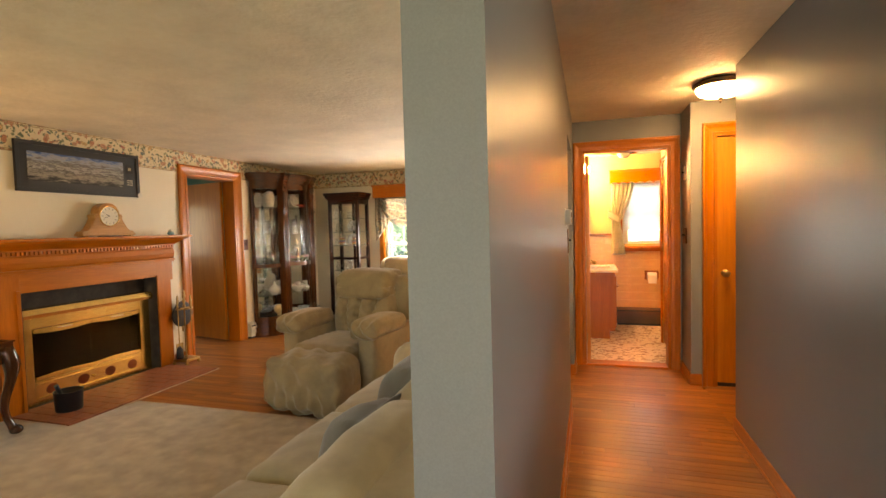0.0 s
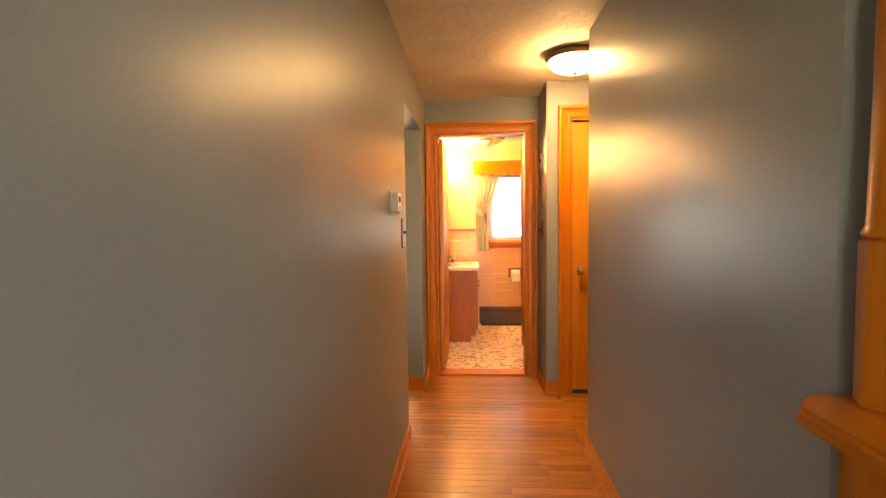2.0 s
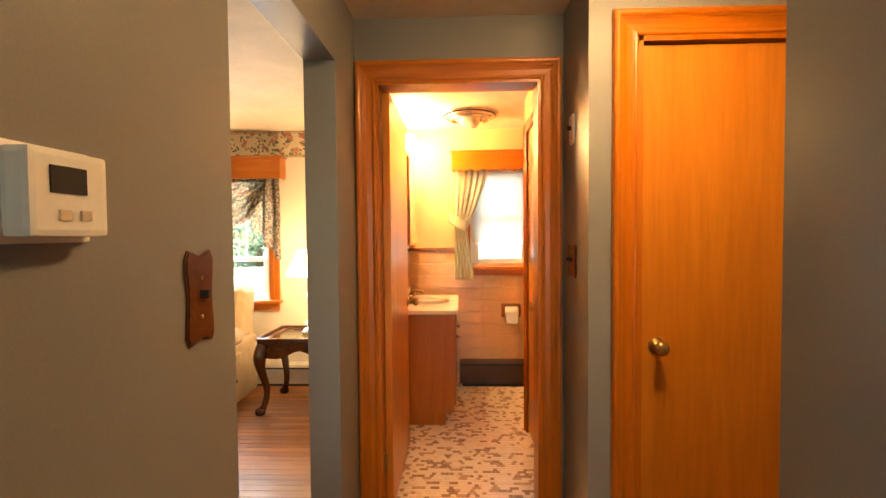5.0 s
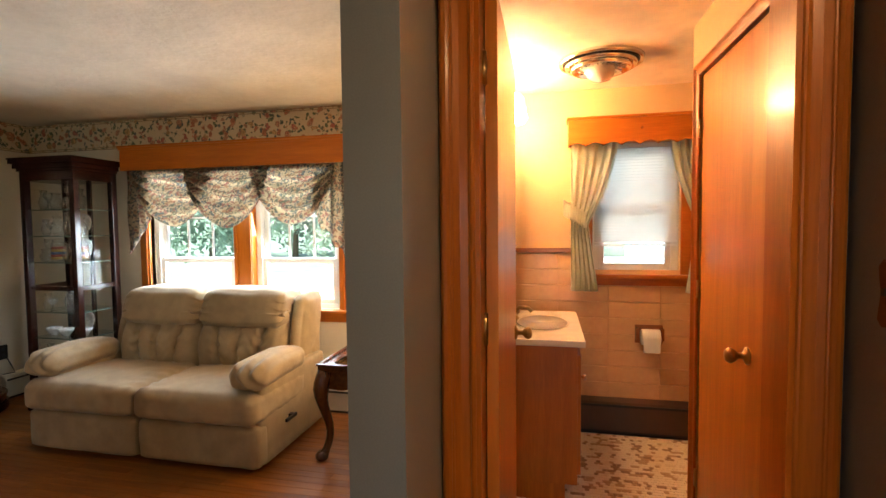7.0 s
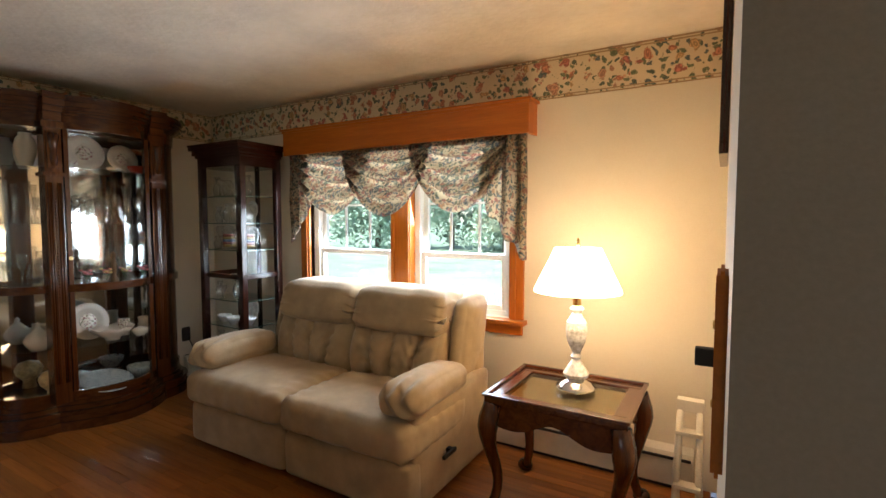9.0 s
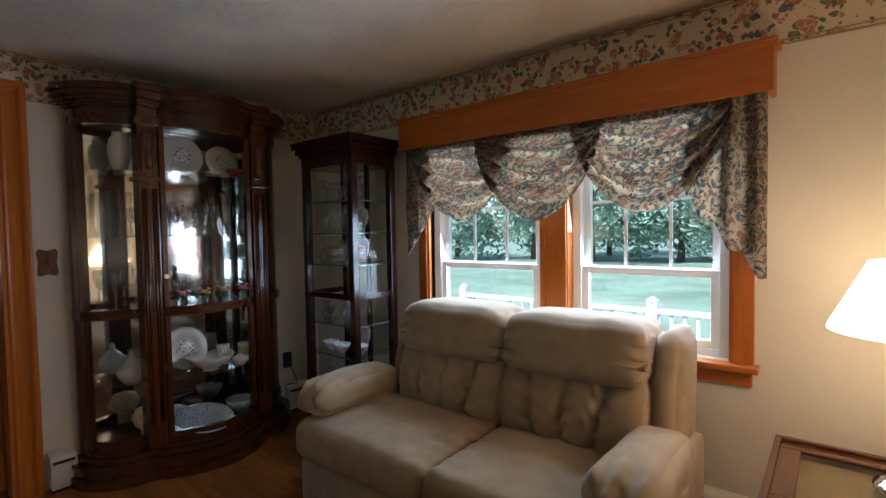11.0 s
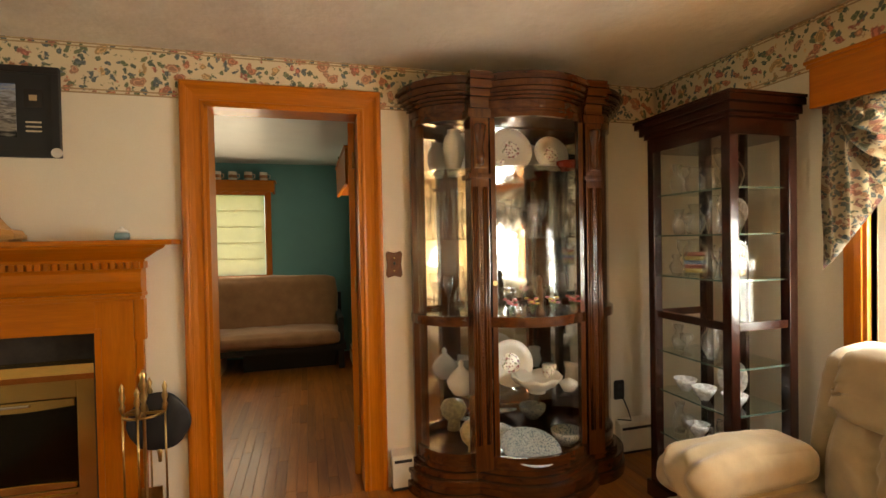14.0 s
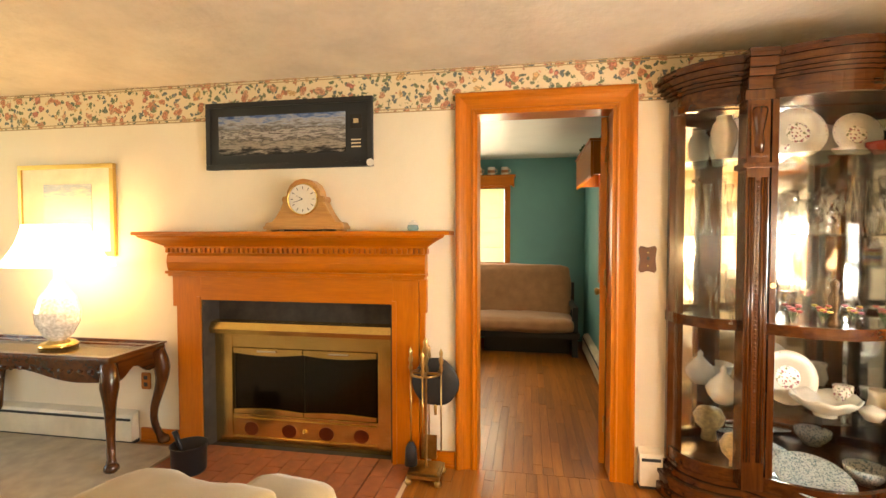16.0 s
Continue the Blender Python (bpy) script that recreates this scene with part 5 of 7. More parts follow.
def table(label, m, w, d, h, glass=True, carved=False):
    """Low table on cabriole legs; top w by d, centred, local z from the floor."""
    t = thing("end_table", label, "table", m, "living room end tables")
    rim = 0.07
    part("top", boxes([(-w / 2, w / 2, -d / 2, -d / 2 + rim, h - 0.028, h), (-w / 2, w / 2, d / 2 - rim, d / 2, h - 0.028, h), (-w / 2, -w / 2 + rim, -d / 2 + rim, d / 2 - rim, h - 0.0275, h - 0.0005), (w / 2 - rim, w / 2, -d / 2 + rim, d / 2 - rim, h - 0.0275, h - 0.0005)], 0.005), CHERRY_Y, t)
    part("edge", boxes([(-w / 2 - 0.008, w / 2 + 0.008, -d / 2 - 0.008, -d / 2 + 0.012, h + 0.0005, h + 0.012), (-w / 2 - 0.008, w / 2 + 0.008, d / 2 - 0.012, d / 2 + 0.008, h + 0.0005, h + 0.012), (-w / 2 - 0.008, -w / 2 + 0.012, -d / 2 + 0.012, d / 2 - 0.012, h + 0.0005, h + 0.0115), (w / 2 - 0.012, w / 2 + 0.008, -d / 2 + 0.012, d / 2 - 0.012, h + 0.0005, h + 0.0115)], 0.003), CHERRY_Y, t)
    if glass:
        g = part("glass", one(-w / 2 + rim, w / 2 - rim, -d / 2 + rim, d / 2 - rim, h - 0.014, h - 0.006), pane_glass("table_glass", (0.75, 0.80, 0.76)), t, "inset glass")
        part("lower_panel", one(-w / 2 + rim, w / 2 - rim, -d / 2 + rim, d / 2 - rim, h - 0.05, h - 0.03), CLOCKOAK, t)
    else:
        part("inset", one(-w / 2 + rim, w / 2 - rim, -d / 2 + rim, d / 2 - rim, h - 0.026, h - 0.004), CHERRY_Y, t)

    def apron(lo, hi, at0, at1, axis):
        n = 40
        pts = [(lo, h - 0.03), (hi, h - 0.03)]
        for i in range(n + 1):
            u = i / n
            e = abs(2 * u - 1)
            z = h - 0.125 + 0.035 * math.cos(3 * math.pi * (u - 0.5)) * (1 - e * 0.5) - 0.02 * e ** 6
            pts.append((hi + (lo - hi) * u, z))
        return prism(pts, at0, at1, axis, 0.003)
    a = 0.035
    for s in (-1, 1):
        p = part("apron", apron(-w / 2 + 0.03, w / 2 - 0.03, s * (d / 2 - a) - 0.009, s * (d / 2 - a) + 0.009, "y"), CHERRY_Y, t)
        part("apron", apron(-d / 2 + 0.03, d / 2 - 0.03, s * (w / 2 - a) - 0.009, s * (w / 2 - a) + 0.009, "x"), CHERRY_Y, t)
        if carved:
            for i in range(18):
                xx = -w / 2 + 0.08 + (w - 0.16) * i / 17
                part("carving", tube([(xx - 0.012, s * (d / 2 - a + 0.009), h - 0.09 + 0.006 * (i % 2)), (xx + 0.016, s * (d / 2 - a + 0.011), h - 0.075 - 0.006 * (i % 2))], [0.012, 0.006], 8), CHERRY_Y, p)
    for sx in (-1, 1):
        for sy in (-1, 1):
            bx, by = sx * (w / 2 - 0.035), sy * (d / 2 - 0.035)
            path, rad = [], []
            for k in range(15):
                v = k / 14
                z = (h - 0.035) * (1 - v) + 0.02 * v
                o = 0.022 * math.sin(2 * math.pi * (v * 0.95 + 0.02)) + 0.012 * v ** 4 * 2
                path.append((bx + sx * o, by + sy * o, z))
                rad.append(0.042 - 0.020 * min(1, v * 1.35) + (0.012 if v > 0.93 else 0) + 0.012 * math.exp(-((v - 0.2) / 0.12) ** 2))
            leg = part("leg", tube(path, rad, 14), CHERRY, t)
            fx, fy = path[-1][0] + sx * 0.004, path[-1][1] + sy * 0.004
            part("foot", lathe([(0.0, 0.0), (0.028, 0.001), (0.04, 0.016), (0.038, 0.034), (0.026, 0.05), (0.0, 0.054)], 16, fx, fy), CHERRY, leg)
    return t


table("dark mahogany end table with inset glass, cabriole legs", pose(-0.93, 7.62, 0), 0.62, 0.52, 0.57, True)
table("carved dark mahogany side table with cabriole legs", pose(-4.09, 2.86, 0.016, 0, 0, 90), 1.30, 0.42, 0.64, True, True)

t = thing("table_lamp", "cut crystal table lamp with brass base, lit", "table lamp", pose(-0.905, 7.66, 0.572))
CUT = plain("cut_crystal", (0.80, 0.80, 0.76), 0.12, 0.0, 0.35, 60, 90, 0.8, 0.5)
part("base", lathe([(0, 0), (0.088, 0), (0.09, 0.012), (0.075, 0.02), (0.07, 0.03), (0.045, 0.04), (0.04, 0.05), (0.0, 0.052)], 32), CHROME, t)
bm = lathe([(0.035, 0.05), (0.056, 0.06), (0.06, 0.075), (0.045, 0.10), (0.028, 0.125), (0.018, 0.14), (0.026, 0.155), (0.017, 0.17), (0.024, 0.185), (0.044, 0.23), (0.05, 0.28), (0.046, 0.32), (0.028, 0.345), (0.02, 0.36), (0.034, 0.38), (0.02, 0.395)], 16)
for f in bm.faces:
    f.smooth = False
part("stem", bm, CUT, t, "cut crystal baluster")
part("socket", lathe([(0.016, 0.39), (0.02, 0.40), (0.018, 0.43), (0.022, 0.435), (0.02, 0.47), (0.0, 0.472)], 18), BRASS, t)
bm = lathe([(0.20, 0.462), (0.198, 0.472), (0.11, 0.655), (0.108, 0.665)], 48)
part("shade", bm, SHADE, t, "glowing cream shade")
part("harp", tube([(0.0, 0.0, 0.44), (0.06, 0, 0.50), (0.05, 0, 0.65), (0, 0, 0.675), (-0.05, 0, 0.65), (-0.06, 0, 0.50), (0, 0, 0.44)], 0.003, 6), BRASS, t)
part("finial", lathe([(0.004, 0.67), (0.012, 0.68), (0.006, 0.69), (0.010, 0.70), (0.0, 0.715)], 12), BRASS, t)
t = thing("table_lamp", "crystal lamp with a wide pleated shade, lit", "table lamp", pose(-4.10, 2.93, 0.657))
part("base", lathe([(0, 0), (0.10, 0), (0.105, 0.015), (0.085, 0.03), (0.05, 0.04), (0.0, 0.042)], 32), BRASS, t)
bm = lathe([(0.04, 0.04), (0.075, 0.07), (0.115, 0.15), (0.12, 0.22), (0.095, 0.31), (0.05, 0.37), (0.035, 0.40), (0.02, 0.42), (0.014, 0.50)], 16)
for f in bm.faces:
    f.smooth = False
part("body", bm, CUT, t, "cut crystal body")
n = 96
bm = bmesh.new()
rows = []
for r_, z in ((0.34, 0.50), (0.30, 0.535), (0.235, 0.63), (0.205, 0.70), (0.19, 0.755)):
    rows.append([bm.verts.new(((r_ + 0.003 * (-1) ** i) * math.cos(2 * math.pi * i / n) * 0.62, (r_ + 0.003 * (-1) ** i) * math.sin(2 * math.pi * i / n) * 1.1, z)) for i in range(n)])
for a, b in zip(rows, rows[1:]):
    for i in range(n):
        bm.faces.new((a[i], a[(i + 1) % n], b[(i + 1) % n], b[i]))
part("shade", bm, SIDESHADE, t, "glowing pleated shade")
part("spider", boxes([(-0.12, 0.12, -0.004, 0.004, 0.74, 0.746), (-0.004, 0.004, -0.2, 0.2, 0.7395, 0.7455)]), BRASS, t)
part("stem", tube([(0, 0, 0.50), (0, 0, 0.745)], 0.006, 8), BRASS, t)

t = thing("step_stool", "folded cream step stool leaning by the partition", "step stool", pose(-0.43, 7.86, 0))
for dx in (-0.05, 0.05):
    part("front_rail", tube([(dx, -0.16, 0.0), (dx * 0.8, -0.03, 0.50)], 0.014, 8), WHITEHEAT, t)
    part("rear_rail", tube([(dx, 0.05, 0.0), (dx * 0.8, 0.0, 0.50)], 0.012, 8), WHITEHEAT, t)
for y, z in ((-0.115, 0.18), (-0.055, 0.40)):
    part("tread", one(-0.055, 0.055, y - 0.03, y + 0.03, z, z + 0.018, bev=0.004), WHITEHEAT, t)
part("hinge_cap", one(-0.055, 0.055, -0.04, 0.012, 0.495, 0.55, bev=0.006), WHITEHEAT, t)

# ---- upholstery ----


def dip(v, c, w):
    return math.exp(-((v - c) / w) ** 2)


def tufted(x0, x1, y0, y1, z0, z1, seams, lean, seed):
    """A back cushion leaning by lean metres at its top, pulled in by seams that fan out from its foot."""
    mid = (x0 + x1) / 2

    def shape(p, u):
        v = (p.z - z0) / (z1 - z0)
        if u.y > -0.2:
            return Vector((p.x, p.y + lean * v, p.z))
        x = mid + (p.x - mid) / (0.72 + 0.42 * v)
        pull = sum(0.042 * dip(x, s, 0.017) for s in seams)
        pinch = 0.010 * math.sin(p.z * 95 + 5 * math.sin(x * 23 + seed)) * max(dip(x, s, 0.055) for s in seams)
        roll = -0.055 * math.sin(math.pi * min(1, max(0, v))) ** 0.7
        return Vector((p.x, p.y + lean * v + pull + roll + pinch, p.z))
    return cushion(x0, x1, y0, y1, z0, z1, 0.055, 0.02, 0.005, 44, seed, shape)


def head_roll(x0, x1, y0, y1, z0, z1, seed):
    """A head cushion with a flat front, gathered at both sides and tucked under at its foot."""
    mid, half = (x0 + x1) / 2, (x1 - x0) / 2

    def shape(p, u):
        v, e = (p.z - z0) / (z1 - z0), abs(p.x - mid) / half
        gather = 0.007 * math.sin(p.z * 120 + 2 * math.sin(p.y * 30 + seed)) * dip(e, 1.0, 0.16)
        sag = -0.022 * e ** 5 + 0.002 * math.sin(p.x * 17 + seed)
        back = 0.07 * max(0.0, v) ** 1.3 + gather
        return Vector((p.x, p.y + back, p.z + (sag if v > 0.4 else 0.012 * e ** 4) + gather))
    return cushion(x0, x1, y0, y1, z0, z1, 0.045, 0.012, 0.004, 36, seed, shape)


def arm_pad(x0, x1, y0, y1, z0, z1, seed):
    """A plump arm pillow with pleats gathered at its front."""
    mid, half = (x0 + x1) / 2, (x1 - x0) / 2

    def shape(p, u):
        v, e = (p.y - y0) / (y1 - y0), (p.x - mid) / half
        pleat = 0.011 * math.sin(e * 9 + 2.5 * math.sin(p.z * 14 + seed)) * dip(v, 0.0, 0.24) + 0.0015 * math.sin(p.y * 41 + e * 3 + seed) * dip(abs(e), 1.0, 0.4)
        top = 0.5 + 0.5 * u.z
        return Vector((p.x * 1.0 + 0.012 * e * dip(v, 0.12, 0.15), p.y - 0.012 * math.sin(p.z * 60 + e * 7) * dip(v, 0.0, 0.1), p.z + pleat * top - 0.05 * max(0, 0.22 - v) + 0.014 * math.sin(math.pi * v) * top))
    return cushion(x0, x1, y0, y1, z0, z1, 0.05, 0.014, 0.004, 32, seed, shape)


def seat_pad(x0, x1, y0, y1, z0, z1, r, seed):
    """A seat cushion crowned in the middle, with a firm rolled front and slack creases at its sides."""
    mid, half = (x0 + x1) / 2, (x1 - x0) / 2

    def shape(p, u):
        e, v = abs(p.x - mid) / half, (p.y - y0) / (y1 - y0)
        crown = 0.016 * (1 - e ** 2) * (1 - (2 * v - 1) ** 2) if u.z > 0 else 0.0
        slack = 0.0045 * math.sin(p.y * 75 + 3 * math.sin(p.x * 11 + seed)) * dip(e, 0.95, 0.18)
        front = 0.004 * math.sin(p.x * 48 + seed) * dip(v, 0.0, 0.08)
        return Vector((p.x, p.y + front, p.z + crown + slack))
    return cushion(x0, x1, y0, y1, z0, z1, r, 0.012, 0.004, 28, seed, shape)


def lounge(name, label, category, m, seats, seat_w, arm_w, mat, lever=True, back_h=1.0, arm_h=0.675):
    """Reclining seat furniture facing -y; local x from 0 to its whole width, y from 0 (front) to 0.9."""
    t = thing(name, label, category, m)
    wide = seats * seat_w + 2 * arm_w
    part("base", boxes([(0.05, wide - 0.05, 0.16, 0.82, 0.0, 0.28)], 0.02), mat, t)
    for i in range(seats):
        xa = arm_w + i * seat_w
        lo, hi = xa + 0.006, xa + seat_w - 0.006
        if seats > 1:
            lo, hi = (0.015 if i == 0 else lo), (wide - 0.015 if i == seats - 1 else hi)
        part("footrest", cushion(lo, hi, 0.035, 0.15, 0.03, 0.268, 0.03, 0.006, 0.003, 18, 4.0 + i), mat, t)
        part("seat", seat_pad(lo, hi, 0.0, 0.60, 0.278, 0.455, 0.05, 1.0 + i), mat, t)
        seams = [xa + seat_w * q for q in (0.24, 0.5, 0.76)]
        part("backrest", tufted(xa + 0.006, xa + seat_w - 0.006, 0.56, 0.80, 0.40, back_h - 0.20, seams, 0.07, 7.0 + i), mat, t)
        part("headrest", head_roll(xa + 0.005, xa + seat_w - 0.005, 0.555, 0.84, back_h - 0.245, back_h, 9.0 + i), mat, t)
    part("back_shell", cushion(arm_w * 0.35, wide - arm_w * 0.35, 0.74, 0.92, 0.15, back_h - 0.06, 0.05, 0.01, 0.004, 14, 12.0), mat, t)
    for k, xa in enumerate((0.0, wide - arm_w)):
        part("armrest", cushion(xa + 0.015, xa + arm_w - 0.02, 0.10, 0.88, 0.02, arm_h - 0.125, 0.028, 0.008, 0.003, 18, 20.0 + k), mat, t)
        part("arm_pad", arm_pad(xa - 0.022, xa + arm_w + 0.004, 0.05, 0.58, arm_h - 0.15, arm_h - 0.02, 30.0 + k), mat, t)
        if seats > 1:
            part("wing", cushion(*((xa + arm_w * 0.38, xa + arm_w - 0.002) if k == 0 else (xa + 0.002, xa + arm_w * 0.62)), 0.60, 0.88, 0.46, back_h - 0.045, 0.05, 0.02, 0.004, 18, 40.0 + k, lambda p, u: Vector((p.x, p.y + 0.11 * (p.z - 0.46) / 0.45 + 0.004 * math.sin(p.z * 90) * (1 if p.z > back_h - 0.15 else 0), p.z))), mat, t)
    if lever:
        part("lever", boxes([(wide - 0.018, wide + 0.018, 0.36, 0.39, 0.21, 0.235), (wide + 0.012, wide + 0.028, 0.28, 0.40, 0.215, 0.235)], 0.005), BLACK, t, "black plastic recline lever")
    return t


lounge("loveseat", "cream microfibre reclining loveseat under the window", "sofa", pose(-3.108, 7.075, 0) @ Matrix.Diagonal((0.975, 1, 1, 1)), 2, 0.66, 0.18, CREAMCLOTH, True, 0.96, 0.63)
chair = lounge("recliner", "olive tan overstuffed recliner chair", "armchair", pose(-2.58, 4.60, 0, 0, 0, -8), 1, 0.56, 0.20, TANCLOTH, False, 1.0)



def skirted(p, u):
    """Ruffles that deepen towards the floor."""
    low = max(0.0, 0.30 - p.z) / 0.3
    w = 0.024 * low * math.sin(p.x * 62 + 1.5 * math.sin(p.z * 9)) + 0.012 * math.sin(p.x * 23 + p.z * 31)
    return Vector((p.x * (1 + 0.05 * low) - 0.025 * low, p.y - 0.03 * low + (w if u.y < -0.3 else 0.0), p.z + 0.012 * math.sin(p.x * 29 + p.y * 17)))


part("raised_footrest", cushion(0.17, 0.83, -0.30, 0.10, 0.03, 0.41, 0.08, 0.03, 0.012, 36, 95.0, skirted), TANCLOTH, chair, "rumpled ruffled footrest")

t = thing("sofa", "long beige sofa with loose cushions along the wall", "sofa", pose(0, 0, 0))
part("base", boxes([(-1.28, -0.38, 1.80, 4.10, 0.06, 0.30)], 0.03), SOFACLOTH, t)
for i, (a, b) in enumerate(((2.02, 2.70), (2.71, 3.37), (3.38, 4.02))):
    part("seat", cushion(-1.33, -0.62, a, b, 0.29, 0.46, 0.055, 0.03, 0.006, 16, 50.0 + i), SOFACLOTH, t)
    part("back_cushion", cushion(-0.72, -0.47, a + 0.01, b - 0.01, 0.44, 0.82, 0.09, 0.03, 0.008, 14, 60.0 + i), SOFACLOTH, t)
part("back", cushion(-0.55, -0.36, 1.80, 4.2, 0.2, 0.80, 0.06, 0.01, 0.004, 12, 70.0), SOFACLOTH, t)
for i, (a, b) in enumerate(((1.80, 2.01), (4.03, 4.24))):
    part("armrest", cushion(-1.27, -0.38, a, b, 0.06, 0.62, 0.09, 0.02, 0.006, 14, 72.0 + i), SOFACLOTH, t)
for y in (1.9, 4.1):
    for x in (-1.2, -0.46):
        part("foot", one(x - 0.03, x + 0.03, y - 0.03, y + 0.03, 0, 0.06), MAHOG, t)
for i, (p, c, sz) in enumerate((((-0.80, 3.20, 0.63, 0, 24, 6), SLATECLOTH, 0.19), ((-0.80, 2.72, 0.60, 0, 30, -8), SLATECLOTH, 0.18))):
    t = thing("throw_pillow", "slate grey throw pillow on the sofa", "pillow", pose(*p), "sofa pillows")
    part("pillow_body", cushion(-0.07, 0.07, -sz, sz, -sz, sz, 0.07, 0.05, 0.01, 14, 80.0 + i, lambda q, u: Vector((q.x * (1.25 - 0.9 * max(abs(u.y), abs(u.z)) ** 3), q.y, q.z))), c, t)

# ---- china cabinet ----
CY0, CY1 = 6.80, 7.44
CX = -3.975


def china_outline(grow=0.0, n=14):
    """Bow-front plan: wall, curved side, straight return, bowed front, and back; grow widens it all round."""
    pts = []
    bx = W + 0.012
    for i in range(n + 1):
        a = radians(90 * i / n)
        pts.append((bx + (0.27 + grow) * math.sin(a), CY0 - 0.02 - (0.26 + grow) * math.cos(a)))
    for i in range(n + 1):
        u = i / n
        pts.append((CX + grow + 0.105 * math.sin(math.pi * u) ** 0.9, CY0 + 0.045 + (CY1 - CY0 - 0.09) * u))
    for i in range(n + 1):
        a = radians(90 * (1 - i / n))
        pts.append((bx + (0.27 + grow) * math.sin(a), CY1 + 0.02 + (0.26 + grow) * math.cos(a)))
    return pts


def ring_band(z0, z1, thick, grow=0.0, lo=0, hi=None):
    """A curved rail following the plan, from point lo to point hi."""
    o, i = china_outline(grow)[lo:hi], china_outline(grow - thick)[lo:hi]
    bm = bmesh.new()
    rows = [[bm.verts.new((x, y, z)) for x, y in pts] for pts, z in ((o, z0), (o, z1), (i, z1), (i, z0))]
    for k in range(4):
        a, b = rows[k], rows[(k + 1) % 4]
        for q in range(len(a) - 1):
            bm.faces.new((a[q], a[q + 1], b[q + 1], b[q]))
    bm.faces.new([r[0] for r in rows])
    bm.faces.new([r[-1] for r in rows][::-1])
    return bm


cab = thing("china_cabinet", "tall cherry bow-front china cabinet full of dishes", "china cabinet", pose(0, 0, 0))
for g_, z0, z1 in ((0.06, 0.0, 0.06), (0.045, 0.0605, 0.10), (0.055, 0.1005, 0.125), (0.02, 0.1255, 0.155), (0.0, 0.1555, 0.185)):
    part("base_moulding", prism(china_outline(g_), z0, z1, "z", 0.004), CHERRY_Y, cab)
for g_, z0, z1 in ((0.0, 1.985, 2.03), (0.014, 2.0305, 2.045), (0.03, 2.0455, 2.06), (0.045, 2.0605, 2.08), (0.06, 2.0805, 2.11), (0.075, 2.1105, 2.13), (0.06, 2.1305, 2.15)):
    part("cornice_moulding", prism(china_outline(g_), z0, z1, "z", 0.004), CHERRY_Y, cab)
part("back_mirror", one(W + 0.016, W + 0.02, 6.60, 7.64, 0.19, 1.98), MIRROR, cab, "mirrored back")
part("back_board", one(W + 0.002, W + 0.0155, 6.55, 7.69, 0.0, 2.0), CHERRY, cab)
for y in (CY0, CY1):
    p = part("post", one(CX - 0.07, CX + 0.025, y - 0.047, y + 0.047, 0.1855, 1.9845, bev=0.005), CHERRY, cab)
    for dy in (-0.032, -0.019, 0.019, 0.032):
        part("flute", tube([(CX + 0.025, y + dy, 0.32), (CX + 0.027, y + dy, 1.60)], 0.0075, 8), CHERRY, p)
    part("capital", boxes([(CX - 0.075, CX + 0.036, y - 0.062, y + 0.062, 1.64, 1.665), (CX - 0.075, CX + 0.032, y - 0.06, y + 0.06, 1.94, 1.984), (CX + 0.022, CX + 0.034, y - 0.035, y + 0.035, 1.69, 1.92)], 0.004), CHERRY, p)
    part("acanthus", lathe([(0.0, 1.70), (0.018, 1.71), (0.024, 1.75), (0.017, 1.79), (0.026, 1.84), (0.034, 1.89), (0.03, 1.905), (0.0, 1.91)], 12, CX + 0.026, y), CHERRY, p, "carved capital")
    for g_, z0, z1 in ((0.034, 1.9855, 2.04), (0.048, 2.0405, 2.075), (0.068, 2.0755, 2.115), (0.082, 2.1155, 2.135), (0.072, 2.1355, 2.155)):
        part("cornice_block", one(CX - 0.06, CX + g_, y - 0.038 - g_ * 0.3, y + 0.038 + g_ * 0.3, z0, z1, bev=0.004), CHERRY_Y, p)
    bm = bmesh.new()
    for k in range(62):
        z = 0.36 + k * 0.02
        lathe([(0.0, z - 0.007), (0.004, z - 0.004), (0.0048, z), (0.004, z + 0.004), (0.0, z + 0.007)], 6, CX + 0.027, y, bm=bm)
    part("bead_string", bm, CHERRY, p)
for y in (6.535, 7.705):
    part("wall_stile", one(W + 0.016, W + 0.055, y - 0.018, y + 0.018, 0.1855, 1.9845, bev=0.004), CHERRY, cab)
K = 15
for lo, hi in ((0, K), (K, 2 * K), (2 * K, 3 * K)):
    mid = lo == K
    d = part("glazed_door" if mid else "side_panel", ring_band(0.187, 0.245, 0.024, -0.002, lo, hi), CHERRY_Y, cab)
    part("top_rail", ring_band(1.945, 1.984, 0.024, -0.002, lo, hi), CHERRY_Y, d)
    part("waist_rail", ring_band(0.90, 0.95, 0.026, 0.006, lo, hi), CHERRY_Y, d)
    arc = china_outline(-0.012)[lo:hi]
    g = part("glass", sheet(*[((a[0], a[1], 0.2455), (b[0], b[1], 0.2455), (b[0], b[1], 1.9445), (a[0], a[1], 1.9445)) for a, b in zip(arc, arc[1:])]), GLASS, d)
    g.visible_shadow = False
for y in (CY0 + 0.072, CY1 - 0.072):
    part("stile", one(CX - 0.02, CX + 0.016, y - 0.014, y + 0.014, 0.2455, 1.9445, bev=0.003), CHERRY, cab)
part("lock", tube([(CX + 0.016, CY0 + 0.072, 1.12), (CX + 0.022, CY0 + 0.072, 1.12)], 0.012, 12), OLDBRASS, cab)
SHELFEDGE = plain("glass_edge", (0.10, 0.16, 0.13), 0.15)
SHELFG = pane_glass("shelf_glass", (0.80, 0.88, 0.84))
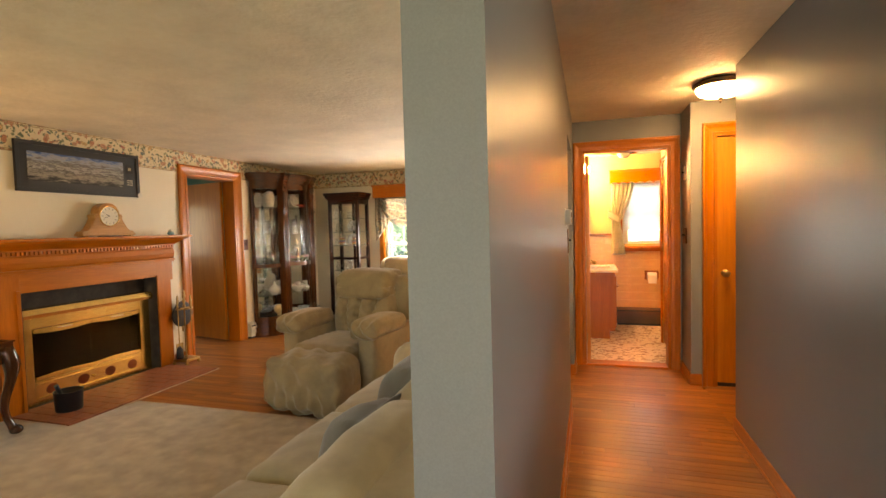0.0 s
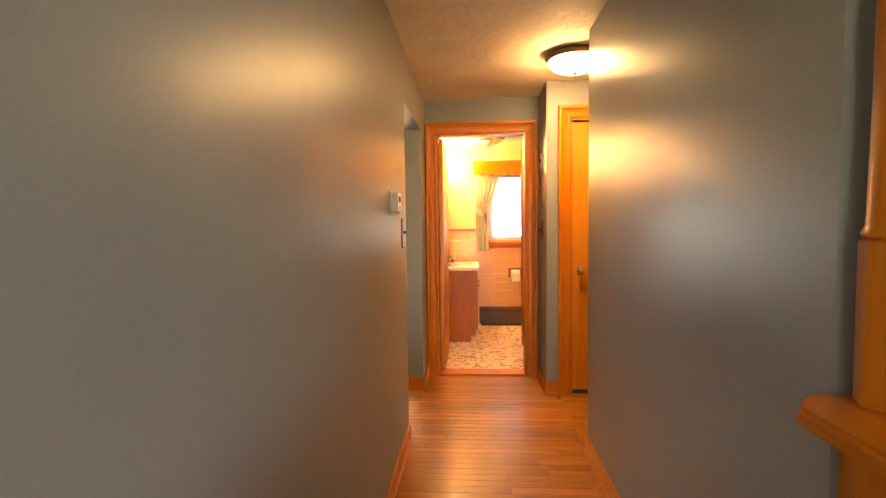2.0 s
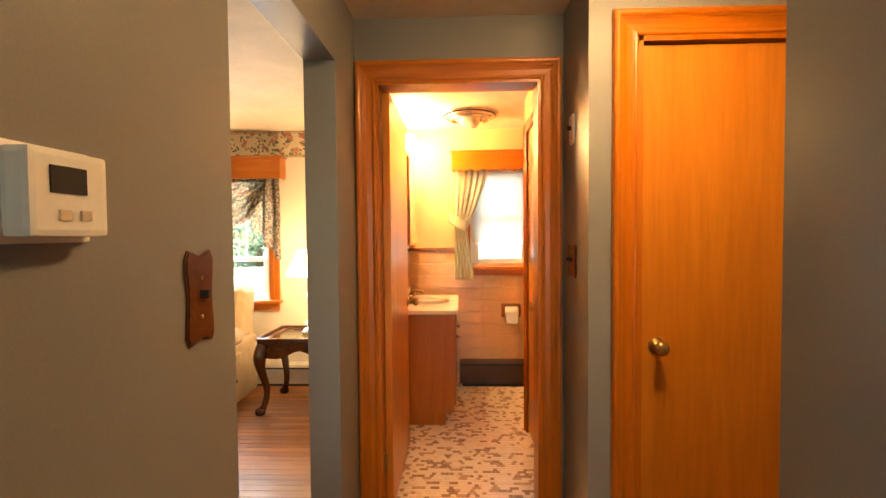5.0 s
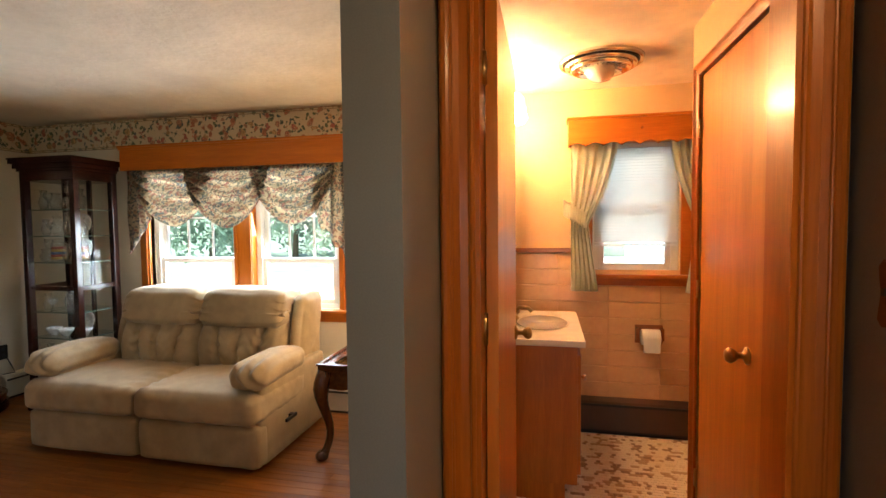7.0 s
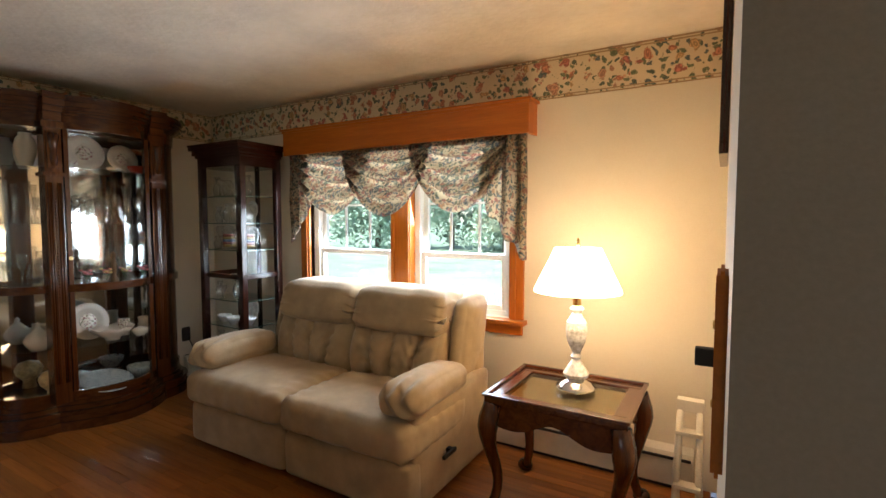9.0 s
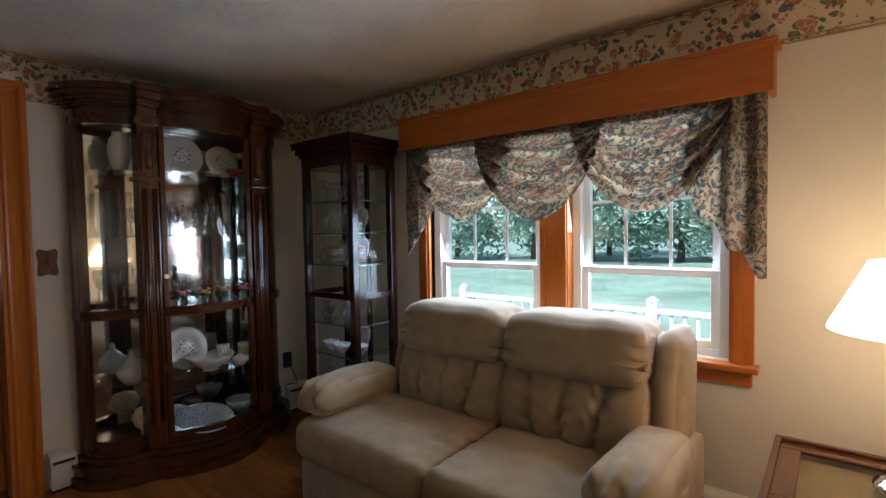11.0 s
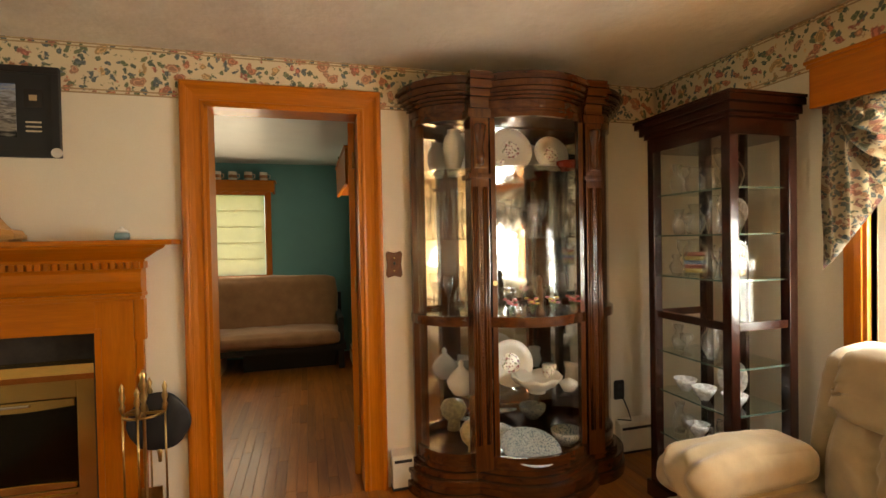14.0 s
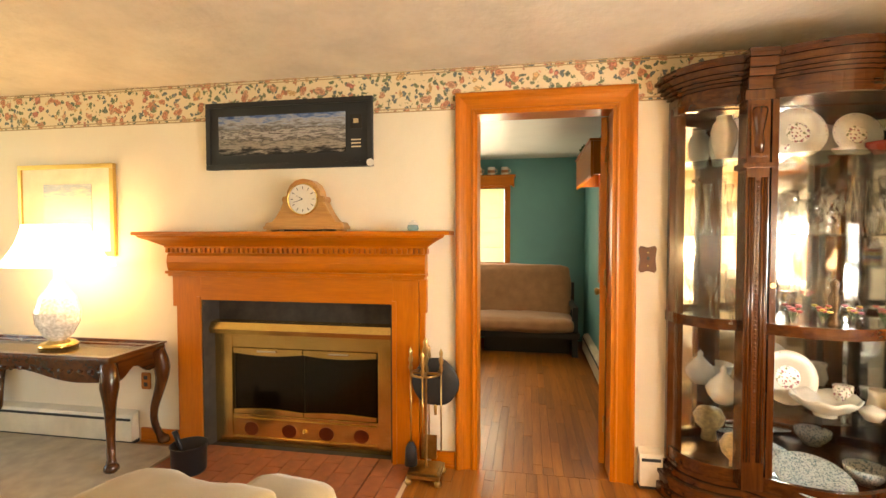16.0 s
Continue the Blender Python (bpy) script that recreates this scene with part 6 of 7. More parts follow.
SHELVES = (1.70, 1.335, 0.925, 0.52)
for z in SHELVES:
    bm = sheet([(x, y, z + 0.005) for x, y in china_outline(-0.035)])
    g = part("shelf", bm, SHELFG, cab, "glass shelf")
    g.visible_shadow = False
part("floor_board", prism(china_outline(-0.03), 0.186, 0.20, "z"), CHERRY_Y, cab)

# ---- dishes and glass ----
ROSE = floral("rose_transfer", (0.80, 0.76, 0.68), (((0.45, 0.20, 0.22), (0.30, 0.32, 0.20), (0.36, 0.18, 0.26)), ((0.22, 0.28, 0.16), (0.50, 0.26, 0.26), (0.30, 0.20, 0.28))), 45.0, 0.15, 0.3, 0.01)
BLUEW = floral("blue_transfer", (0.62, 0.66, 0.64), (((0.18, 0.28, 0.34), (0.26, 0.36, 0.38)), ((0.20, 0.32, 0.36), (0.30, 0.40, 0.42))), 75.0, 0.15, 0.34, 0.01)


def dish(name, label, category, x, y, z, bm, mat, lean=0.0, turn=0.0, group="", extra=None):
    t = thing(name, label, category, pose(x, y, z, 0, lean, turn), group)
    part(name + "_body", bm, mat, t)
    if extra:
        for n_, b_, m_ in extra:
            part(n_, b_, m_, t)
    return t


def plate_bm(r, deep=0.012):
    return lathe([(0, 0), (r * 0.55, 0), (r * 0.62, deep * 0.6), (r * 0.97, deep), (r, deep + 0.002), (r * 0.97, deep + 0.005), (r * 0.62, deep * 0.6 + 0.005), (r * 0.55, 0.005), (0, 0.005)], 40)


def standing_plate(y, z, r, x=-4.17, label="white porcelain plate with rose spray, propped upright"):
    t = thing("plate", label, "plate", pose(x, y, z + r * 0.985, 0, 76, 0), "displayed plates")
    part("rim", plate_bm(r), PORC, t)
    part("spray", lathe([(0, 0.0054), (r * 0.42, 0.0056), (r * 0.40, 0.0062), (0, 0.0064)], 24), ROSE, t)
    part("edge_line", tube([(r * 0.93 * math.cos(a), r * 0.93 * math.sin(a), 0.0162) for a in [2 * math.pi * i / 40 for i in range(41)]], 0.0016, 5), ROSE, t)
    return t


standing_plate(7.06, 1.706, 0.125)
standing_plate(7.30, 1.706, 0.105, -4.16, "plain cream porcelain plate, propped upright")
standing_plate(7.04, 0.526, 0.13)
VASE = [(0, 0), (0.032, 0), (0.036, 0.01), (0.055, 0.08), (0.058, 0.13), (0.048, 0.17), (0.032, 0.19), (0.036, 0.205), (0.03, 0.205), (0.026, 0.19), (0, 0.19)]
dish("vase", "cream porcelain vase on the top shelf", "vase", -4.12, 6.72, 1.706, lathe(VASE, 28), PORC)
dish("vase", "cream porcelain vase at the back of the shelf", "vase", -4.2, 6.80, 1.706, lathe(VASE, 28), PORC)
dish("teacup", "small white cup on the top shelf", "cup", -4.08, 6.95, 1.706, lathe([(0, 0), (0.02, 0), (0.034, 0.03), (0.038, 0.05), (0.034, 0.05), (0.018, 0.006), (0, 0.006)], 20), ROSE)
dish("teacup", "small white cup on the top shelf", "cup", -4.05, 7.19, 1.706, lathe([(0, 0), (0.025, 0), (0.042, 0.02), (0.045, 0.028), (0.04, 0.028), (0.02, 0.006), (0, 0.006)], 20), PORC)
dish("bowl", "red glazed bowl on the top shelf", "bowl", -4.08, 7.36, 1.706, lathe([(0, 0), (0.03, 0), (0.06, 0.04), (0.062, 0.055), (0.055, 0.055), (0.028, 0.008), (0, 0.008)], 22), plain("red_glaze", (0.35, 0.05, 0.03), 0.25))


def footed(h, r, n=20):
    """A stemmed glass."""
    return lathe([(0, 0), (r * 0.85, 0), (r * 0.8, 0.004), (0.006, 0.012), (0.005, h * 0.5), (r * 0.5, h * 0.56), (r, h * 0.78), (r * 0.92, h)], n)


def tumbler(h, r):
    return lathe([(0, 0), (r * 0.8, 0), (r, h)], 18)


rg = random.Random(11)
for k in range(6):
    dish("bud_vase", "tall slim glass bud vase", "vase", -4.12 + 0.05 * (k % 2) - 0.03, 6.66 + 0.05 * k if k < 3 else 7.28 + 0.05 * (k - 3), 1.341, lathe([(0, 0), (0.026, 0), (0.024, 0.01), (0.012, 0.06), (0.010, 0.16), (0.02, 0.25 + 0.02 * (k % 2))], 16), CRYSTAL, 0, 0, "glass vases")
for k in range(9):
    dish("goblet", "clear stemmed crystal goblet", "glass", -4.10 + 0.06 * ((k * 5) % 3) - 0.05, 6.86 + 0.068 * k, 1.341, footed(0.17 + 0.02 * (k % 3), 0.036), CRYSTAL, 0, 0, "crystal goblets")
t = thing("cut_glass_vase", "ruby flashed cut glass vase", "vase", pose(-4.06, 7.12, 1.341))
part("vase_body", lathe([(0, 0), (0.035, 0), (0.03, 0.02), (0.05, 0.10), (0.058, 0.20)], 20), CRYSTAL, t)
RUBY = pane_glass("ruby_glass", (0.5, 0.08, 0.08), 0.05)
for i in range(36):
    a, z = i * 2.4, 0.05 + 0.004 * i
    r_ = 0.042 + 0.08 * (z - 0.02) * 1.1
    part("ruby_facet", tube([(r_ * math.cos(a), r_ * math.sin(a), z - 0.008), (r_ * math.cos(a), r_ * math.sin(a), z), (r_ * math.cos(a), r_ * math.sin(a), z + 0.008)], [0.001, 0.008, 0.001], 6), RUBY, t)
for k in range(14):
    y = 6.68 + 0.055 * k
    kind = k % 4
    if kind == 0:
        dish("champagne_flute", "tall clear champagne flute", "glass", -4.14 + 0.05 * (k % 3), y, 0.931, footed(0.22, 0.026), CRYSTAL, 0, 0, "champagne flutes")
    elif kind == 1:
        dish("wine_glass", "clear wine glass on the shelf", "glass", -4.06 + 0.03 * (k % 3), y, 0.931, footed(0.16, 0.034), CRYSTAL, 0, 0, "wine glasses")
    elif kind == 2:
        dish("tumbler", "clear glass tumbler on the shelf", "glass", -4.00 + 0.03 * (k % 2), y, 0.931, tumbler(0.09, 0.032), CRYSTAL, 0, 0, "glass tumblers")
    else:
        dish("decanter", "cut glass decanter with stopper", "decanter", -4.15, y, 0.931, lathe([(0, 0), (0.045, 0), (0.048, 0.06), (0.04, 0.11), (0.014, 0.14), (0.013, 0.2), (0.02, 0.205), (0.02, 0.21), (0.008, 0.215), (0.022, 0.24), (0.0, 0.262)], 16), CRYSTAL, 0, 0, "decanters")
t = thing("figurine", "dark bronze figurine with round head", "figurine", pose(-4.02, 7.15, 0.931))
part("figurine_body", lathe([(0, 0), (0.03, 0), (0.028, 0.02), (0.014, 0.05), (0.02, 0.09), (0.024, 0.13), (0.012, 0.16), (0.018, 0.185), (0.018, 0.20), (0.0, 0.22)], 18), BRONZE, t)
PETALS = [plain("pink_petal", (0.55, 0.16, 0.17), 0.5), plain("red_petal", (0.50, 0.08, 0.06), 0.5), plain("yellow_petal", (0.62, 0.42, 0.08), 0.5)]
LEAFG = plain("leaf_green", (0.06, 0.12, 0.04), 0.5)
for k, (y, c) in enumerate(((6.97, 0), (7.09, 1), (7.21, 2), (7.33, 0))):
    t = thing("flower_pot", "little crystal pot of artificial flowers", "ornament", pose(-3.99, y, 0.931), "flower pots")
    part("pot", tumbler(0.05, 0.024), CRYSTAL, t)
    for i in range(9):
        a, r_ = i * 2.4, 0.012 + 0.0026 * i
        x_, y_, z_ = r_ * math.cos(a), r_ * math.sin(a), 0.072 + 0.008 * (i % 4)
        s = part("stalk", tube([(0, 0, 0.02), (x_, y_, z_)], 0.0012, 5), LEAFG, t)
        part("blossom", lathe([(0, z_ - 0.003), (0.006, z_), (0.013, z_ + 0.004), (0.009, z_ + 0.008), (0, z_ + 0.006)], 7, x_, y_), PETALS[(c + i // 5) % 3], s)
BOWLP = [(0, 0), (0.045, 0), (0.045, 0.012), (0.06, 0.02), (0.105, 0.06), (0.125, 0.085), (0.12, 0.09), (0.098, 0.062), (0.05, 0.024), (0, 0.02)]
bm = lathe(BOWLP, 40)
for v in bm.verts:
    if v.co.z > 0.05:
        a = math.atan2(v.co.y, v.co.x)
        v.co.z += 0.006 * math.sin(8 * a)
        v.co.y *= 1.12
dish("serving_bowl", "white porcelain footed serving bowl", "bowl", -4.03, 7.13, 0.526, bm, PORC)
dish("sauce_boat", "white porcelain covered dish with peaked lid", "dish", -4.13, 6.74, 0.526, lathe([(0, 0), (0.04, 0), (0.07, 0.04), (0.078, 0.07), (0.06, 0.10), (0.03, 0.13), (0.012, 0.15), (0.016, 0.165), (0.0, 0.185)], 24), PORC)
dish("bowl", "cream scalloped bowl propped on the shelf", "bowl", -4.08, 6.84, 0.526, lathe([(0, 0), (0.03, 0), (0.075, 0.05), (0.085, 0.1), (0.08, 0.1), (0.03, 0.01), (0, 0.01)], 24), PORC)
dish("mug", "white porcelain mug with flowers", "mug", -4.10, 7.24, 0.526, tumbler(0.12, 0.04), ROSE)
dish("creamer", "small cream porcelain pitcher", "pitcher", -4.06, 7.36, 0.526, lathe([(0, 0), (0.03, 0), (0.045, 0.04), (0.035, 0.09), (0.04, 0.12), (0.035, 0.12), (0.03, 0.09), (0, 0.01)], 20), PORC)
dish("sugar_bowl", "small white sugar bowl", "bowl", -4.0, 7.30, 0.526, lathe([(0, 0), (0.03, 0), (0.05, 0.035), (0.045, 0.05), (0.02, 0.06), (0, 0.068)], 20), PORC)
dish("platter", "blue and white transfer platter, tilted", "plate", -4.02, 7.08, 0.236, plate_bm(0.16), BLUEW, 16)
dish("bowl", "blue and white bowl on the cabinet floor", "bowl", -4.08, 7.33, 0.202, lathe([(0, 0), (0.04, 0), (0.08, 0.05), (0.085, 0.08), (0.08, 0.08), (0.04, 0.01), (0, 0.01)], 26), BLUEW)
dish("bowl", "blue and white bowl at the back", "bowl", -4.16, 6.95, 0.24, plate_bm(0.12, 0.03), BLUEW, 14)
BASKET = plain("yellow_flowered_glaze", (0.60, 0.44, 0.20), 0.35, 0, 0.35, 40)
dish("basket_bowl", "yellow flowered basket bowl on a stand", "bowl", -4.10, 6.80, 0.202, lathe([(0, 0), (0.04, 0), (0.035, 0.05), (0.07, 0.09), (0.08, 0.13), (0.06, 0.17), (0.0, 0.19)], 24), BASKET)

# ---- curio cabinet ----
t = thing("curio_cabinet", "narrow dark mahogany curio cabinet with glass sides", "curio cabinet", pose(0, 0, 0))
qx0, qx1, qy0, qy1 = -3.815, -3.315, 7.665, 8.03
part("base", boxes([(qx0 - 0.015, qx1 + 0.015, qy0 - 0.015, qy1, 0, 0.08), (qx0, qx1, qy0, qy1, 0.0805, 0.12)], 0.004), MAHOG_X, t)
for g, z0, z1 in ((0.0, 1.76, 1.83), (0.012, 1.8305, 1.85), (0.028, 1.8505, 1.885), (0.045, 1.8855, 1.915), (0.05, 1.9155, 1.93)):
    part("cornice_moulding", one(qx0 - g, qx1 + g, qy0 - g, qy1, z0, z1, bev=0.004), MAHOG_X, t)
for x in (qx0, qx1 - 0.045):
    for y in (qy0, qy1 - 0.045):
        part("post", one(x, x + 0.045, y, y + 0.045, 0.1205, 1.7595, bev=0.004), MAHOG, t)
part("door_stile", one((qx0 + qx1) / 2 - 0.018, (qx0 + qx1) / 2 + 0.018, qy1 - 0.03, qy1 - 0.012, 0.1205, 1.7595), MAHOG, t)
part("mid_rail", boxes([(qx0 + 0.045, qx1 - 0.045, qy0 + 0.006, qy0 + 0.03, 0.93, 0.965), (qx0 + 0.006, qx0 + 0.03, qy0 + 0.045, qy1 - 0.045, 0.93, 0.965), (qx1 - 0.03, qx1 - 0.006, qy0 + 0.045, qy1 - 0.045, 0.93, 0.965)], 0.003), MAHOG_X, t)
for a in ((qx0 + 0.045, qx1 - 0.045, qy0 + 0.018, qy0 + 0.021), (qx0 + 0.018, qx0 + 0.021, qy0 + 0.045, qy1 - 0.045), (qx1 - 0.021, qx1 - 0.018, qy0 + 0.045, qy1 - 0.045)):
    xa, xb, ya, yb = a
    xb, yb = (xb, ya) if xb - xa > yb - ya else (xa, yb)
    g = part("glass", sheet(((xa, ya, 0.121), (xb, yb, 0.121), (xb, yb, 1.759), (xa, ya, 1.759))), GLASS, t)
    g.visible_shadow = False
for z in (0.34, 0.56, 0.76, 1.14, 1.34, 1.54):
    g = part("shelf", sheet(((qx0 + 0.022, qy0 + 0.022, z + 0.005), (qx1 - 0.022, qy0 + 0.022, z + 0.005), (qx1 - 0.022, qy1 - 0.014, z + 0.005), (qx0 + 0.022, qy1 - 0.014, z + 0.005))), SHELFG, t, "glass shelf")
    g.visible_shadow = False
    part("shelf_edge", boxes([(qx0 + 0.024, qx1 - 0.024, qy0 + 0.0225, qy0 + 0.0255, z - 0.003, z + 0.004), (qx1 - 0.0255, qx1 - 0.0225, qy0 + 0.026, qy1 - 0.05, z - 0.003, z + 0.004)]), SHELFEDGE, t, "green glass shelf edge")
SAND = [plain("sand_" + n_, c, 0.6) for n_, c in (("ochre", (0.45, 0.30, 0.08)), ("red", (0.35, 0.08, 0.05)), ("blue", (0.06, 0.10, 0.22)))]
for x, z in ((-3.68, 1.146), (-3.46, 1.146)):
    b = thing("sand_bottle", "glass jar filled with layered coloured sand", "jar", pose(x, 7.83, z), "sand jars")
    part("jar_glass", lathe([(0, 0), (0.052, 0), (0.055, 0.01), (0.055, 0.13), (0.03, 0.16), (0.03, 0.175), (0.0, 0.18)], 24), CRYSTAL, b)
    for i in range(5):
        part("sand_layer", lathe([(0, 0.012 + i * 0.02), (0.049, 0.012 + i * 0.02), (0.049, 0.0315 + i * 0.02), (0, 0.0315 + i * 0.02)], 24), SAND[i % 3], b)
for k, (x, z, h) in enumerate(((-3.68, 1.346, 0.15), (-3.46, 1.346, 0.14), (-3.68, 1.546, 0.13), (-3.46, 1.546, 0.16), (-3.58, 0.766, 0.15))):
    dish("glass_vase", "clear blown glass vase in the curio cabinet", "vase", x, 7.83, z, lathe([(0, 0), (0.03, 0), (0.05, h * 0.35), (0.045, h * 0.6), (0.022, h * 0.8), (0.034, h)], 22), CRYSTAL, 0, 0, "glass vases")
for k, (x, y, z) in enumerate(((-3.70, 7.78, 0.566), (-3.56, 7.76, 0.566), (-3.43, 7.80, 0.566), (-3.66, 7.82, 0.346), (-3.47, 7.79, 0.346), (-3.58, 7.80, 0.126))):
    dish("crystal_bowl", "small cut crystal bowl in the curio cabinet", "bowl", x, y, z, lathe([(0, 0), (0.022, 0), (0.048, 0.04), (0.055, 0.06), (0.05, 0.06), (0.02, 0.008), (0, 0.008)], 16), CUT, 0, 0, "crystal bowls")
for z in (0.126, 0.346, 0.766, 1.146, 1.346, 1.546):
    for k in range(4):
        x, y = -3.74 + 0.105 * k + 0.012 * (int(z * 100) % 3), 7.74 + 0.05 * ((k + int(z * 10)) % 2) - 0.02
        h = 0.10 + 0.025 * ((k * 3 + int(z * 7)) % 4)
        bm = footed(h, 0.03) if k % 2 else lathe([(0, 0), (0.022, 0), (0.036, h * 0.4), (0.015, h * 0.75), (0.026, h)], 16)
        dish("crystal_piece", "cut crystal glass standing in the curio cabinet", "glass", x, y, z, bm, CRYSTAL, 0, 0, "curio crystal")
for z, y in ((0.566, 7.94), (1.146, 7.95), (1.346, 7.95)):
    t = thing("plate", "pressed glass plate propped at the back", "plate", pose(-3.56, y, z + 0.085, 78, 0, 0), "displayed plates")
    part("rim", plate_bm(0.085), CUT, t)
t = thing("power_cord", "dark cord from outlet along the wall", "cord", pose(0, 0, 0))
part("cable", tube([(W + 0.015, 7.84, 0.36), (W + 0.03, 7.88, 0.25), (W + 0.08, 7.86, 0.215), (W + 0.03, 7.80, 0.21)], 0.004, 6), BLACK, t)

# ---- the den ----
t = thing("futon", "brown futon sofa on a black frame", "futon", pose(-7.72, 4.35, 0))
part("frame", boxes([(0.05, 0.80, 0.0, 2.0, 0.20, 0.27), (0.02, 0.10, 0.0, 2.0, 0.27, 0.75)], 0.01), BLACK, t)
for y in (0.03, 1.94):
    part("arm", boxes([(0.05, 0.82, y - 0.02, y + 0.04, 0.50, 0.55), (0.10, 0.16, y - 0.02, y + 0.04, 0.0, 0.50), (0.72, 0.78, y - 0.02, y + 0.04, 0.0, 0.50)], 0.008), BLACK, t)
part("seat", cushion(0.12, 0.86, 0.06, 1.93, 0.27, 0.42, 0.06, 0.02, 0.012, 18, 90.0), BROWNCLOTH, t)
part("back", cushion(0.06, 0.24, 0.06, 1.93, 0.36, 0.96, 0.07, 0.02, 0.012, 18, 91.0, lambda p, u: Vector((p.x + 0.16 * (0.96 - p.z) / 0.6, p.y, p.z))), BROWNCLOTH, t)
t = thing("storage_box", "brown box under the futon", "box", pose(-7.2, 4.75, 0))
part("carton", one(-0.2, 0.2, -0.3, 0.35, 0, 0.18, bev=0.01), BROWNCLOTH, t)
t = thing("storage_box", "dark bin under the futon", "box", pose(-7.25, 5.7, 0))
part("carton", one(-0.2, 0.15, -0.4, 0.55, 0, 0.17, bev=0.01), BLACK, t)
DENBLIND = let_through(plain("cream_roller_blind", (0.80, 0.74, 0.60), 0.7), (0.85, 0.75, 0.55), 0.65)


def den_window(name, axis, a0, a1, z0, z1, at, out, label):
    t = tagged(new(name), label, "window", "", "structure")
    def bx(p0, p1, q0, q1, r0, r1, bev=0.004, bm=None):
        lo, hi = sorted((at + out * q0, at + out * q1))
        return box(bm or bmesh.new(), lo, hi, p0, p1, r0, r1, bev) if axis == "x" else box(bm or bmesh.new(), p0, p1, lo, hi, r0, r1, bev)
    bm = bmesh.new()
    for p0, p1, r0, r1 in ((a0 - 0.07, a0, z0 - 0.07, z1 + 0.07), (a1, a1 + 0.07, z0 - 0.07, z1 + 0.07), (a0, a1, z1, z1 + 0.07), (a0, a1, z0 - 0.07, z0)):
        bx(p0, p1, 0.001, 0.02, r0, r1, 0.004, bm)
    part("window_frame", bm, TRIM, t)
    p = part("pane", bx(a0, a1, -0.08, -0.076, z0, z1, 0), GLASS, t)
    p.visible_shadow = False
    n = 5
    for i in range(n):
        h = (z1 - z0) / n
        part("blind_fold", bx(a0 + 0.005, a1 - 0.005, -0.03 + 0.004 * (i % 2), -0.022 + 0.004 * (i % 2), z1 - (i + 1) * h, z1 - i * h + 0.01, 0.003), DENBLIND, t)
    return t


den_window("window_4", "x", 4.72, 5.50, 0.98, 1.92, -7.76, 1, "den window with a cream roman blind, lowered")
den_window("window_5", "y", -6.35, -5.55, 0.95, 1.92, 6.48, -1, "den side window with a cream blind")
t = thing("shelf_valance", "pine valance shelf with scalloped edge in the den", "shelf", pose(0, 0, 0), "den valances")
part("front", prism([(y, z) for y, z in scallop(4.60, 5.62, 2.05, 1.92, 9)], -7.56, -7.54, "x", 0.002), TRIM_Y, t)
part("top", one(-7.758, -7.53, 4.58, 5.64, 2.05, 2.068, bev=0.004), TRIM_Y, t)
part("end", one(-7.758, -7.561, 5.60, 5.62, 1.93, 2.049), TRIM, t)
for k in range(6):
    b = thing("mug", "white mug with a brown band on the shelf", "mug", pose(-7.62, 4.68 + 0.165 * k, 2.068), "mugs on the shelf")
    part("mug_body", lathe([(0, 0), (0.042, 0), (0.045, 0.01), (0.045, 0.10), (0.04, 0.10), (0.04, 0.012), (0, 0.012)], 24), PORC, b)
    part("band", lathe([(0.0456, 0.03), (0.0462, 0.035), (0.0462, 0.06), (0.0456, 0.065)], 24), BROWNCLOTH, b)
    part("handle", tube([(0.0, 0.044, 0.08), (0.0, 0.07, 0.07), (0.0, 0.07, 0.04), (0, 0.044, 0.025)], 0.006, 8), PORC, b)
t = thing("shelf_valance", "pine valance shelf on the den side wall", "shelf", pose(0, 0, 0), "den valances")
part("front", prism(scallop(-6.50, -5.40, 2.05, 1.78, 9), 6.26, 6.28, "y", 0.002), TRIM_X, t)
part("top", one(-6.52, -5.38, 6.25, 6.478, 2.05, 2.068, bev=0.004), TRIM_X, t)
part("end", one(-6.50, -6.48, 6.281, 6.478, 1.80, 2.049), TRIM, t)
part("end", one(-5.42, -5.40, 6.281, 6.478, 1.80, 2.049), TRIM, t)
t = thing("ornament", "dark leafy ornament on the den shelf", "ornament", pose(-6.3, 6.36, 2.068))
bm = bmesh.new()
rr = random.Random(5)
for i in range(60):
    a, e = rr.uniform(0, 6.28), rr.uniform(0.1, 1.3)
    d = Vector((math.cos(a) * math.cos(e), math.sin(a) * math.cos(e), math.sin(e)))
    p = d * rr.uniform(0.03, 0.10)
    s = d.orthogonal().normalized() * 0.014
    q = d * 0.04
    bm.faces.new([bm.verts.new(p - s), bm.verts.new(p + q * 0.5 - s * 1.2 + Vector((0, 0, 0.004))), bm.verts.new(p + q), bm.verts.new(p + q * 0.5 + s * 1.2)])
part("foliage", bm, LEAFG, t)
part("pot", lathe([(0, 0), (0.04, 0), (0.05, 0.05), (0, 0.05)], 16), IRON, t)
wall_heater("x", -7.3, -4.9, 6.478, -1)

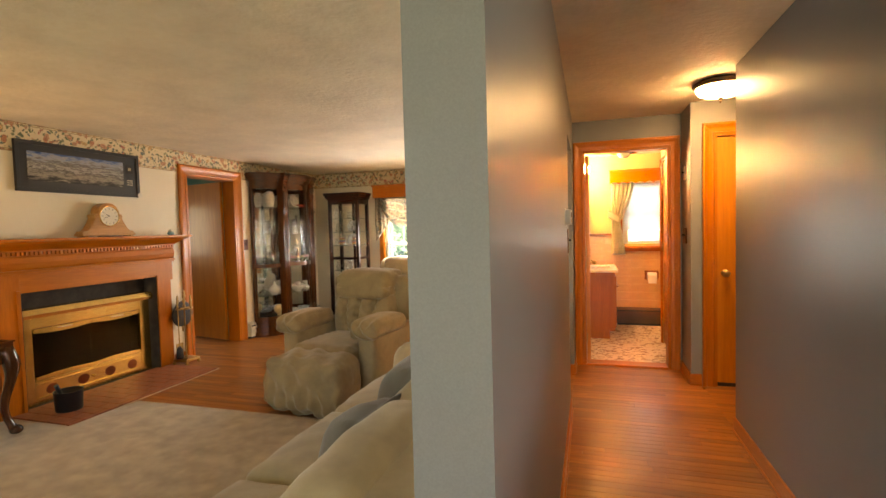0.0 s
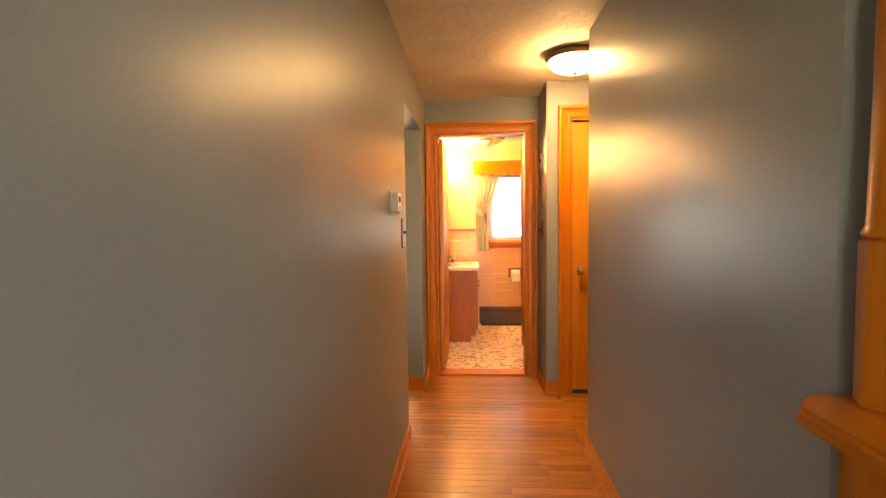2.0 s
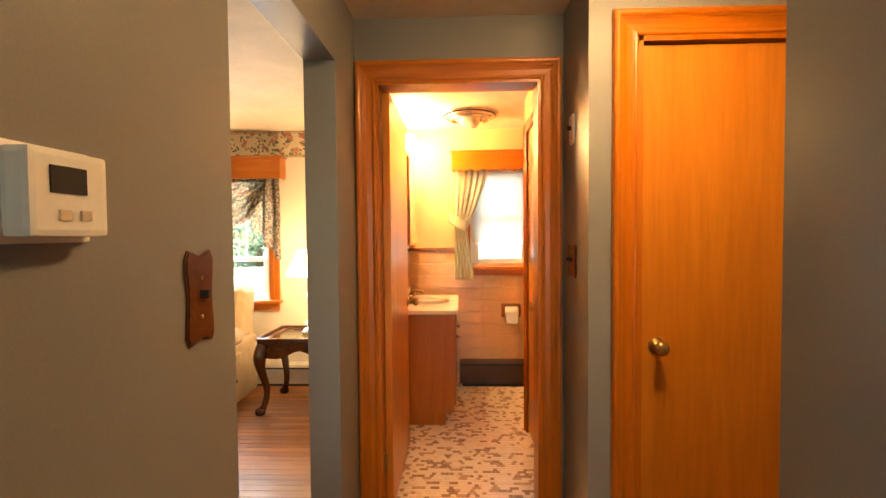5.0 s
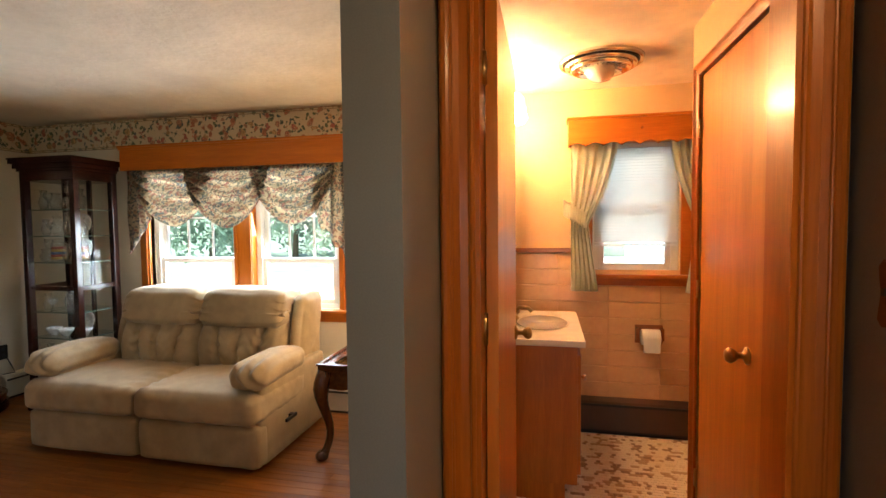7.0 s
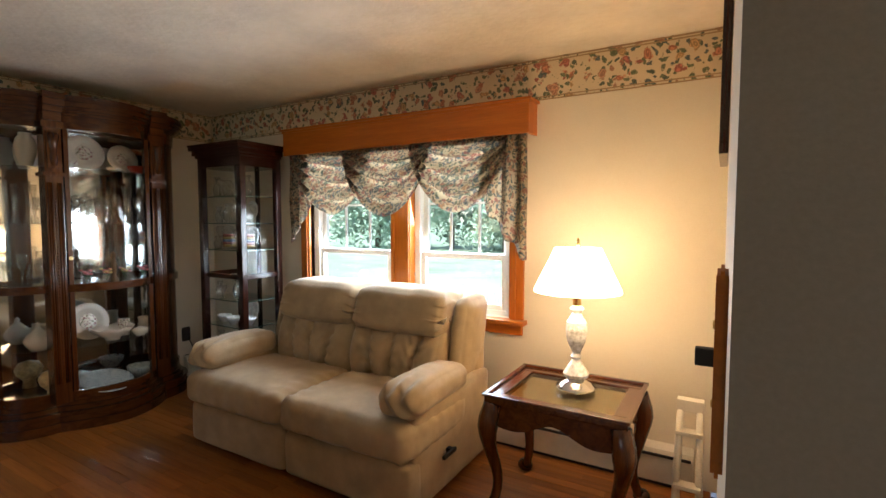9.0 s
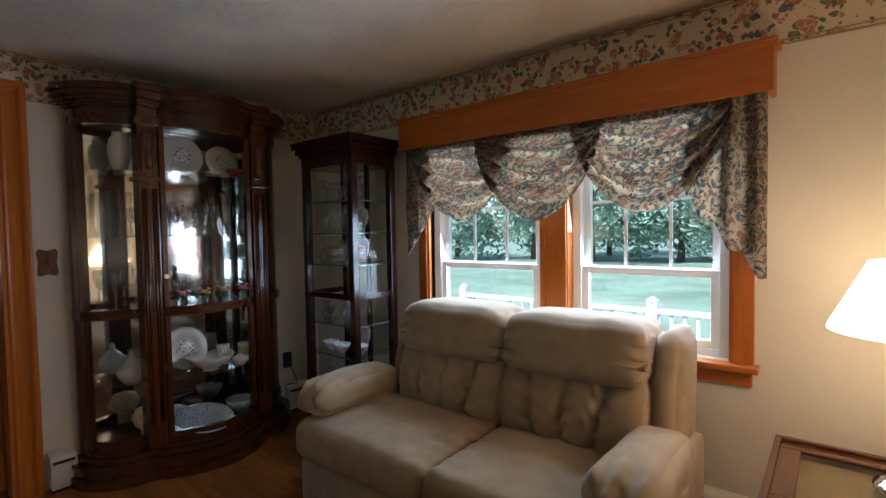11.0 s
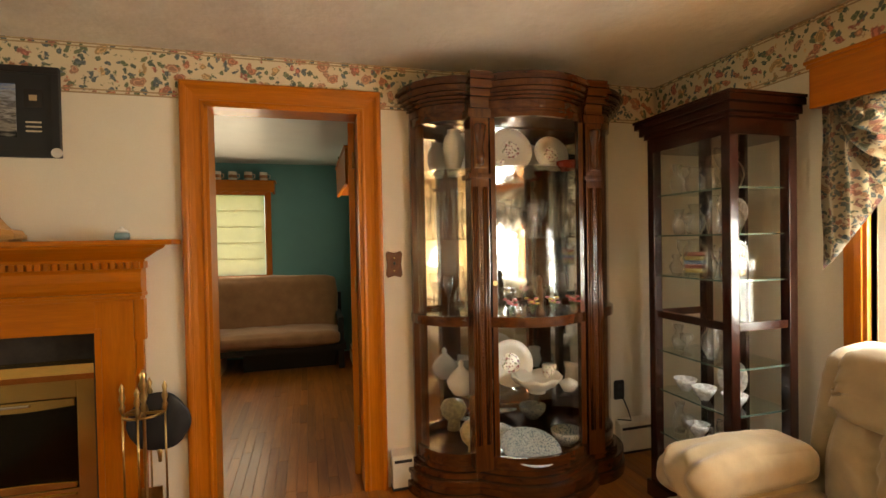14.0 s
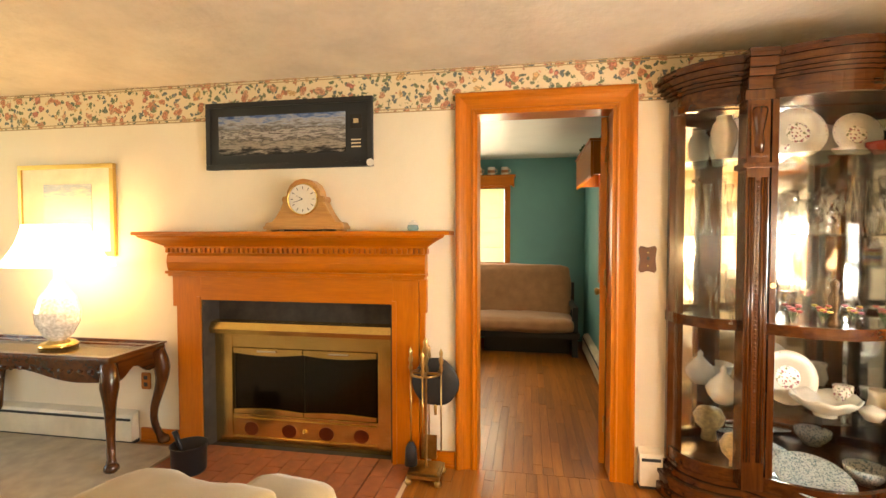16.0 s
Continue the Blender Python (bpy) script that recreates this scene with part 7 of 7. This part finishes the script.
# ---- outside ----
GRASS = plain("lawn", (0.18, 0.25, 0.17), 0.9, 0, 0.3, 0.6, 40, 0.5)
struct("ground", one(-400, 400, -400, 400, -0.95, -0.70), GRASS, "green lawn reaching to the horizon")
WHITEVINYL = plain("white_vinyl", (0.80, 0.80, 0.80), 0.4)
t = thing("deck", "weathered pale deck outside the window", "deck", pose(0, 0, 0))
DECK = wood("grey_deck", (0.30, 0.27, 0.24), (0.48, 0.45, 0.42), 0, 0.7, 0.0)
for i in range(20):
    part("deck_board", one(-5.0, 2.6, N + 0.2 + i * 0.14, N + 0.334 + i * 0.14, -0.42, -0.38), DECK, t)
for x in (-4.9, -2.5, 0.0, 2.5):
    part("support", one(x - 0.06, x + 0.06, N + 2.8, N + 2.92, -0.72, -0.42), DECK, t)
t = thing("deck_railing", "white deck railing with slim balusters", "railing", pose(0, N + 2.9, -0.379) @ Matrix.Diagonal((1, 1, 0.9, 1)))
part("top_rail", one(-5.0, 2.6, -0.04, 0.04, 0.92, 0.97, bev=0.01), WHITEVINYL, t)
part("bottom_rail", one(-5.0, 2.6, -0.02, 0.02, 0.10, 0.15), WHITEVINYL, t)
me = None
for i in range(62):
    if me is None:
        me = part("baluster", one(-0.016, 0.016, -0.016, 0.016, 0.1505, 0.9195), WHITEVINYL, t)
        me.location.x = -4.95
    else:
        b = new("baluster", me.data)
        b.parent = t
        b.location.x = -4.95 + i * 0.123
for x in (-5.0, -2.55, -0.1, 2.5):
    b = part("newel", one(x - 0.05, x + 0.05, -0.05, 0.05, 0.0, 1.05, bev=0.006), WHITEVINYL, t)
    part("cap", lathe([(0.07, 1.05), (0.07, 1.07), (0.0, 1.12)], 4, x, 0), WHITEVINYL, b)


def hedge_tree(x, y, h, r, seed):
    """Trunk with limbs and a crown of many small leaf clumps."""
    t = thing("tree", "leafy green garden tree beyond the lawn", "tree", pose(x, y, -0.70), "garden trees")
    g = random.Random(seed)
    bm = tube([(0, 0, 0), (0.1, 0, h * 0.25), (0.0, 0.1, h * 0.5), (0.1, 0.1, h * 0.8)], [0.22, 0.17, 0.12, 0.04], 8)
    for k in range(6):
        a = g.uniform(0, 6.28)
        z = h * g.uniform(0.25, 0.6)
        tube([(0, 0, z), (math.cos(a) * r * 0.4, math.sin(a) * r * 0.4, z + h * 0.12), (math.cos(a) * r * 0.75, math.sin(a) * r * 0.75, z + h * 0.22)], [0.08, 0.05, 0.02], 6, bm)
    part("trunk", bm, plain("bark", (0.10, 0.075, 0.05), 0.9) if "bark" not in bpy.data.materials else bpy.data.materials["bark"], t)
    vs, fs = [], []
    lobes = [(Vector((g.uniform(-0.6, 0.6) * r, g.uniform(-0.6, 0.6) * r, h * g.uniform(0.14, 0.8))), r * g.uniform(0.35, 0.6)) for _ in range(13)]
    for i in range(5200):
        c, lr = g.choice(lobes)
        d = Vector((g.gauss(0, 1), g.gauss(0, 1), g.gauss(0, 1))).normalized()
        p = c + d * lr * g.uniform(0.6, 1.05)
        u = d.orthogonal().normalized()
        w = d.cross(u)
        th = g.uniform(0, 6.28)
        u, w = u * math.cos(th) + w * math.sin(th), w * math.cos(th) - u * math.sin(th)
        s = g.uniform(0.11, 0.24)
        k = len(vs)
        n_ = d * s * 0.4
        vs += [tuple(p - u * s), tuple(p - w * s * 0.5 + n_), tuple(p + u * s), tuple(p + w * s * 0.5 + n_)]
        fs.append((k, k + 1, k + 2, k + 3))
    me = bpy.data.meshes.new("crown")
    me.from_pydata(vs, [], fs)
    me.materials.append(FOLIAGE)
    o = new("crown", me)
    o.parent = t


FOLIAGE = plain("foliage", (0.21, 0.30, 0.22), 0.8, 0, 0.25, 1.2, 9, 0.2)
for i, (x, y, h, r) in enumerate(((-17, 35, 7, 3.6), (-12.5, 34, 7.5, 3.8), (-8, 36, 6.5, 3.6), (-3.5, 34, 7, 3.7), (7, 36, 7, 3.6), (-22, 33, 7, 3.8), (-14, 41, 10, 4.6), (-5, 42, 10, 4.6), (1.5, 38, 8, 4))):
    hedge_tree(x, y, h, r, i)
t = thing("neighbour_house", "pale neighbour house beyond the garden", "house", pose(4.5, 22, -0.70))
part("wall", boxes([(-4, 4, 0, 6, 0, 3.0)]), plain("pale_siding", (0.62, 0.66, 0.70), 0.6), t)
part("roof", prism([(-0.5, 2.95), (6.5, 2.95), (3, 5.2)], -4.3, 4.3, "x"), plain("grey_shingle", (0.16, 0.16, 0.17), 0.85), t)
for x in (-2.8, -0.8, 1.4):
    w_ = part("window", boxes([(x, x + 1.0, -0.05, 0.0, 0.9, 2.2)]), WHITEVINYL, t)
    part("pane", one(x + 0.08, x + 0.92, -0.07, -0.052, 0.98, 2.12), CHROME, w_)

# ---- strip floor: single boards where the walk passes, one joined sheet further off ----


def board(l, w=0.0565, t=0.02):
    me = bpy.data.meshes.new("floorboard")
    c, e = 0.0012, 0.0004
    v = [(e, 0, -t), (l - e, 0, -t), (l - e, w, -t), (e, w, -t), (e, 0, -c), (l - e, 0, -c), (l - e, w, -c), (e, w, -c),
         (c + e, c, 0), (l - c - e, c, 0), (l - c - e, w - c, 0), (c + e, w - c, 0)]
    f = [(0, 1, 5, 4), (1, 2, 6, 5), (2, 3, 7, 6), (3, 0, 4, 7), (4, 5, 9, 8), (5, 6, 10, 9), (6, 7, 11, 10), (7, 4, 8, 11), (8, 9, 10, 11)]
    me.from_pydata(v, [], f)
    me.materials.append(OAK)
    return me, v, f


floor = struct("floor", one(-0.19, 0.85, -1.2, 1.2, -0.0215, -0.0207), DARKGAP, "honey oak strip floor")
LENGTHS = [0.42, 0.61, 0.8, 1.04, 1.27]
BOARDS = {l: board(l) for l in LENGTHS}
rng = random.Random(7)
loose_v, loose_f, near_count = [], [], 0


def lay(x0, x1, y0, y1, near):
    global near_count
    y = y0
    while y < y1 - 0.01:
        x = x0 - rng.random() * 0.5
        while x < x1:
            l = rng.choice(LENGTHS)
            a, b = max(x, x0), min(x + l, x1)
            if b - a > 0.02:
                w = min(0.0565, y1 - y)
                if near and near_count < 300:
                    near_count += 1
                    ob = new("floorboard", BOARDS[l][0])
                    ob.parent = floor
                    ob.location = (a, y, rng.uniform(-0.0006, 0))
                    ob.scale = ((b - a) / l, w / 0.0565, 1)
                else:
                    k, s = len(loose_v), (b - a) / l
                    dz = rng.uniform(-0.0006, 0)
                    loose_v.extend((a + p * s, y + q * w / 0.0565, r + dz) for p, q, r in BOARDS[l][1])
                    loose_f.extend(tuple(i + k for i in f) for f in BOARDS[l][2])
            x += l
        y += 0.0572


lay(-0.19, 0.85, 2.6, 6.05, True)
lay(-2.6, -0.19, 4.83, 6.6, True)
lay(-0.19, 0.85, -1.2, 2.6, False)
lay(0.85, 2.0, 4.70, 5.66, False)
lay(-4.31, -2.6, 4.25, 8.12, False)
lay(-2.6, -0.34, 6.6, 8.12, False)
lay(-2.6, -0.34, 4.25, 4.83, False)
lay(-7.76, -4.31, 4.4, 6.48, False)
lay(-4.31, -0.19, 0.0, 4.25, False)
lay(0.85, 3.2, -1.2, 4.46, False)
me = bpy.data.meshes.new("floorboards")
me.from_pydata(loose_v, [], loose_f)
me.materials.append(OAK)
ob = new("floorboards", me)
ob.parent = floor
ob["kind"] = "stuff"
